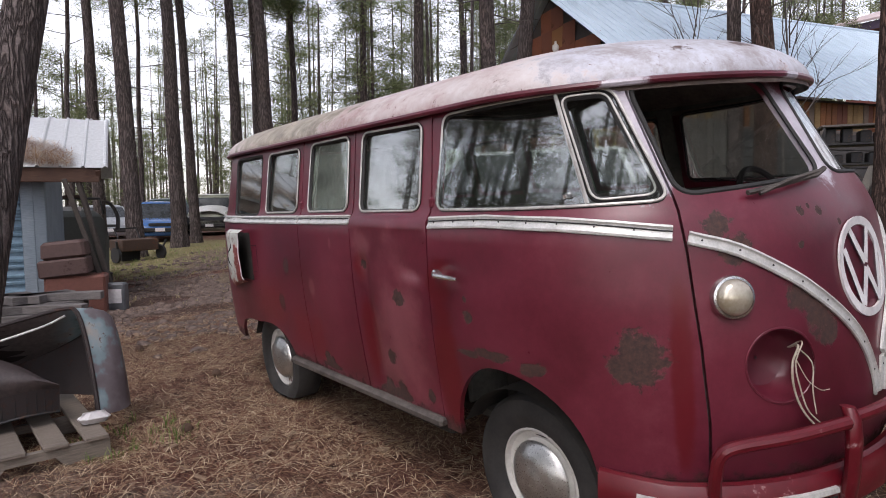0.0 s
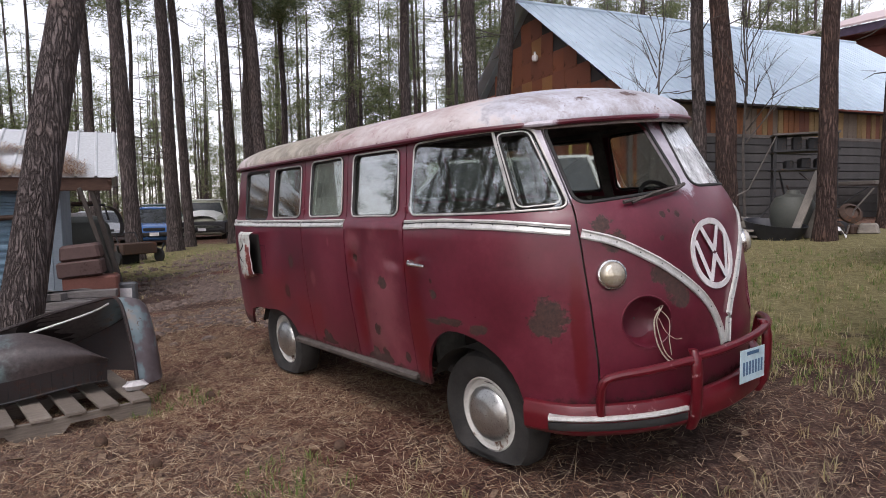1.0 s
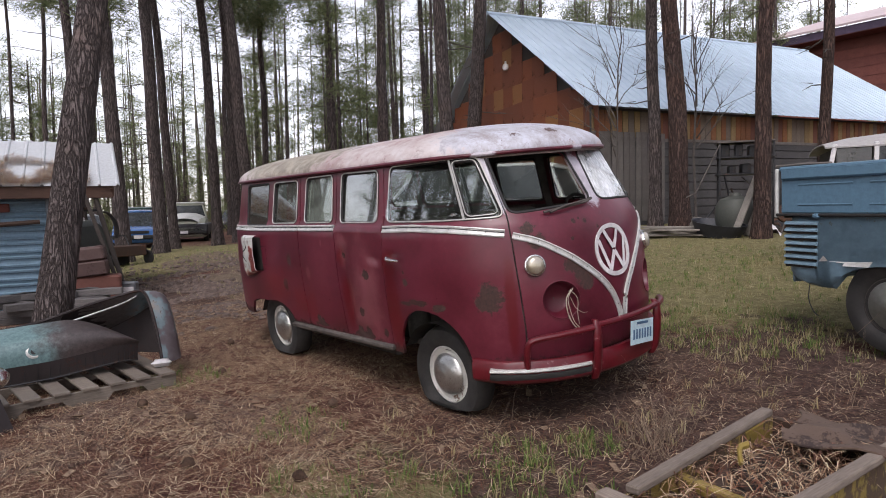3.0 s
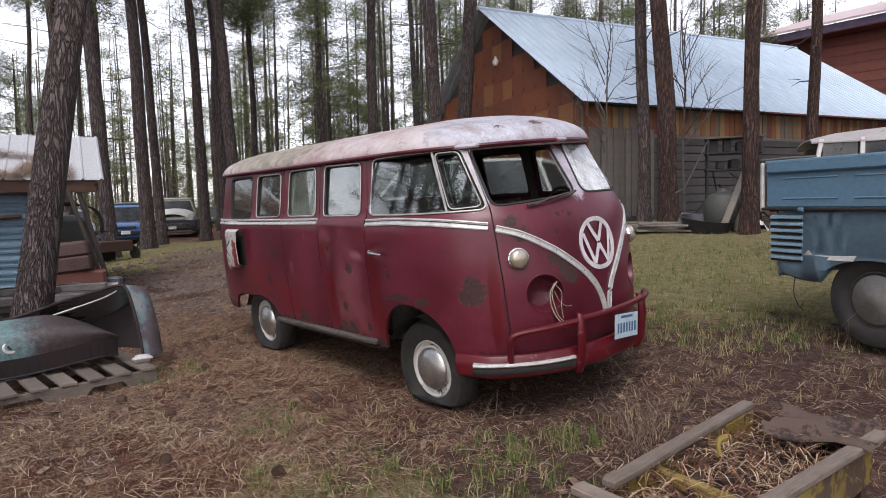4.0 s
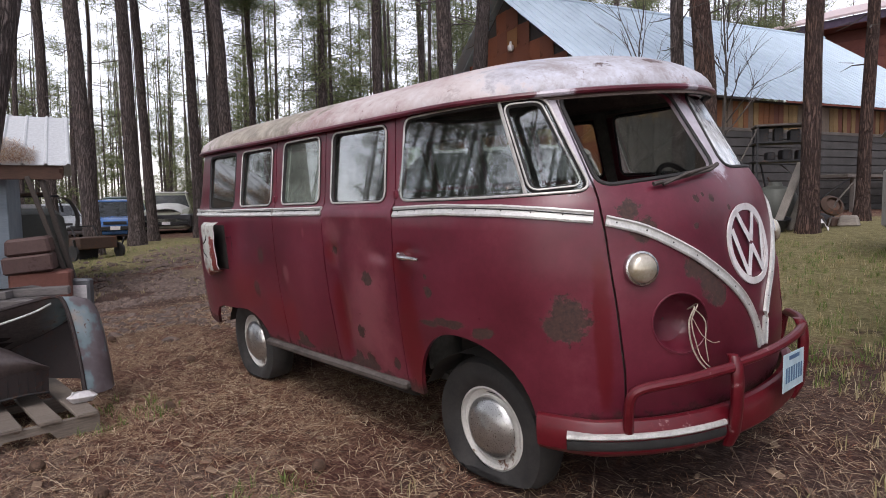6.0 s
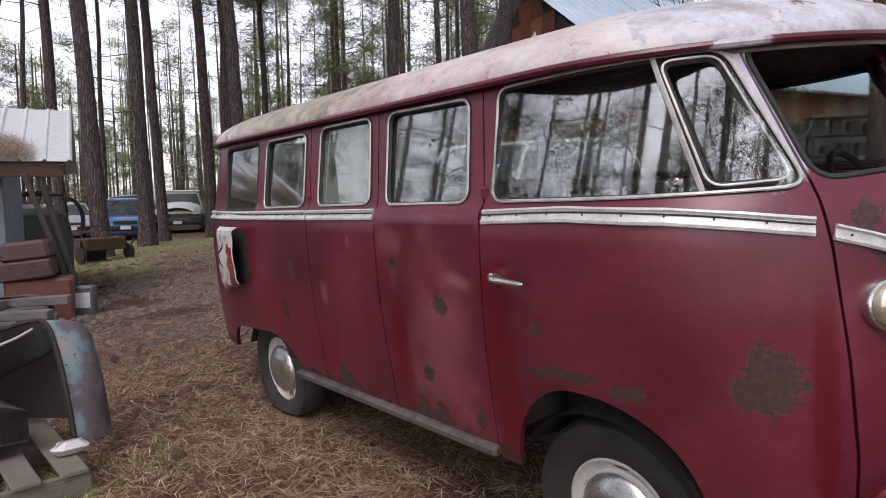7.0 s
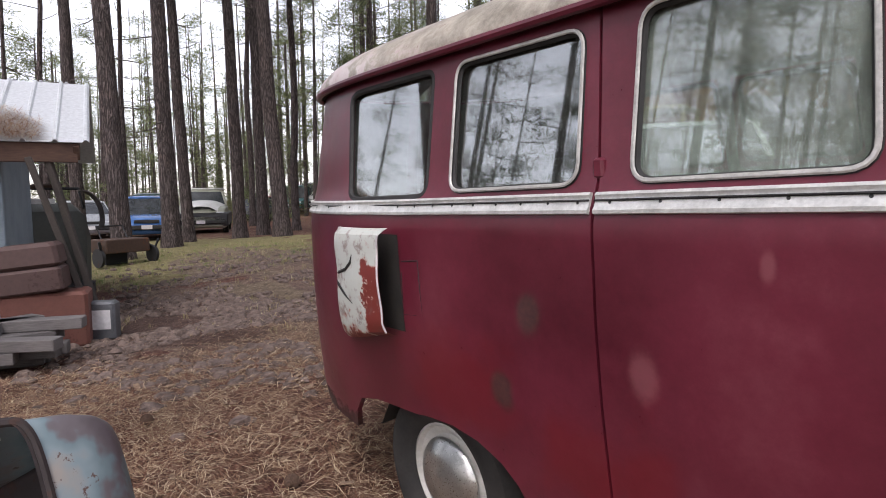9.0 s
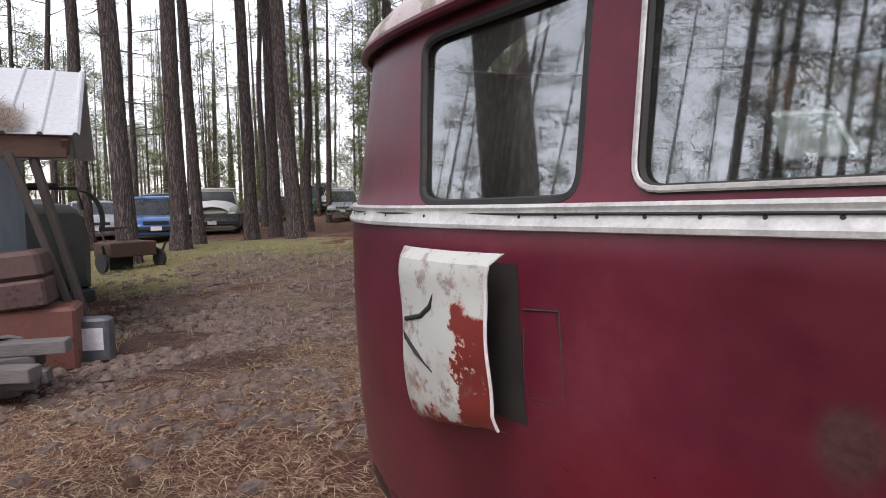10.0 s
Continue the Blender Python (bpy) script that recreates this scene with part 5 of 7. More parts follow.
tries = 0
while len(spots) < 330 and tries < 20000:
    tries += 1
    a = rnd.uniform(0, 6.283)
    d = rnd.uniform(9.5, 72) if rnd.random() < 0.75 else rnd.uniform(20, 50)
    x, y = 1.0 + d * math.cos(a), -2.0 + d * math.sin(a)
    if y < -8 and rnd.random() < (0.75 if x < -14 else 0.40):
        continue
    if not wooded(x, y) or any((x - p) ** 2 + (y - q) ** 2 < 1.6 for p, q in spots):
        continue
    spots.append((x, y))
for _ in range(560):
    a, d = rnd.uniform(1.2, 3.6), rnd.uniform(42, 95)
    spots.append((1.0 + d * math.cos(a), -2.0 + d * math.sin(a)))
# more trees out of view, added so the side windows reflect them
for _ in range(58):
    x, y = rnd.uniform(-28, 12), rnd.uniform(-40, -14)
    if all((x - p) ** 2 + (y - q) ** 2 > 1.2 for p, q in spots):
        spots.append((x, y))
for _ in range(16):
    spots.append((rnd.uniform(-6, 5), rnd.uniform(-27, -13)))
for _ in range(36):
    a, d = rnd.uniform(2.02, 2.72), rnd.uniform(25, 46)
    spots.append((1.0 + d * math.cos(a), -2.0 + d * math.sin(a)))
for x, y in spots:
    d = math.hypot(x - 1, y + 2)
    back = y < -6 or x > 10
    r = rnd.uniform(0.055, 0.17)
    h = rnd.uniform(11, 20) if d < 42 else rnd.uniform(7, 19)
    z = rise(x, y)
    lean = (rnd.uniform(-0.025, 0.025), rnd.uniform(-0.025, 0.025))
    n = 7
    rings = [[(x + lean[0] * zz + r * (1 - 0.75 * zz / h) * math.cos(t), y + lean[1] * zz + r * (1 - 0.75 * zz / h) * math.sin(t), z - 0.1 + zz) for t in (2 * math.pi * k / n for k in range(n))] for zz in (0, h * 0.3, h * 0.65, h)]
    tg.rings(rings, caps=False)
    low = rnd.uniform(1.6, 5.5) if d < 42 else rnd.uniform(0.6, 4.5)
    limbs = 18 if back and d < 34 else 10 if back else 13 if d < 45 else 10
    for i in range(limbs):
        zz = low + (h - low) * ((i + rnd.random()) / limbs) ** 0.9
        if zz > 14 and d < 34 and rnd.random() < 0.4:
            continue
        reach = (0.7 + 1.5 * (1 - (zz - low) / (h - low))) * rnd.uniform(0.6, 1.2)
        a = rnd.uniform(0, 6.283)
        o = Vector((x + lean[0] * zz, y + lean[1] * zz, z + zz))
        tip = o + Vector((math.cos(a) * reach, math.sin(a) * reach, reach * rnd.uniform(-0.3, 0.25)))
        bgeo.tube([o, tip], [0.022, 0.006], 3, caps=False)
        for _ in range(6 if back else 10 if d < 45 else 6):
            p = o.lerp(tip, rnd.uniform(0.3, 1.05)) + Vector((rnd.uniform(-1, 1), rnd.uniform(-1, 1), rnd.uniform(-0.7, 0.7))) * 0.38
            tuft(backlit if back else fg, p, rnd.uniform(0.38, 0.62) * (0.95 if back and d < 34 else 1.0 if d < 40 else 1.5), 26 if back and d < 34 else 26 if d < 45 else 19, rnd)
solid("far_wood_trunks", tg, BARK, Matrix(), "crowded slim trunks of the pine wood", "trees", kind="stuff", smooth=True)
solid("far_wood_branches", bgeo, TWIG, Matrix(), "thin branches of the pine wood", "trees", kind="stuff")
# darker copy of the wood's foliage, its backlit shade put into the colour
solid("fir_foliage", backlit, PINE_BACKLIT, Matrix(), "foliage out of view behind the camera, coloured dark as if backlit", "trees", kind="stuff")
solid("far_wood_foliage", fg, PINE, Matrix(), "light green needle foliage of the pine wood", "trees", kind="stuff")
# undergrowth and young pines along the far edge of the yard
fg = Geo()
for _ in range(760):
    a, d = rnd.uniform(1.2, 3.9), rnd.uniform(27, 62)
    x, y = 1 + d * math.cos(a), -2 + d * math.sin(a)
    if not wooded(x, y) or (x < -20 and y < 3 and d < 36):
        continue
    z, hh = rise(x, y), rnd.uniform(0.6, 4.6)
    for _ in range(int(5 + hh * 5)):
        k = rnd.random()
        p = Vector((x + rnd.uniform(-1, 1) * (1 - k) * hh * 0.45, y + rnd.uniform(-1, 1) * (1 - k) * hh * 0.45, z + 0.15 + hh * k))
        tuft(fg, p, 0.60, 22, rnd)
solid("undergrowth", fg, PINE, Matrix(), "young pines and brush under the wood", "brush", kind="stuff")

# ---- barn, red building and shed ----
def plank_run(name, parent, total, z0, z1, x0, x1, depth, material, m, vertical=True, gap=0.012, jitter=0.01, seed=1):
    """Boards side by side as parts of their own, sharing a few meshes."""
    r = random.Random(seed)
    w = (x1 - x0) / total if vertical else (z1 - z0) / total
    meshes = []
    for k in range(4):
        g = Geo().box(w - gap, depth, z1 - z0, None, 0.006) if vertical else Geo().box(x1 - x0, depth, w - gap, None, 0.010)
        meshes.append(mesh_of(name, g, material[k % len(material)] if isinstance(material, list) else material))
    for i in range(total):
        me = meshes[r.randrange(4)]
        ob = new(name, me)
        ob.parent = parent
        off = r.uniform(-jitter, jitter)
        p = (x0 + w * (i + 0.5), off, z0 + r.uniform(-jitter, jitter)) if vertical else ((x0 + x1) / 2, off, z0 + w * i)
        ob.matrix_local = m @ Matrix.Translation(p) @ pose(0, 0, 0, 0, r.uniform(-0.4, 0.4) if vertical else 0, 0)


def sheet_metal(name):
    k = Mat(name)
    n1, n2 = k.noise(0.7, 5, 0.6), k.noise(7.0, 5, 0.7)
    col = k.ramp(n1, [(0.30, (0.42, 0.52, 0.61)), (0.70, (0.58, 0.69, 0.79))])
    dirt = k.step(k.math("ADD", k.math("MULTIPLY", n1, 0.4), k.math("MULTIPLY", n2, 0.6)), 0.60, 0.70)
    col = k.mix(k.math("MULTIPLY", dirt, 0.35), col, (0.24, 0.21, 0.18))
    k.bump(n2, 0.004, 0.3)
    return k.done(col, k.math("ADD", 0.38, k.math("MULTIPLY", n2, 0.25)), 0.25)


ROOFING = sheet_metal("galvanised_roofing")
LOG = wood("grey_log_siding", (0.030, 0.028, 0.028), (0.085, 0.080, 0.078))
GREYBOARD = wood("weathered_grey_board", (0.065, 0.055, 0.050), (0.19, 0.168, 0.15))
EAVES = [wood("orange_board", (0.10, 0.035, 0.014), (0.27, 0.105, 0.032)), wood("yellow_board", (0.12, 0.075, 0.032), (0.32, 0.21, 0.09)), wood("grey_brown_board", (0.085, 0.062, 0.046), (0.20, 0.155, 0.12)), wood("red_brown_board", (0.075, 0.026, 0.016), (0.17, 0.055, 0.03))]
PLATES = [tin("orange_rust_plate", (0.21, 0.062, 0.024), (0.15, 0.046, 0.022), 0.6, 0.1, 0.6), tin("brown_rust_plate", (0.175, 0.052, 0.024), (0.10, 0.036, 0.020), 0.6, 0.1, 0.6), tin("yellow_rust_plate", (0.27, 0.12, 0.04), (0.18, 0.07, 0.028), 0.5, 0.1, 0.6)]
RAKE = wood("dark_rake_board", (0.025, 0.022, 0.022), (0.065, 0.058, 0.055))

BARN = pose(-4.04, 9.66, 0.80, 0, 0, 73.8)
barn = thing("barn", BARN, "long barn with pale metal roof and rusty patched gable", "barn")
L, HW, ZE, ZR = 15.2, 5.28, 2.92, 6.62
# walls
g = Geo()
g.box(L - 0.7, 0.10, ZE + 0.05, pose(L / 2, 0.55, 0), 0.0)
part("wall", g, LOG, barn, "dark weathered log wall")
plank_run("log", barn, 10, -0.1, 2.18, 0.30, L - 0.3, 0.12, LOG, pose(0, 0.48, 0), False, 0.02, 0.012, 3)
plank_run("eave_board", barn, 74, 2.20, 2.90, 0.30, L - 0.3, 0.035, EAVES, pose(0, 0.46, 0), True, 0.014, 0.01, 4)
part("wall_rail", Geo().box(L - 0.6, 0.06, 0.09, pose(L / 2, 0.44, 2.12), 0.01), GREYBOARD, barn)
plank_run("corner_board", barn, 12, 0.0, 2.35, 0.26, 2.7, 0.03, GREYBOARD, pose(0, 0.40, 0), True, 0.02, 0.012, 9)
# gable end
tri_ = Geo()
tri_.add([(0.42, 0.5, 0), (0.42, 2 * HW - 0.5, 0), (0.42, 2 * HW - 0.5, ZE), (0.42, HW, ZR - 0.25), (0.42, 0.5, ZE)], [(0, 1, 2, 3, 4)])
part("gable_wall", tri_, RAKE, barn, "board gable under rusty plates")
r7 = random.Random(8)
pm_ = [mesh_of("gable_plate", Geo().box(0.012, 0.63, 0.63, None, 0.003), q) for q in PLATES]
for j in range(11):
    for i in range(17):
        y, z = 0.55 + 0.6 * i + 0.05 * r7.random(), 0.0 + 0.6 * j
        lim = ZE + (ZR - ZE) * (1 - abs(y + 0.1 - HW) / HW) - 0.45
        if z > lim - 0.30 or y > 2 * HW - 0.6:
            continue
        ob = new("gable_plate", pm_[r7.choice((0, 0, 0, 0, 1, 1, 1, 1, 2, 2))])
        ob.parent = barn
        ob.matrix_local = Matrix.Translation((0.395 - 0.012 * r7.random() - 0.004 * ((i + j) % 3), y, min(z, lim - 0.45))) @ pose(0, 0, 0, r7.uniform(-2, 2), 0, 0)
# roof
slope = math.atan2(ZR - ZE, HW)
run = math.hypot(ZR - ZE, HW)
n = 17
w = L / n
def roof_sheet(w, run, ribs):
    g = Geo()
    pr = []
    for i in range(ribs):
        a = w * i / ribs
        pr += [(a, 0), (a + w / ribs * 0.80, 0), (a + w / ribs * 0.86, 0.022), (a + w / ribs * 0.94, 0.022)]
    pr.append((w + 0.006, 0))
    g.slab([[(x, 0, z) for x, z in pr], [(x, run * 0.5, z) for x, z in pr], [(x, run, z) for x, z in pr]], 0.004)
    return g
rs = mesh_of("roof_sheet", roof_sheet(w, run + 0.02, 3), ROOFING)
for s in (0, 1):
    for i in range(n):
        ob = new("roof_sheet", rs)
        ob.parent = barn
        if s == 0:
            ob.matrix_local = Matrix.Translation((w * i, 0, ZE + 0.002 * (i % 2))) @ pose(0, 0, 0, math.degrees(slope), 0, 0)
        else:
            ob.matrix_local = Matrix.Translation((w * (i + 1), 2 * HW, ZE + 0.002 * (i % 2))) @ pose(0, 0, 0, 0, 0, 180) @ pose(0, 0, 0, math.degrees(slope), 0, 0)
part("ridge_cap", Geo().tube([(-0.02, HW, ZR + 0.01), (L + 0.02, HW, ZR + 0.01)], 0.07, 8), ROOFING, barn)
for x in (0.05, L - 0.05):
    for s in (1, -1):
        a = Geo().box(run, 0.05, 0.20, Matrix.Translation((x, HW - s * HW / 2, (ZE + ZR) / 2 - 0.23)) @ pose(0, 0, 90) @ pose(0, 0, 0, 0, 0, 90) @ pose(0, 0, 0, 0, -s * math.degrees(slope), 0), 0.0)
        part("rake_board", a, RAKE, barn, "dark rake board")
part("gable_lamp", Geo().lathe([(0.03, 0.28), (0.035, 0.2), (0.09, 0.16), (0.10, 0.08), (0.07, 0.0), (0.01, -0.01)], 14, pose(0.30, HW - 0.55, 4.75)), WHITE, barn, "small white lamp on the gable", True)
# lean-to opening and bench at the far part of the long wall
g = Geo()
for x in (7.4, 9.6, 11.8):
    g.box(0.12, 0.12, 1.0, pose(x, -0.9, -0.15), 0.01)
part("bench_post", g, GREYBOARD, barn)
part("bench_top", Geo().box(5.2, 1.1, 0.10, pose(9.6, -0.45, 0.85), 0.01), GREYBOARD, barn, "long weathered work bench along the wall")

# red building behind
REDWALL = wood("faded_red_wall", (0.11, 0.030, 0.024), (0.20, 0.065, 0.048))
PINKROOF = plain("faded_pink_roofing", (0.46, 0.36, 0.36), (0.60, 0.50, 0.50), 2, 0.6)
# the dark purple puts the eave's shade into the board's colour
FASCIA = plain("shaded_purple_fascia", (0.035, 0.022, 0.045), (0.065, 0.042, 0.075), 3, 0.7)
EX, EY = 5.317, -3.294


def cam_at(lat, dep, z=0.0):
    return Vector((EX + 0.644 * lat - 0.765 * dep, EY + 0.765 * lat + 0.644 * dep, z))


a, b = cam_at(18.2, 36.0), cam_at(30.0, 20.7)
ang = math.degrees(math.atan2((b - a).y, (b - a).x))
hall = thing("red_hall", Matrix.Translation((a.x, a.y, 0.9)) @ pose(0, 0, 0, 0, 0, ang), "tall red timber hall with faded pink roof", "building")
part("wall", Geo().box(17.5, 0.2, 8.7, pose(9.6, 1.3, 0), 0.0), REDWALL, hall, "faded red board wall")
part("end_wall", Geo().box(0.2, 9.0, 8.3, pose(0.9, 5.9, 0), 0.0), REDWALL, hall)
plank_run("wall_board", hall, 17, 0.0, 8.66, 0.9, 18.0, 0.04, REDWALL, pose(0, 1.17, 0), False, 0.02, 0.012, 5)
rf = Matrix.Translation((0, 0, 9.15)) @ pose(0, 0, 0, 16, 0, 0)
part("roof", Geo().box(19.0, 11.0, 0.12, rf @ pose(9.3, 5.4, 0), 0.02), PINKROOF, hall, "faded pink metal roof")
part("fascia", Geo().box(19.0, 0.08, 0.40, pose(9.3, 0.06, 8.71), 0.01), FASCIA, hall, "fascia board coloured dark purple as shaded eave")
part("soffit", Geo().box(19.0, 1.3, 0.05, pose(9.3, 0.7, 8.68), 0.0), REDWALL, hall)

# shed: local x along the eave, y inwards
SHED = Matrix.Translation((-4.69, -0.96, -0.035)) @ pose(0, 0, 0, 0, 0, 180 + 79.1)
SHEDBLUE = tin("faded_blue_sheet", (0.17, 0.27, 0.35), (0.24, 0.27, 0.28), 0.42, 0.1, 0.55)
SHEDTRIM = wood("blue_grey_post", (0.16, 0.20, 0.24), (0.30, 0.35, 0.39))
WHITETIN = tin("white_ribbed_roofing", (0.66, 0.68, 0.70), (0.40, 0.37, 0.33), 0.34, 0.25, 0.5)
BROWNBOARD = wood("brown_fascia", (0.045, 0.022, 0.015), (0.11, 0.055, 0.034))
REDBEAM = wood("red_beam", (0.10, 0.025, 0.018), (0.20, 0.06, 0.04))
# here +x runs from the corner along the eave, and inwards is -y
shed = thing("shed", SHED, "small blue sheet-metal shed with white ribbed roof", "shed")
part("side_wall", Geo().box(0.08, 2.5, 1.85, pose(0.74, -1.65, 0), 0.01), SHEDTRIM, shed, "blue-grey side wall")
for i in range(1):
    part("front_board", Geo().box(0.135, 0.03, 1.80, pose(0.86 + 0.145 * i, -0.315 + 0.004 * (i % 2), 0), 0.008), SHEDTRIM, shed)
part("corner_post", Geo().box(0.14, 0.14, 1.80, pose(0.74, -0.38, 0), 0.01), SHEDTRIM, shed, "blue-grey corner post")
for i in range(9):
    g = Geo()
    pr = [(0.0, 0.0), (0.004, 0.03), (0.024, 0.045), (0.028, 0.07), (0.006, 0.085), (0.0, 0.115), (0.004, 0.145), (0.024, 0.16), (0.028, 0.185), (0.004, 0.20)]
    g.sheet([[(x, y, z) for y, z in pr] for x in (0.80, 1.6, 2.4, 3.3)])
    ob = part("wall_sheet", g, SHEDBLUE, shed, "", False)
    ob.matrix_local = pose(0, -0.36 + 0.003 * (i % 2), 0.02 + 0.195 * i)
part("inner_wall", Geo().box(2.55, 0.05, 1.78, pose(2.08, -0.42, 0.0), 0.0), SHEDTRIM, shed)
part("back_wall", Geo().box(2.6, 0.08, 1.85, pose(2.05, -2.8, 0.0), 0.0), SHEDTRIM, shed)
part("red_beam", Geo().box(2.0, 0.09, 0.12, pose(2.35, -0.28, 1.42), 0.01), REDBEAM, shed, "rusty red beam along the front")
part("fascia", Geo().box(3.3, 0.035, 0.17, pose(1.72, -0.05, 1.60), 0.006), BROWNBOARD, shed, "brown eave board")
part("rafter_end", Geo().box(0.05, 1.6, 0.13, Matrix.Translation((0.08, -0.06, 1.62)) @ pose(0, 0, 0, -25.6, 0, 0) @ pose(0, -0.8, 0), 0.006), BROWNBOARD, shed)
ns, ws = 5, 0.70
sl, rn = 25.6, 1.76
shm = mesh_of("roof_sheet", roof_sheet(ws, rn, 3), WHITETIN)
for i in range(ns):
    for s in (0, 1):
        ob = new("roof_sheet", shm)
        ob.parent = shed
        ob.matrix_local = (Matrix.Translation((ws * (i + 1) - 0.02, 0.0, 1.775 + 0.002 * (i % 2))) @ pose(0, 0, 0, 0, 0, 180) if s == 0 else Matrix.Translation((ws * i - 0.02, -3.17, 1.775 + 0.002 * (i % 2)))) @ pose(0, 0, 0, sl, 0, 0)
# needles lying on the shed roof
g = Geo()
r9 = random.Random(4)
for _ in range(15000):
    x = 0.35 + 2.9 * r9.random() ** 0.8
    y = r9.random() ** 1.4 * 0.95 * min(1.0, 0.35 + x * 0.5)
    if noise.noise((x * 3, y * 3, 2)) < -0.12:
        continue
    aa, l = r9.uniform(0, 6.283), r9.uniform(0.06, 0.14)
    z = 1.80 + y * math.tan(radians(sl)) + r9.uniform(0.0, 0.05)
    dx, dy = math.cos(aa) * l, math.sin(aa) * l
    k = len(g.v)
    g.v += [(x - dx, -y - dy * 0.9, z - dy * -0.40), (x + dy * 0.02, -y - dx * 0.02, z + 0.006), (x + dx, -y + dy * 0.9, z - dy * 0.40), (x - dy * 0.02, -y + dx * 0.02, z + 0.006)]
    g.f.append((k, k + 1, k + 2, k + 3))
nr = solid("roof_needles", g, NEEDLE, SHED, "brown needles piled on the shed roof", "needles", kind="stuff")

# ---- parked vehicles ----
def car_geo(W, prof):
    """The lower body of a car: cross sections with rounded shoulders along its length."""
    rings = []
    for x, zt, zb, k in prof:
        w = W / 2 * k
        mid = (zt + zb) / 2
        half = [(w * 0.90, zb), (w * 0.99, zb + 0.06), (w, mid - 0.05), (w * 0.985, mid + 0.10), (w * 0.95, zt - 0.06), (w * 0.86, zt - 0.008), (w * 0.45, zt + 0.012)]
        rings.append([(x, -y, z) for y, z in half] + [(x, y, z) for y, z in half[::-1]])
    return Geo().rings(rings)


CARGLASS = plain("dark_car_glass", (0.015, 0.018, 0.02), (0.05, 0.055, 0.06), 3, 0.12, spec=0.8)
CHR = CHROME
LAMPG = plain("headlamp_glass", (0.45, 0.47, 0.48), (0.65, 0.66, 0.66), 9, 0.2)


def paintm(name, c, rough=0.3):
    return plain(name, tuple(0.75 * v for v in c), c, 2.5, rough, spec=0.6)


def car(m, L, W, H, paint, label, cab=(0.22, 0.36, 0.80, 0.95), belt=0.92, bonnet=0.92, boot=0.95, cat="car", roofpaint=None):
    """Front towards +x."""
    c = thing("parked_car" if cat == "car" else "parked_truck", m, label, cat, "parked vehicles")
    x0, x1, x2, x3 = (L * (1 - k) for k in cab)  # windscreen foot, head, rear head, rear foot
    prof = [(0.0, boot - 0.30, 0.42, 0.86), (0.05, boot - 0.10, 0.32, 0.93), (0.20, boot - 0.02, 0.26, 0.97), (x3, boot, 0.24, 1.0), ((x0 + x3) / 2, belt, 0.22, 1.0), (x0, bonnet, 0.22, 1.0),
            ((x0 + L) / 2, bonnet - 0.03, 0.22, 0.99), (L - 0.30, bonnet - 0.10, 0.22, 0.97), (L - 0.10, bonnet - 0.19, 0.24, 0.93), (L - 0.02, bonnet - 0.30, 0.30, 0.88), (L, bonnet - 0.42, 0.36, 0.84)]
    part("body", car_geo(W, prof), paint, c, "", True)
    wb, wt, zt = W / 2 * 0.91, W / 2 * 0.74, H - 0.05
    foot = {x0: bonnet, x3: boot}

    def glass_pane(name, q):
        q = [Vector(p) for p in q]
        nn = (q[1] - q[0]).cross(q[2] - q[0]).normalized() * 0.008
        part(name, Geo().add(q + [p + nn for p in q], [(0, 1, 2, 3), (7, 6, 5, 4), (0, 4, 5, 1), (1, 5, 6, 2), (2, 6, 7, 3), (3, 7, 4, 0)]), CARGLASS, c)

    for s in (-1, 1):
        xm, xt = (x0 + x3) / 2, (x1 + x2) / 2
        glass_pane("side_window", [(x0 - 0.06, s * wb, bonnet), (xm + 0.02, s * wb, belt), (xt + 0.02, s * wt, zt), (x1 - 0.03, s * wt, zt)])
        glass_pane("side_window", [(xm - 0.02, s * wb, belt), (x3 + 0.06, s * wb, boot), (x2 + 0.03, s * wt, zt), (xt - 0.02, s * wt, zt)])
        for a, b in (((x0, s * wb, bonnet - 0.02), (x1, s * wt, zt)), ((xm, s * wb, belt - 0.02), (xt, s * wt, zt)), ((x3, s * wb, boot - 0.02), (x2, s * wt, zt))):
            part("pillar", Geo().tube([a, b], 0.030, 6), paint, c, "", True)
    glass_pane("windscreen", [(x0, -wb, bonnet), (x0, wb, bonnet), (x1, wt, zt), (x1, -wt, zt)])
    glass_pane("rear_window", [(x3, wb, boot), (x3, -wb, boot), (x2, -wt, zt), (x2, wt, zt)])
    part("roof", Geo().rings([[(x, -wt - 0.02, z - 0.05), (x, -wt * 0.85, z), (x, 0, z + 0.015), (x, wt * 0.85, z), (x, wt + 0.02, z - 0.05)] for x, z in ((x2 - 0.06, H - 0.04), (x2 + 0.10, H), ((x1 + x2) / 2, H + 0.015), (x1 - 0.10, H), (x1 + 0.05, H - 0.04))]), paint, c, "", True)
    for s in (-1, 1):
        part("headlamp", Geo().box(0.06, 0.30, 0.13, pose(L - 0.06, s * (W / 2 - 0.24), bonnet - 0.36), 0.02), LAMPG, c)
        for x in (0.80, L - 0.82):
            wl_ = part("wheel", Geo().lathe([(0.20, -0.05), (0.315, -0.09), (0.325, 0.0), (0.315, 0.09), (0.20, 0.10)], 22), TYRE, c, "", True)
            wl_.matrix_local = pose(x, s * (W / 2 - 0.09), 0.31, -90 * s, 0, 0)
            part("rim", Geo().lathe([(0.20, 0.06), (0.17, 0.09), (0.02, 0.095)], 18), HUBCAP, wl_, "", True)
    part("front_bumper", Geo().box(0.10, W * 0.96, 0.14, pose(L + 0.01, 0, 0.38), 0.03), RUBBER, c)
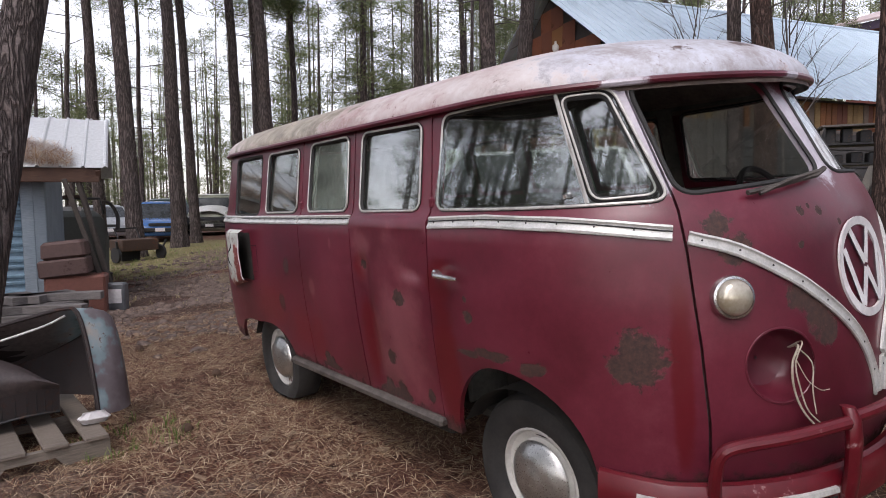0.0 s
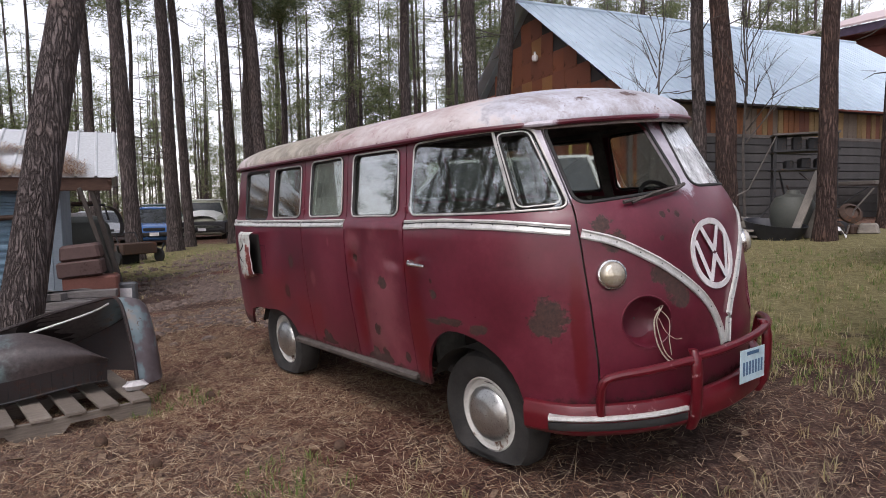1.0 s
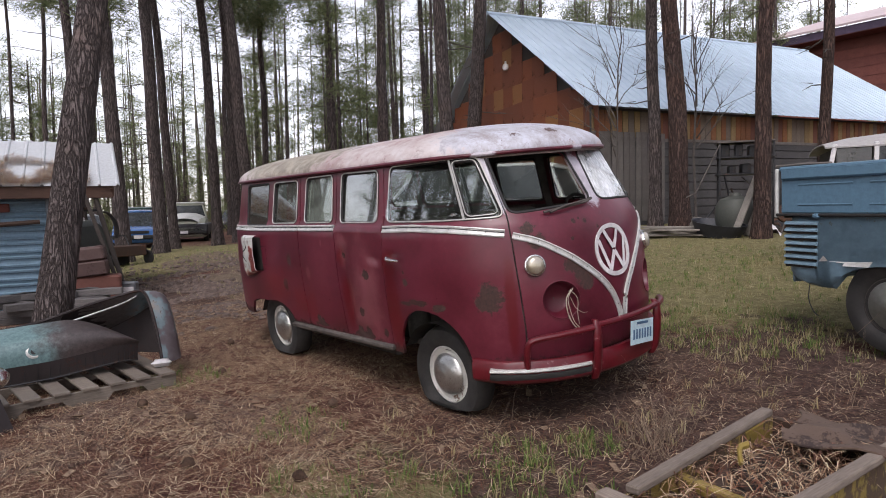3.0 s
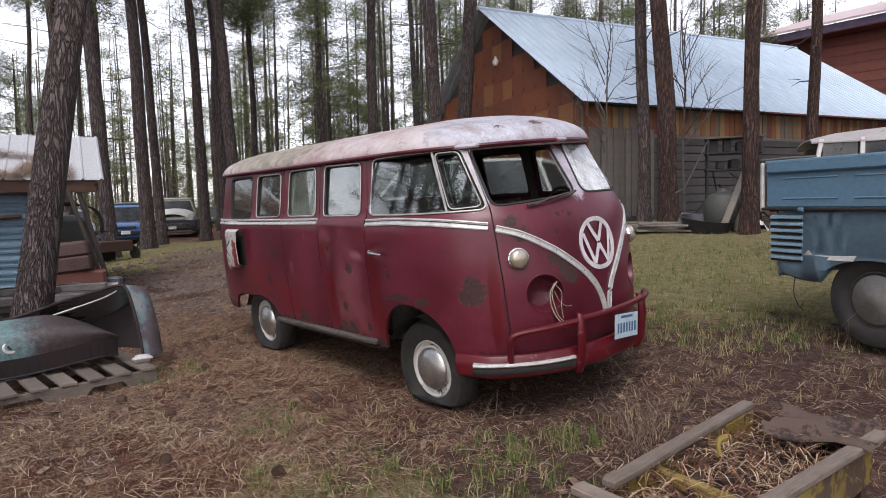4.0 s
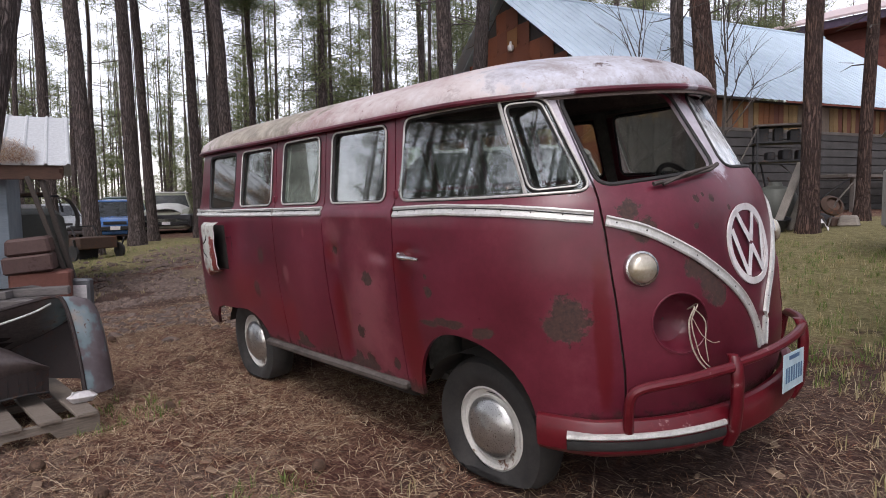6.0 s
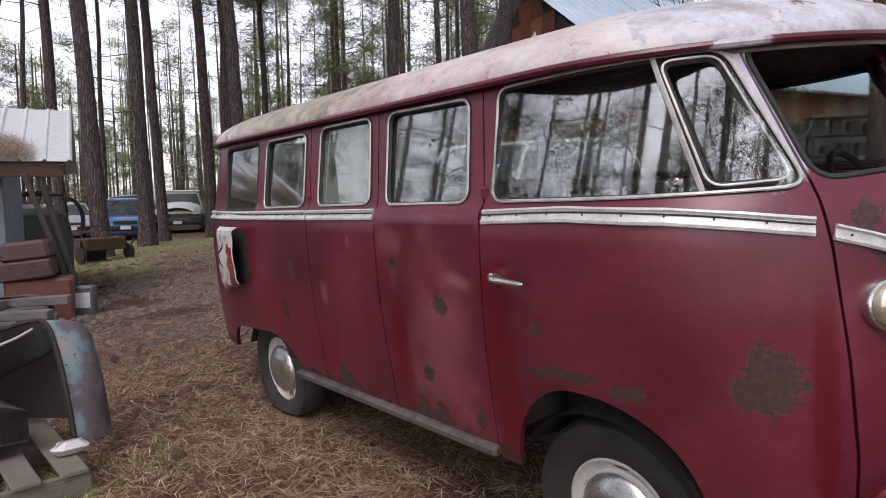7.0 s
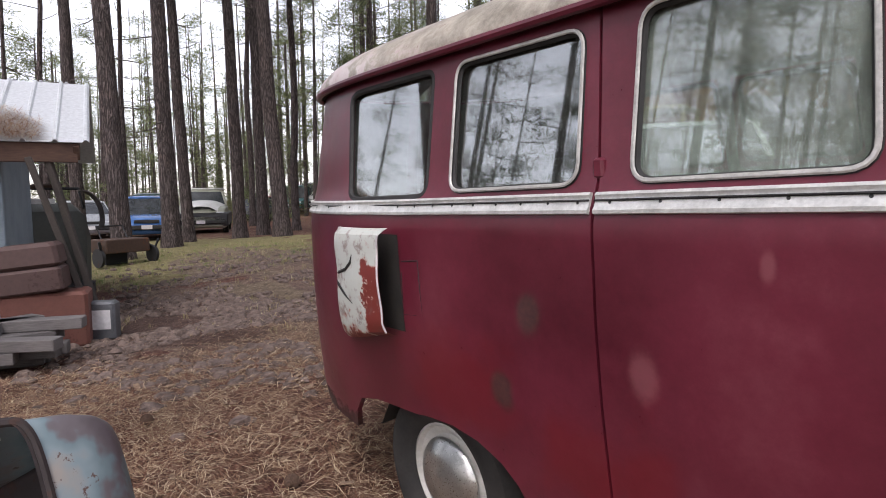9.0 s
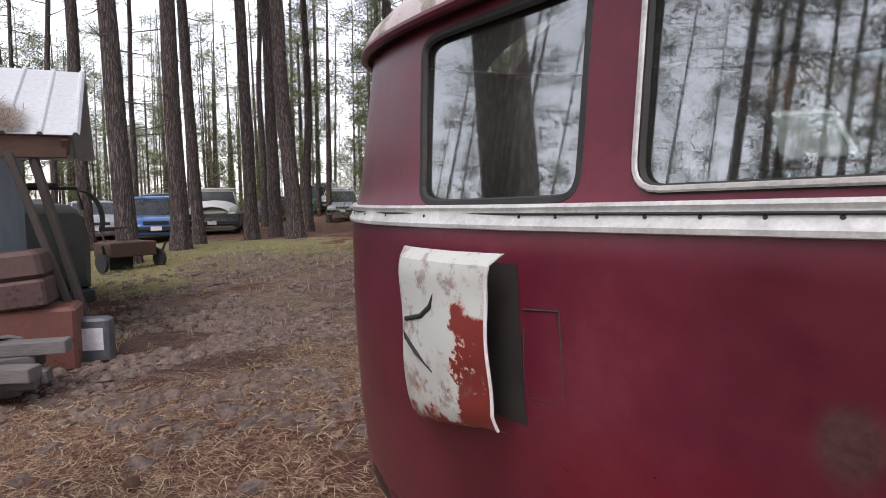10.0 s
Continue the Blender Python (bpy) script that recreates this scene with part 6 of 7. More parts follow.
    part("grille", Geo().box(0.03, 0.7, 0.10, pose(L - 0.02, 0, 0.58), 0.01), RUBBER, c)
    part("plate_bar", Geo().box(0.02, 0.30, 0.12, pose(L + 0.07, 0, 0.40), 0.0), WHITE, c)
    return c


def facing_pose(x, y, ang):
    return Matrix.Translation((x, y, rise(x, y))) @ pose(0, 0, 0, 0, 0, ang)


CARBLUE = paintm("mid_blue_paint", (0.05, 0.14, 0.36), 0.2)
CARWHITE = paintm("chalky_white_paint", (0.70, 0.70, 0.66), 0.5)
CARDARK = paintm("dull_black_paint", (0.03, 0.03, 0.034), 0.5)
CARGREY = paintm("silver_paint", (0.34, 0.36, 0.38))
CARTEAL = paintm("teal_paint", (0.05, 0.20, 0.20))
CARRED = paintm("dark_red_paint", (0.14, 0.02, 0.02))
CARGREEN = paintm("dark_green_paint", (0.04, 0.08, 0.07))
def parked(x, y, ang, L, *rest):
    """Placed by the middle of the car."""
    c_, s_ = math.cos(radians(ang)), math.sin(radians(ang))
    return car(facing_pose(x - c_ * L / 2, y - s_ * L / 2, ang), L, *rest)


parked(-20.9, 3.45, -14, 4.3, 1.75, 1.42, CARBLUE, "mid blue hatchback parked under the pines", (0.27, 0.46, 0.84, 0.97), 0.84, 0.82, 0.86)
parked(-25.6, 4.9, -8, 4.5, 1.75, 1.62, CARGREEN, "dark green estate car parked behind the blue one", (0.22, 0.36, 0.92, 0.99))
parked(-24.8, 2.2, -4, 4.3, 1.7, 1.40, CARGREY, "silver car parked under the pines")
# old white-bonneted truck with a dark chassis
CARPALE = paintm("pale_olive_paint", (0.36, 0.37, 0.29), 0.5)
tk = parked(-23.4, 6.2, -22, 4.6, 1.8, 1.66, CARPALE, "old pale truck with a white bonnet and dark bumper", (0.30, 0.38, 0.58, 0.62), 1.05, 1.05, 0.80, "truck")
rows3 = [[(3.1 + 1.5 * j / 6, y * 0.82 * (1 - 0.05 * j), 1.06 + 0.20 * (1 - (abs(y)) ** 2.5) - 0.012 * j * j * 0.5) for y in (-1, -0.8, -0.5, 0, 0.5, 0.8, 1)] for j in range(7)]
part("skirt", Geo().box(4.5, 1.86, 0.50, pose(2.35, 0, 0.30), 0.05), CARDARK, tk, "dark lower body", True)
part("bonnet", Geo().slab(rows3, 0.02), CARWHITE, tk, "chalky white bonnet", True)
part("cab_roof", Geo().box(1.0, 1.45, 0.06, pose(2.35, 0, 1.66), 0.03), CARWHITE, tk, "white cab roof", True)
for x, y, a, pt, lab, h in (
        (-35.7, 13.5, -30, CARDARK, "black saloon parked under the pines", 1.42),
        (-39.2, 15.5, -35, CARRED, "dark red hatchback parked under the pines", 1.45),
        (-40.3, 18.4, -40, CARTEAL, "teal van parked under the pines", 1.85),
        (-41.6, 20.3, -40, CARWHITE, "white van parked among the pines", 1.9),
        (-30.6, 15.7, -30, CARGREY, "silver pickup parked under the pines", 1.6),
        (-38.6, 19.7, -35, CARWHITE, "chalky white car parked under the pines", 1.42)):
    parked(x, y, a, 4.4, 1.75, h, pt, lab)
parked(-3.6, 4.9, 205, 4.3, 1.75, 1.55, CARWHITE, "chalky white estate car parked beyond the bus", (0.22, 0.34, 0.93, 0.99))
YELLOWP = tin("faded_yellow_paint", (0.34, 0.25, 0.05), (0.12, 0.075, 0.04), 0.5, 0.0, 0.55)
ld = thing("loader", facing_pose(-4.6, 7.2, 15), "faded yellow loader parked before the barn", "loader")
part("chassis", Geo().box(2.3, 0.9, 0.35, pose(0, 0, 0.45), 0.04), DARK, ld)
part("engine_cover", Geo().box(1.1, 0.8, 0.55, pose(-0.6, 0, 0.80), 0.08, 0.92), YELLOWP, ld, "", True)
part("cab_roof", Geo().box(1.0, 0.95, 0.07, pose(0.45, 0, 1.95), 0.03), YELLOWP, ld, "", True)
for x in (0.0, 0.9):
    for y in (-0.42, 0.42):
        part("cab_post", Geo().tube([(x, y, 0.8), (x, y, 1.96)], 0.03, 6), YELLOWP, ld, "", True)
part("seat", Geo().box(0.45, 0.5, 0.5, pose(0.3, 0, 0.80), 0.06), RUBBER, ld, "", True)
for x, r in ((-0.8, 0.48), (0.9, 0.42)):
    for y in (-0.6, 0.6):
        wl2 = part("wheel", Geo().lathe([(r * 0.5, -0.10), (r * 0.94, -0.15), (r, 0.0), (r * 0.94, 0.15), (r * 0.5, 0.12), (0.03, 0.08)], 24), TYRE, ld, "", True)
        wl2.matrix_local = pose(x, y, r, 90 if y < 0 else -90, 0, 0)
# one vehicle behind the camera, seen only in the glass
car(facing_pose(-2.5, -9.0, 80), 4.5, 1.8, 1.75, CARGREY, "light grey off-roader parked on the needles", (0.25, 0.36, 0.93, 0.99))

# ---- blue dropside pickup ----
PICK = Matrix.Translation((3.325, 1.87, 0.278)) @ pose(0, 0, 0, 0.5, 0, -20)
pk = thing("pickup", PICK, "faded blue dropside pickup with louvred rear flank", "pickup")
PBLUE = tin("faded_blue_paint", (0.115, 0.22, 0.31), (0.12, 0.13, 0.11), 0.36, 0.0, 0.42)
PBLUE2 = tin("paler_blue_paint", (0.18, 0.285, 0.36), (0.15, 0.15, 0.12), 0.42, 0.0, 0.45)
# flank: skirt below the bed, rounded at the tail
def flank(y, s):
    g = Geo()
    rows = []
    for z, o in ((0.915, 0.0), (0.80, 0.006), (0.60, 0.008), (0.48, 0.0), (0.41, -0.03), (0.385, -0.07)):
        r = []
        for x in (0.0, 0.02, 0.06, 0.12, 0.2, 0.3, 0.42, 0.5, 0.56, 0.62, 0.68, 0.75, 0.82, 0.89, 0.96, 1.04, 1.12, 1.2, 1.6, 2.0, 2.5):
            rr = 0.14 * max(0.0, 1 - x / 0.14) ** 2
            zz = z
            d = abs(x - 0.84)
            if d < 0.40 and z < 0.70:
                zz = max(z, 0.385 + math.sqrt(max(0.0, 1 - (d / 0.40) ** 2)) * 0.195)
            if x < 0.3 and z < 0.5:
                zz = zz + 0.10 * (1 - x / 0.3) ** 2 * (0.5 - z) / 0.12
            r.append((x + 0.02, y + s * (rr - o), zz))
        rows.append(r)
    g.slab([[(p[0], p[1], p[2]) for p in r] for r in rows], 0.0)
    return g


part("flank", flank(0.0, 1), PBLUE2, pk, "paler blue flank with torn lower edge", True)
part("far_flank", flank(1.72, -1), PBLUE2, pk)
part("tail_panel", Geo().box(0.03, 1.46, 0.52, pose(0.03, 0.86, 0.39), 0.01), PBLUE2, pk)
gate = part("drop_gate", Geo().box(2.72, 0.035, 0.345, pose(1.375, 0.02, 0.930), 0.012), PBLUE, pk, "blue drop gate with pressed ribs")
for x0_, x1_ in ((0.17, 0.60), (0.72, 1.15), (1.3, 1.95)):
    for z in (1.000, 1.150):
        g = Geo().tube([(x0_, 0.004, z), (x1_, 0.004, z)], 0.008, 6)
        part("gate_rib", g, PBLUE, gate)
part("gate_rim", Geo().tube([(0.02, 0.0, 1.272), (2.73, 0.0, 1.272)], 0.020, 8), PBLUE, gate, "", True)
part("gate_top_bulge", Geo().box(2.70, 0.03, 0.09, pose(1.375, -0.005, 1.190), 0.014), PBLUE, gate)
part("bed_edge", Geo().box(2.76, 0.06, 0.022, pose(1.375, 0.0, 0.912), 0.006), RUBBER, pk, "dark edge of the load bed")
part("far_gate", Geo().box(2.72, 0.035, 0.345, pose(1.375, 1.70, 0.930), 0.012), PBLUE, pk)
part("tail_gate", Geo().box(0.035, 1.66, 0.345, pose(0.02, 0.86, 0.930), 0.012), PBLUE, pk)
part("tail_edge", Geo().box(0.03, 0.03, 0.38, pose(-0.012, -0.005, 0.90), 0.008), TRIM, pk, "worn pale corner edge")
part("load_bed", Geo().box(2.70, 1.66, 0.04, pose(1.375, 0.86, 0.90), 0.0), DARK, pk)
part("gate_catch", Geo().box(0.05, 0.035, 0.035, pose(0.34, -0.02, 0.90), 0.008), PBLUE, pk)
part("rope", Geo().tube([(-0.04, 0.02, 1.300), (0.25, 0.01, 1.302), (0.42, 0.02, 1.296)], 0.012, 6), GREYBOARD, pk)
for i in range(7):
    g = Geo()
    z = 0.862 - 0.0505 * i
    g.rings([[(x, -0.006, z - 0.016), (x, -0.028, z - 0.010), (x, -0.024, z + 0.004), (x, -0.004, z + 0.016)] for x in (0.075, 0.085, 0.335, 0.345)])
    part("louvre", g, PBLUE2, pk, "")
    part("louvre_gap", Geo().box(0.26, 0.006, 0.016, pose(0.21, -0.012, z - 0.030), 0.0), DARK, pk)
g = Geo()
g.add([(0.36, -0.016, 0.585), (0.40, -0.02, 0.63), (0.43, -0.012, 0.59), (0.56, -0.02, 0.585), (0.66, -0.012, 0.60), (0.76, -0.02, 0.61), (0.74, -0.03, 0.57), (0.55, -0.03, 0.565)], [(0, 1, 2), (2, 3, 4), (3, 7, 6, 5), (3, 5, 4)])
part("torn_edge", g, TRIM, pk, "torn bright metal at the arch")
wk = part("wheel", Geo().lathe([(0.15, -0.06), (0.19, -0.05), (0.20, 0.052), (0.188, 0.058), (0.178, 0.040), (0.150, 0.028), (0.13, 0.036), (0.02, 0.036)], 36), GREYRAIL, pk, "grey steel wheel", True)
wk.matrix_local = pose(0.84, 0.12, 0.312, 90, 0, 0)
part("tyre", Geo().lathe([(0.193, -0.070), (0.225, -0.088), (0.27, -0.092), (0.31, -0.082), (0.327, -0.055), (0.330, 0.0), (0.327, 0.050), (0.31, 0.078), (0.27, 0.088), (0.225, 0.082), (0.196, 0.056)], 40), TYRE, wk, "", True)
part("hubcap", Geo().lathe([(0.165, 0.044), (0.170, 0.052), (0.165, 0.060), (0.150, 0.066), (0.10, 0.085), (0.045, 0.095), (0.04, 0.098), (0.002, 0.0995)], 36), tin("grimy_hubcap", (0.26, 0.26, 0.24), (0.12, 0.11, 0.10), 0.5, 0.6, 0.45), wk, "grimy domed hubcap", True)
part("cab", Geo().box(1.30, 1.66, 0.95, pose(3.45, 0.86, 0.42), 0.10).box(1.15, 1.50, 0.62, pose(3.38, 0.86, 1.32), 0.12), PBLUE, pk, "blue cab", True)
for y in (0.13, 1.59):
    w2_ = part("front_wheel", Geo().lathe([(0.19, -0.07), (0.31, -0.085), (0.33, 0.0), (0.31, 0.085), (0.19, 0.07), (0.15, 0.04), (0.02, 0.06)], 28), TYRE, pk, "", True)
    w2_.matrix_local = pose(3.26, y, 0.32, 90 if y < 1 else -90, 0, 0)
w2_ = part("far_wheel", Geo().lathe([(0.19, -0.07), (0.31, -0.085), (0.33, 0.0), (0.31, 0.085), (0.19, 0.07), (0.15, 0.04), (0.02, 0.06)], 28), TYRE, pk, "", True)
w2_.matrix_local = pose(0.86, 1.59, 0.32, -90, 0, 0)
part("hanging_wire", Geo().tube(bowed([(0.24, 0.05, 0.42), (0.27, 0.0, 0.30), (0.34, -0.04, 0.22), (0.39, -0.05, 0.19)]), 0.004, 5), RUBBER, pk)

# a second van behind it, of which the roof and windows show
v0 = cam_at(4.63, 7.4)
VAN = Matrix.Translation((v0.x, v0.y, rise(v0.x, v0.y))) @ pose(0, 0, 0, 0, 0, 25) @ Matrix.Diagonal((1, 1, 0.87, 1))
van = thing("van", VAN, "weathered van with chalky roof behind the pickup", "van")
VANP = tin("chalky_grey_paint", (0.40, 0.38, 0.37), (0.18, 0.13, 0.11), 0.45, 0.0, 0.6)
part("body", Geo().box(3.6, 1.6, 0.9, pose(1.8, 0.8, 0.35), 0.08), VANP, van, "", True)
rows4 = [[(-0.02 + 3.6 * i / 12, 0.8 + 0.80 * (j / 5 - 1) * 1.0, 1.66 + 0.22 * math.sqrt(max(0, 1 - ((j / 5 - 1)) ** 2)) * min(1.0, 0.35 + (i / 3.0) ** 0.5 * 0.65)) for i in range(13)] for j in range(11)]
part("roof", Geo().slab(rows4, 0.02), VANP, van, "chalky pale roof", True)
for x0_, x1_ in ((0.10, 0.45), (0.50, 1.30), (1.38, 2.1), (2.2, 2.9)):
    part("side_window", Geo().box(x1_ - x0_, 0.02, 0.36, pose((x0_ + x1_) / 2, 0.03, 1.27), 0.0), CARGLASS, van)
for x in (0.0, 0.475, 1.34, 2.15, 3.0):
    part("pillar", Geo().box(0.05, 0.05, 0.46, pose(x + 0.02, 0.03, 1.24, 0, 8 if x == 0 else 0, 0), 0.008), WHITE if x < 1 else VANP, van)
part("inner_shade", Geo().box(3.4, 1.3, 0.4, pose(1.8, 0.85, 1.25), 0.0), DARK, van)

# ---- junk by the barn ----
def jz(x, y):
    return rise(x, y)


RUSTY = tin("rusty_iron", (0.075, 0.045, 0.032), (0.13, 0.055, 0.028), 0.6, 0.3, 0.7)
DARKIRON = tin("dark_iron", (0.030, 0.030, 0.032), (0.075, 0.045, 0.032), 0.5, 0.4, 0.6)
TANK = tin("green_grey_tank", (0.075, 0.080, 0.068), (0.10, 0.07, 0.05), 0.5, 0.2, 0.6)
OLDWOOD = wood("old_grey_timber", (0.12, 0.105, 0.09), (0.32, 0.29, 0.25))
m0 = Matrix.Translation((-0.14, 9.17, jz(-0.14, 9.17) - 0.02)) @ pose(0, 0, 0, 0, 0, 30) @ Matrix.Diagonal((0.72, 0.7, 0.92, 1))
rack = thing("scrap_rack", m0, "iron frame stacked with black scrap machinery", "rack")
for x in (-0.65, 0.65):
    for y in (-0.35, 0.35):
        part("post", Geo().box(0.05, 0.05, 1.95, pose(x, y, 0), 0.004), DARKIRON, rack)
for z in (1.25, 1.60, 1.92):
    part("shelf", Geo().box(1.42, 0.80, 0.035, pose(0, 0, z), 0.004), DARKIRON if z < 1.9 else GREYBOARD, rack)
part("brace", Geo().tube([(-0.65, -0.36, 0.7), (-1.15, -0.4, 0.15)], 0.02, 6), DARKIRON, rack)
part("brace", Geo().tube([(-0.65, -0.36, 1.9), (-1.25, -0.5, 0.9), (-1.5, -0.55, 0.8)], 0.015, 6), GREYBOARD, rack)
r3 = random.Random(6)
for i in range(7):
    x = -0.5 + 0.17 * i
    solid("scrap_box", Geo().box(0.15 + 0.1 * r3.random(), 0.4, 0.16 + 0.14 * r3.random(), None, 0.02), DARKIRON, m0 @ pose(x, 0, 1.285 if i % 2 else 1.635, 0, 0, r3.uniform(-10, 10)), "black iron scrap part on the rack", "scrap", "rack scrap")
tankm = Matrix.Translation((-0.10, 8.68, jz(-0.1, 8.68)))
solid("tank", Geo().lathe([(0.05, 0.0), (0.28, 0.02), (0.34, 0.12), (0.36, 0.35), (0.35, 0.55), (0.28, 0.68), (0.12, 0.74), (0.10, 0.80), (0.03, 0.81)], 26), TANK, tankm, "round grey-green tank among the scrap", "tank", smooth=True)
tub = Geo().lathe([(0.30, 0.0), (0.42, 0.04), (0.52, 0.28), (0.55, 0.36), (0.52, 0.36), (0.48, 0.28), (0.38, 0.06), (0.02, 0.05)], 30)
solid("tub", tub, plain("black_plastic", (0.012, 0.013, 0.018), (0.03, 0.032, 0.04), 8, 0.45), Matrix.Translation((-0.22, 8.22, jz(-0.22, 8.22))) @ Matrix.Diagonal((0.95, 0.62, 0.80, 1)) @ pose(0, 0, 0, 6, 8, 0), "black plastic tub lying by the scrap", "tub", smooth=True)
for k, (x, y, rx, ry, rz, l) in enumerate(((0.12, 8.15, 0, -64, 68, 1.25), (0.24, 8.42, 0, -66, 60, 1.0))):
    solid("leaning_board", Geo().box(l, 0.16, 0.03, pose(l / 2, 0, 0), 0.005), OLDWOOD, Matrix.Translation((x, y, jz(x, y) + 0.01)) @ pose(0, 0, 0, rx, ry, rz), "pale board leaning on the scrap", "board", "leaning boards")
for k in range(14):
    l = 0.9 + 0.5 * r3.random()
    solid("timber_scrap", Geo().box(l, 0.10, 0.035, None, 0.006), OLDWOOD, Matrix.Translation((-1.0 + r3.uniform(-0.3, 0.3), 8.0 + r3.uniform(-0.25, 0.25), jz(-1.0, 8.0) + 0.02 + 0.034 * (k // 3))) @ pose(0, 0, 0, 0, 0, 30 + r3.uniform(-20, 20)), "grey scrap board in a low heap", "board", "board heap")
for k in range(12):
    x, y = r3.uniform(-2.4, 0.9), r3.uniform(9.4, 9.9)
    s = r3.uniform(0.2, 0.5)
    solid("scrap_part", Geo().box(s, s * 0.7, s * 0.6, None, 0.03, 0.8), r3.choice((DARKIRON, RUSTY, OLDWOOD)), Matrix.Translation((x, y, jz(x, y) - 0.01)) @ pose(0, 0, 0, r3.uniform(-8, 8), r3.uniform(-8, 8), r3.uniform(0, 90)), "dark scrap lying along the barn wall", "scrap", "wall scrap")
for k in range(26):
    x, y = -0.15 + r3.gauss(0, 0.42), 9.0 + r3.gauss(0, 0.16)
    s, z = r3.uniform(0.10, 0.30), 0.0 if k < 14 else r3.choice((0.18, 0.30))
    if k % 3:
        g = Geo().box(s, s * r3.uniform(0.4, 1.0), s * r3.uniform(0.5, 1.1), None, 0.015, r3.uniform(0.7, 1.0))
    else:
        g = Geo().lathe([(0.04, 0.0), (s * 0.6, 0.0), (s * 0.62, 0.05), (s * 0.4, 0.10), (s * 0.38, 0.05), (0.04, 0.04)], 16, pose(0, 0, 0.06, r3.uniform(20, 80), 0, 0))
    solid("machine_part", g, r3.choice((DARKIRON, DARKIRON, RUSTY, GREYBOARD)), Matrix.Translation((x, y, jz(x, y) + z)) @ pose(0, 0, 0, 0, 0, r3.uniform(0, 180)), "dark machine part in the scrap heap", "scrap", "scrap heap")
for k in range(7):
    x, y = -0.55 + 0.20 * k, 8.86 + 0.1 * r3.random()
    l = r3.uniform(0.7, 1.3)
    solid("scrap_pipe", Geo().tube([(0, 0, 0), (l * 0.25 * r3.uniform(-1, 1), 0.2, l * 0.55), (l * 0.5 * r3.uniform(-1, 1), 0.32, l)], 0.014, 6), r3.choice((DARKIRON, RUSTY, GREYBOARD)), Matrix.Translation((x, y, jz(x, y) - 0.01)), "thin iron pipe propped in the scrap", "pipe", "scrap pipes", smooth=True)
solid("white_tarp_scrap", Geo().slab([[(0.28 * i / 5, 0.10 * j / 3 + 0.02 * math.sin(2.1 * i), 0.30 - 0.05 * i + 0.04 * math.sin(1.9 * i + j)) for i in range(6)] for j in range(4)], 0.006), WHITE, Matrix.Translation((0.46, 8.6, jz(0.46, 8.6))), "crumpled white plastic scrap by the boards", "scrap", smooth=True)
# bare sapling in front of the barn roof
SAP = thing("bare_sapling", Matrix.Translation((-3.1, 9.2, jz(-3.1, 9.2))), "leafless young tree against the barn roof", "tree")
g = Geo()
r4 = random.Random(12)


def twig(o, d, l, r, depth):
    e = o + d * l
    g.tube([o, o.lerp(e, 0.5) + Vector((r4.uniform(-1, 1), r4.uniform(-1, 1), 0.3)) * l * 0.06, e], [r, r * 0.75, r * 0.45], 5, caps=False)
    if depth:
        for _ in range(3):
            nd = (d + Vector((r4.uniform(-1, 1), r4.uniform(-1, 1), r4.uniform(-0.3, 0.7))) * 0.75).normalized()
            twig(o.lerp(e, r4.uniform(0.45, 1.0)), nd, l * r4.uniform(0.5, 0.75), r * 0.5, depth - 1)


twig(Vector((0, 0, 0)), Vector((0.02, 0.0, 1)), 3.0, 0.035, 0)
for k in range(9):
    twig(Vector((0.01, 0, 1.7 + 0.22 * k)), Vector((r4.uniform(-1, 1), r4.uniform(-1, 1), 0.9)).normalized(), 1.0, 0.014, 2)
twig(Vector((0.06, 0, 2.9)), Vector((0.05, 0.05, 1)).normalized(), 1.6, 0.02, 2)
part("limbwork", g, TWIG, SAP, "", True)
copy_thing(SAP, YARD @ Matrix.Translation((-1.55, 10.0, jz(-1.55, 10.0))) @ pose(0, 0, 0, 0, 0, 130))

# ---- shed corner ----
S0 = SHED
RUSTBOX = tin("rust_red_box", (0.165, 0.062, 0.046), (0.10, 0.042, 0.034), 0.5, 0.1, 0.7)
BROWNBOX = tin("brown_steel_box", (0.090, 0.050, 0.044), (0.06, 0.034, 0.030), 0.5, 0.1, 0.65)


def at_shed(x, y, z=0.0, rz=0.0):
    return S0 @ pose(x, y, z, 0, 0, rz)


solid("steel_chest", Geo().box(0.62, 0.42, 0.47, None, 0.025), RUSTBOX, Matrix.Translation((-4.57, -1.33, 0.0)) @ pose(0, 0, 0, 0, 0, 75), "rust-red steel chest beside the shed", "chest")
bx = thing("steel_box", Matrix.Translation((-4.55, -1.43, 0.472)) @ pose(0, 0, 0, 0, -5, 72), "brown steel box standing on the chest", "box")
part("body", Geo().box(0.50, 0.40, 0.20, None, 0.02), BROWNBOX, bx)
part("lid", Geo().box(0.46, 0.36, 0.20, pose(0.02, 0, 0.203), 0.03, 0.94), BROWNBOX, bx)
tn = thing("tin_can", Matrix.Translation((-4.55, -0.93, 0.0)) @ pose(0, 0, 0, 0, 0, 62), "grey square tin with a pale label", "tin")
part("body", Geo().box(0.24, 0.17, 0.34, None, 0.02), plain("grey_tin", (0.09, 0.095, 0.105), (0.16, 0.165, 0.175), 9, 0.5, 0.4), tn)
part("label", Geo().box(0.17, 0.004, 0.17, pose(0.0, -0.088, 0.10), 0.0), WHITE, tn, "blank pale label")
DARKPOLE = wood("dark_pole_wood", (0.026, 0.020, 0.018), (0.075, 0.060, 0.050))
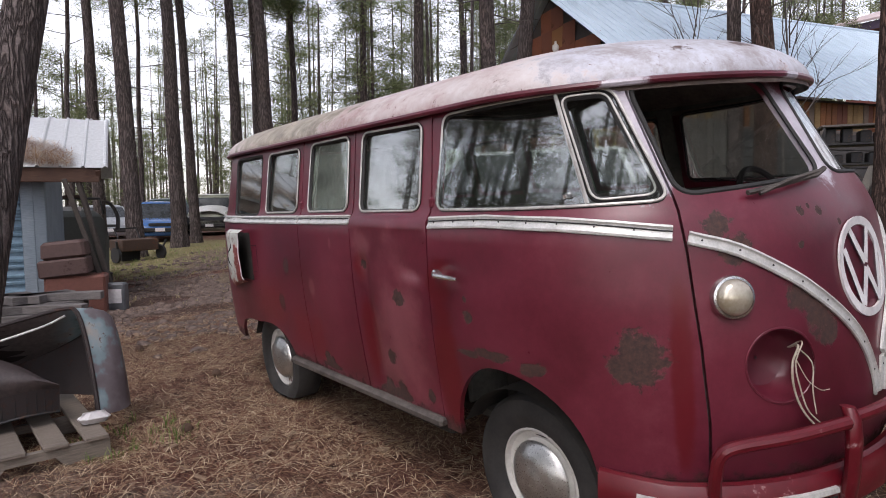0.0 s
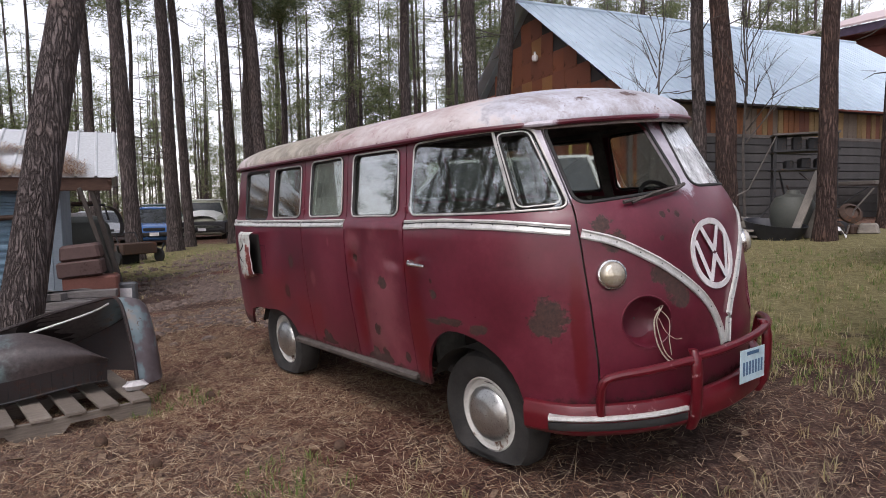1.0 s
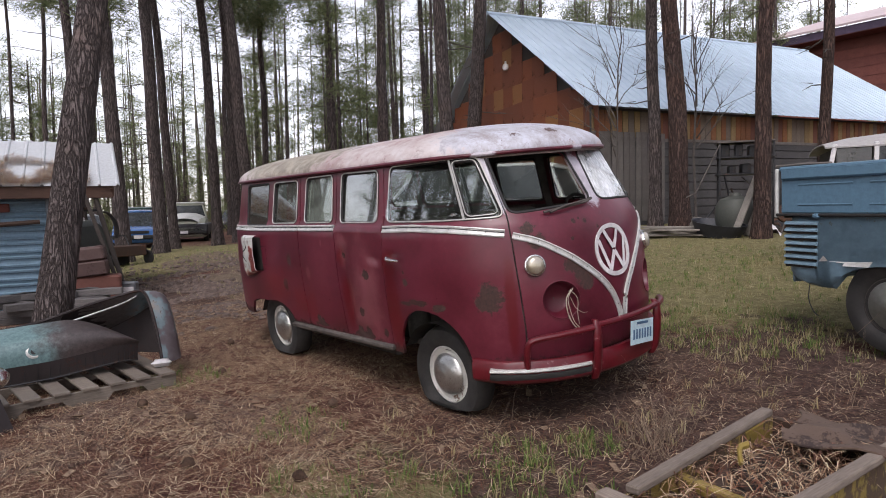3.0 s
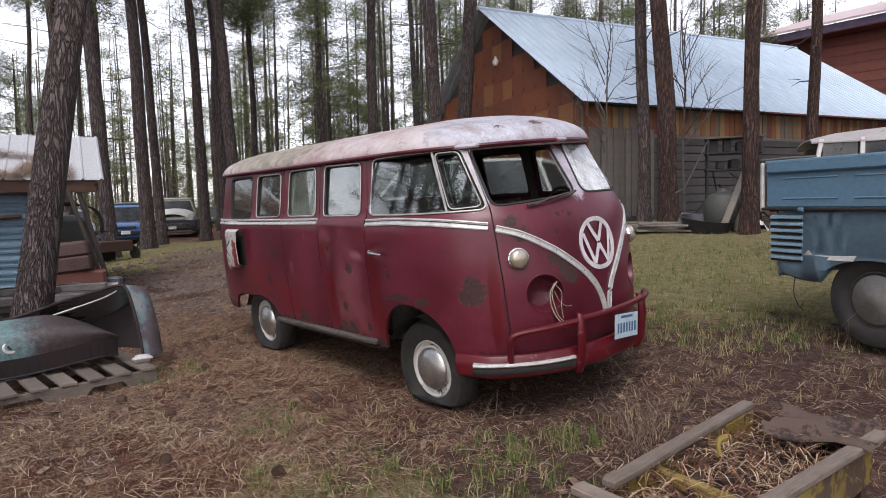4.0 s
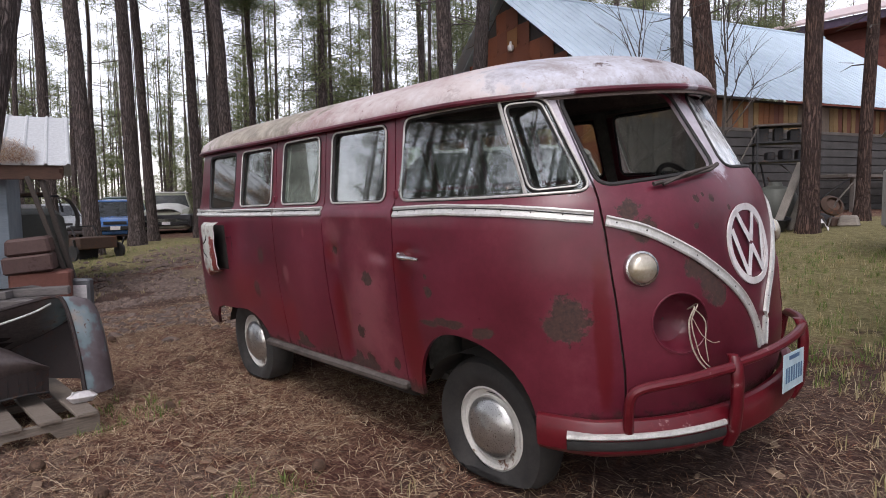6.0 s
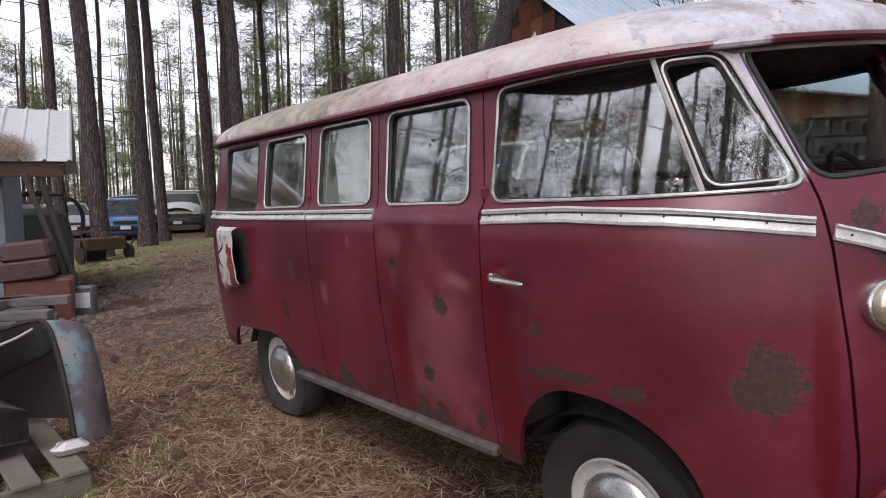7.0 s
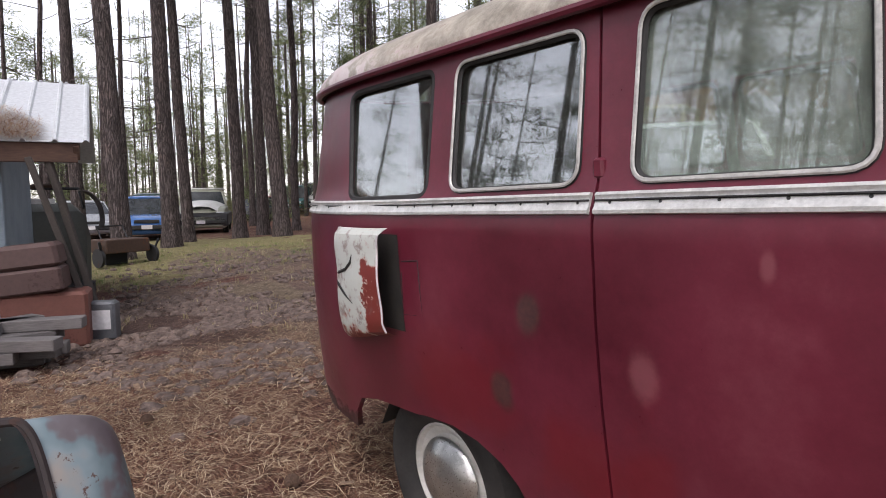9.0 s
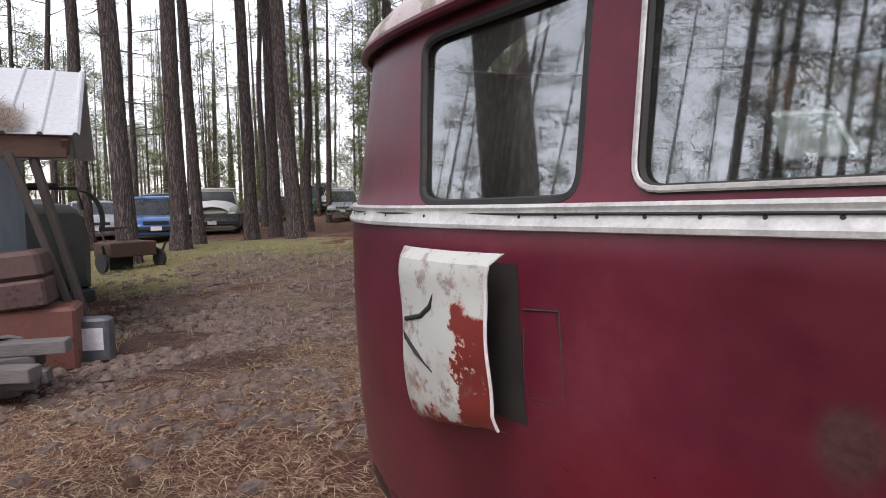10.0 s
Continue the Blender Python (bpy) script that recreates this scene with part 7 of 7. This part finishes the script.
for p0, p1 in (((-4.62, -0.96, 0.0), (-4.70, -1.40, 1.60)), ((-4.68, -0.90, 0.0), (-4.84, -1.24, 1.60))):
    a_, b_ = Vector(p0), Vector(p1)
    mm = Matrix.Translation(a_) @ (b_ - a_).to_track_quat("Z", "Y").to_matrix().to_4x4()
    solid("leaning_pole", Geo().box(0.075, 0.055, (b_ - a_).length, None, 0.008), DARKPOLE, mm, "dark weathered pole leaning under the shed eave", "pole", "leaning poles")
r5 = random.Random(3)
LUMBER = wood("dark_grey_lumber", (0.055, 0.050, 0.050), (0.19, 0.172, 0.165))
for k in range(20):
    l = r5.uniform(0.6, 1.2)
    solid("lumber_piece", Geo().box(l, r5.choice((0.10, 0.14, 0.18)), 0.085, None, 0.006), LUMBER, Matrix.Translation((-3.98 + r5.uniform(-0.2, 0.2), -1.98 + r5.uniform(-0.25, 0.25), 0.005 + 0.087 * (k // 5))) @ pose(0, 0, 0, 0, 0, 80 + r5.uniform(-35, 35)), "weathered grey lumber offcut on a pile", "board", "lumber pile")
solid("hung_tool", Geo().tube([(0, 0, 0), (0.5, 0, -0.03), (0.62, 0, -0.02)], [0.03, 0.035, 0.02], 8), RUSTY, at_shed(1.0, 0.03 - 0.36 + 0.12, 1.28), "rusty tool hanging on the shed front", "tool")
# old vehicle hulk behind the shed
hk = thing("rusty_hulk", facing_pose(-8.3, -1.00, 8), "dark weathered truck cab and junk behind the shed", "scrap")
HULK = tin("grimy_green_grey_paint", (0.070, 0.072, 0.062), (0.060, 0.045, 0.036), 0.5, 0.1, 0.7)
part("cab_shell", Geo().rings([[(x, -0.50 * k, z0), (x, 0.50 * k, z0), (x, 0.52 * k, 0.75), (x, 0.46 * k, z1 - 0.06), (x, 0.38 * k, z1), (x, -0.38 * k, z1), (x, -0.46 * k, z1 - 0.06), (x, -0.52 * k, 0.75)] for x, k, z0, z1 in ((-0.9, 0.90, 0.2, 1.16), (-0.3, 1.0, 0.15, 1.22), (0.2, 1.0, 0.15, 1.20), (0.55, 0.94, 0.2, 1.10), (0.62, 0.80, 0.3, 1.00))]), HULK, hk, "grimy green-grey cab shell", True)
part("sill_beam", Geo().box(1.5, 0.98, 0.18, pose(-0.1, 0, 0.0), 0.03), DARKIRON, hk)
part("windscreen_frame", Geo().tube([(0.50, -0.44, 1.14), (0.38, -0.42, 1.40), (0.38, 0.42, 1.40), (0.50, 0.44, 1.14)], 0.022, 6), DARKIRON, hk, "", True)
part("pale_strip", Geo().box(0.03, 0.50, 0.07, pose(0.52, -0.15, 1.20), 0.01), WHITE, hk, "pale sheet strip on the cowl")
part("mudguard", Geo().slab([[(0.52 + 0.05 * j, 0.36 + 0.26 * math.sin(a), 1.02 + 0.36 * math.cos(a)) for a in (math.pi * q / 16 for q in range(11))] for j in range(5)], 0.014), GREYBOARD, hk, "curved grey mudguard standing on end", True)
part("pipe", Geo().tube([(0.45, -0.35, 1.35), (0.46, -0.1, 1.43), (0.46, 0.2, 1.44)], 0.028, 8), RUSTY, hk, "", True)
# old iron cart
ct = thing("iron_cart", facing_pose(-10.75, 0.52, 20) @ Matrix.Scale(0.82, 4), "old iron implement on small wheels", "cart")
part("bed", Geo().box(0.6, 1.0, 0.30, pose(0, 0, 0.28), 0.02), RUSTY, ct)
for y in (-0.62, 0.62):
    wv = part("wheel", Geo().lathe([(0.17, -0.03), (0.2, -0.03), (0.2, 0.03), (0.17, 0.03)], 20), DARKIRON, ct, "", True)
    wv.matrix_local = pose(0.2, y, 0.2, 90, 0, 0)
    part("arm", Geo().tube([(0.0, y * 0.8, 0.5), (0.3, y, 0.35), (0.35, y * 1.1, 0.55)], 0.03, 6), DARKIRON, ct)
part("leg", Geo().box(0.05, 0.5, 0.28, pose(-0.2, 0, 0.0), 0.0), DARKIRON, ct)
part("handle", Geo().tube([(-0.2, -0.3, 0.55), (-0.4, -0.3, 0.85), (-0.4, 0.3, 0.85), (-0.2, 0.3, 0.55)], 0.02, 6), DARKIRON, ct)

# ---- car wings on a pallet ----
PAL = Matrix.Translation((0.43, -1.835, 0.0)) @ pose(0, 0, 0, 0, 0, -87)
PALWOOD = wood("grey_pallet_wood", (0.105, 0.085, 0.070), (0.26, 0.22, 0.18))
pal = thing("pallet", PAL, "weathered wooden pallet under old car wings", "pallet")
# local x along the front edge (away from the first corner), y towards the camera side
for k in range(7):
    part("deck_board", Geo().box(0.105, 1.05, 0.022, pose(0.06 + 0.175 * k, -0.52, 0.105), 0.004), PALWOOD, pal)
for y in (-0.03, -0.52, -1.01):
    g = Geo()
    xs_ = [0.0, 0.20, 0.24, 0.44, 0.48, 0.72, 0.76, 0.98, 1.02, 1.22]
    zz = [0.0, 0.0, 0.05, 0.05, 0.0, 0.0, 0.05, 0.05, 0.0, 0.0]
    g.rings([[(x, y - 0.018, z + 0.012), (x, y + 0.018, z + 0.012), (x, y + 0.018, 0.104), (x, y - 0.018, 0.104)] for x, z in zip(xs_, zz)])
    part("stringer", g, PALWOOD, pal)
kw = Mat("weathered_turquoise_wing")
wa, wb = kw.noise(4.5, 4, 0.55), kw.noise(34, 4, 0.7)
wc = kw.ramp(wa, [(0.34, (0.10, 0.082, 0.088)), (0.46, (0.14, 0.122, 0.132)), (0.50, (0.16, 0.225, 0.245)), (0.58, (0.22, 0.285, 0.31)), (0.66, (0.32, 0.29, 0.26))])
sw_ = kw.n("SeparateXYZ")
kw.link(kw.co, sw_.inputs[0])
wc = kw.mix(kw.step(kw.math("ADD", sw_.outputs["X"], kw.math("MULTIPLY", wa, 0.3)), 0.22, 0.34), wc, kw.ramp(wb, [(0.3, (0.085, 0.072, 0.072)), (0.7, (0.17, 0.145, 0.14))]))
wc = kw.mix(kw.step(kw.math("ADD", kw.math("MULTIPLY", wb, 0.6), kw.math("MULTIPLY", wa, 0.4)), 0.60, 0.64), wc, (0.10, 0.055, 0.045))
WINGOUT = kw.done(wc, 0.42)
WINGIN = tin("dark_rusty_inside", (0.035, 0.026, 0.026), (0.060, 0.034, 0.028), 0.5, 0.1, 0.75)
wing = thing("car_wing", PAL @ pose(-0.040, 0, 0.125) @ Matrix.Diagonal((1, 1, 1.22, 1)), "old turquoise car wing lying open on the pallet", "car wing")


RIM_ = bowed([(0.02, -0.33, 0.0), (0.03, -0.38, 0.18), (0.045, -0.45, 0.35), (0.07, -0.50, 0.455), (0.12, -0.53, 0.475), (0.25, -0.55, 0.455), (0.47, -0.60, 0.41), (0.80, -0.74, 0.32), (1.12, -0.85, 0.28)], 5)


def bowl_rows(inset):
    """From the rim the skin swells outwards, then closes towards the far end."""
    rows = []
    for j in range(13):
        v = j / 12
        r = []
        for p in RIM_:
            o = Vector((p.x - 0.35, 0, 0.0)).normalized()
            q = p.lerp(Vector((0.42, -1.10, 0.06)), v ** 1.5 * 0.97) + o * ((0.27 if p.x < 0.3 else 0.27 - 0.17 * min(1.0, (p.x - 0.3) / 0.3)) * math.sin(math.pi * min(1.0, v * 1.2)) ** 0.75 - inset)
            r.append((q.x, q.y, max(0.0, q.z)))
        rows.append(r)
    return rows


outer_s = bowl_rows(0.0)
part("outer_skin", Geo().sheet([r[::-1] for r in outer_s]), WINGOUT, wing, "turquoise and bare pale outer skin", True)
part("inner_skin", Geo().sheet(bowl_rows(0.016)), WINGIN, wing, "dark rusty inside", True)
part("rolled_rim", Geo().tube(RIM_, 0.009, 6), WINGIN, wing, "", True)
part("inner_bead", Geo().tube(bowed([(0.12, -0.56, 0.44), (0.22, -0.58, 0.40), (0.42, -0.62, 0.35), (0.75, -0.72, 0.27)]), 0.006, 6), TRIM, wing, "pale welded bead", True)
wing2 = thing("car_wing", PAL @ pose(0.06, -0.14, 0.13) @ Matrix.Scale(1.12, 4), "second rusty turquoise wing panel with a lamp hole", "car wing")
N6 = 16
RIDGE = bowed([(0.10, -0.22, 0.16), (0.22, -0.27, 0.27), (0.42, -0.33, 0.36), (0.62, -0.38, 0.36), (0.88, -0.44, 0.34)], 4)
FOOT = bowed([(0.09, -0.17, 0.17), (0.22, -0.15, 0.18), (0.42, -0.16, 0.16), (0.62, -0.18, 0.14), (0.90, -0.22, 0.13)], 4)
rows6 = [[f.lerp(r, v) + Vector((0, 0.07, 0.03)) * math.sin(math.pi * v) for f, r in zip(FOOT, RIDGE)] for v in (k / 8 for k in range(9))]
k6 = Mat("turquoise_to_rust_paint")
b1, b2 = k6.noise(5, 5, 0.7), k6.noise(40, 4, 0.7)
sx6 = k6.n("SeparateXYZ")
k6.link(k6.co, sx6.inputs[0])
wear = k6.step(k6.math("ADD", sx6.outputs["X"], k6.math("MULTIPLY", k6.math("SUBTRACT", b1, 0.5), 0.5)), 0.72, 0.50)
W6 = k6.done(k6.mix(wear, k6.ramp(b2, [(0.3, (0.070, 0.130, 0.140)), (0.7, (0.16, 0.26, 0.26))]), k6.ramp(b2, [(0.3, (0.030, 0.023, 0.024)), (0.7, (0.075, 0.058, 0.056))])), 0.42)
part("skin", Geo().sheet(rows6), W6, wing2, "turquoise skin worn to brown primer", True)
part("back_skin", Geo().sheet([[p + Vector((0, -0.012, 0)) for p in r[::-1]] for r in rows6]), WINGIN, wing2, "", True)
part("top_skin", Geo().sheet([[p + Vector((0, -0.20 * t, -0.05 * t)) for p in RIDGE[::-1]] for t in (0, 0.5, 1)]), WINGIN, wing2, "", True)
part("flange", Geo().sheet([[p + Vector((0, -0.02 * t, -0.115 * t)) for p in FOOT[::-1]] for t in (0, 0.5, 1)]), WINGIN, wing2, "dark ribbed lower flange", True)
part("flange_rim", Geo().tube([p + Vector((0, -0.016, -0.116)) for p in FOOT], 0.006, 5), DARKIRON, wing2, "", True)
for q in range(1, len(FOOT) - 1):
    part("flange_rib", Geo().tube([FOOT[q] + Vector((0, -0.004, 0)), FOOT[q] + Vector((0, -0.02, -0.112))], 0.004, 4), DARKIRON, wing2)
part("lamp_socket", Geo().lathe([(0.040, 0.0), (0.044, 0.010), (0.034, 0.014), (0.016, 0.004), (0.004, 0.0)], 18, pose(0.70, -0.21, 0.21, -70, 0, 0)), TRIM, wing2, "pale lamp socket", True)
part("lamp_bore", Geo().lathe([(0.018, 0.015), (0.004, 0.016)], 12, pose(0.70, -0.21, 0.21, -70, 0, 0)), RUBBER, wing2)
solid("pale_rag", Geo().box(0.16, 0.09, 0.06, None, 0.028), WHITE, PAL @ pose(0.03, -0.22, 0.128, 4, -6, 15), "crumpled pale rag on the pallet", "rag")
# dark chassis scrap further along
sc = thing("chassis_scrap", Matrix.Translation((0.74, -2.90, 0.0)) @ pose(0, 0, 0, 0, 0, -70), "dark chassis scrap with chrome lamp pod", "scrap")
part("panel", Geo().slab([[(0.0, -0.1 * j, 0.02 + 0.5 * j / 4), (0.5, -0.1 * j + 0.05, 0.02 + 0.42 * j / 4), (0.9, -0.1 * j, 0.02 + 0.3 * j / 4)] for j in range(5)], 0.01), WINGIN, sc, "", True)
part("lamp_pod", Geo().lathe([(0.02, 0.0), (0.06, 0.03), (0.065, 0.08), (0.05, 0.10), (0.02, 0.11)], 16, pose(0.06, 0.05, 0.34, 70, 0, 10)), CHROME, sc, "bright chrome lamp pod", True)
part("lamp_arm", Geo().box(0.30, 0.07, 0.05, pose(0.2, 0.02, 0.33), 0.02), CHROME, sc, "", True)
part("post", Geo().tube([(0.18, -0.1, 0.0), (0.06, -0.16, 0.95)], 0.018, 6), WHITE, sc, "thin white upright", True)

# ---- yellow frame of scrap at the walk's edge ----
FRM = Matrix.Translation((4.58, -1.48, 0.395)) @ pose(0, 0, 0, 0, 0, 89) @ Matrix.Diagonal((0.74, 0.60, 1.0, 1.0))
YEL = tin("rusty_yellow_steel", (0.30, 0.215, 0.045), (0.11, 0.070, 0.045), 0.80, 0.1, 0.6)
CRATEWOOD = wood("brown_weathered_board", (0.13, 0.10, 0.08), (0.33, 0.27, 0.22))
fr = thing("steel_crate", FRM, "rusty yellow steel crate on legs full of needles", "crate")
part("side", Geo().box(1.35, 0.025, 0.15, pose(0.0, 0.30, 0), 0.006), YEL, fr)
part("side", Geo().box(1.35, 0.025, 0.15, pose(0.0, -0.30, 0), 0.006), YEL, fr)
part("end", Geo().box(0.025, 0.60, 0.15, pose(-0.67, 0, 0), 0.006), YEL, fr, "bright yellow end plate")
part("end", Geo().box(0.025, 0.60, 0.15, pose(0.67, 0, 0), 0.006), RUSTY, fr)
part("angle_bar", Geo().box(0.72, 0.045, 0.035, pose(-0.24, 0.0, 0.10, 0, 0, 84), 0.006), YEL, fr, "yellow angle bar")
part("angle_bar", Geo().box(0.34, 0.045, 0.025, pose(-0.10, 0.14, 0.10, 0, 0, 24), 0.006), RUSTY, fr)
for x in (-0.62, 0.62):
    for y in (-0.27, 0.27):
        part("leg", Geo().box(0.05, 0.06, 0.44, pose(x, y, -0.42), 0.006), YEL if x < 0 else RUSTY, fr)
part("tray", Geo().box(1.3, 0.58, 0.02, pose(0.0, 0, 0.03), 0.0), DARKIRON, fr)
part("hook", Geo().tube(bowed([(0.0, 0.10, 0.15), (0.02, 0.12, 0.19), (0.06, 0.10, 0.20)]), 0.012, 6), YEL, fr, "", True)
for k in range(14):
    part("mesh_bar", Geo().tube([(-0.62 + 0.09 * k, -0.29, 0.09), (-0.54 + 0.09 * k, 0.29, 0.09)], 0.005, 4), RUSTY, fr)
g = Geo()
r6 = random.Random(17)
for _ in range(1500):
    x, y = r6.uniform(-0.62, 0.62), r6.uniform(-0.28, 0.28)
    a, l = r6.uniform(0, 6.283), r6.uniform(0.05, 0.11)
    z = 0.05 + 0.10 * r6.random()
    dx, dy, w_ = math.cos(a) * l, math.sin(a) * l, 0.0016
    k = len(g.v)
    g.v += [(x - dx, y - dy, z), (x + dy * 0.03, y - dx * 0.03, z + 0.02), (x + dx, y + dy, z + r6.uniform(-0.03, 0.03)), (x - dy * 0.03, y + dx * 0.03, z + 0.02)]
    g.f.append((k, k + 1, k + 2, k + 3))
solid("crate_needles", g, NEEDLE, FRM, "dry straw and needles heaped in the crate", "needles", kind="stuff")
for x, y, rz, l, z in ((0.06, 0.30, 2, 1.22, 0.152), (0.10, -0.30, -4, 1.15, 0.152), (-0.66, 0.0, 88, 0.70, 0.152)):
    solid("loose_board", Geo().box(l, 0.068, 0.024, None, 0.005), CRATEWOOD, FRM @ pose(x, y, z, 0, 0, rz), "weathered board on the steel crate", "board", "crate boards")
solid("perforated_sheet", Geo().slab([[(-0.26 + 0.52 * i / 8, -0.24 + 0.48 * j / 6 + 0.02 * math.sin(i * 1.7), 0.014 * math.sin(i + j) + 0.01 * math.sin(2.3 * i)) for i in range(9)] for j in range(7)], 0.006), tin("brown_sheet", (0.13, 0.085, 0.062), (0.045, 0.028, 0.024), 0.7, 0.1, 0.8), FRM @ pose(0.62, -0.10, 0.160, 2, 3, 12), "brown sheet lying over the crate's end", "sheet", smooth=True)
solid("dark_drum", Geo().lathe([(0.02, 0.0), (0.14, 0.0), (0.165, 0.02), (0.17, 0.22), (0.155, 0.26), (0.10, 0.28), (0.02, 0.285)], 28), plain("dark_grey_plastic", (0.030, 0.028, 0.034), (0.06, 0.055, 0.062), 6, 0.6), FRM @ pose(0.10, -0.75, -0.41) @ Matrix.Diagonal((1.35, 1.667, 1.75, 1)), "dark worn drum beside the crate", "drum", smooth=True)
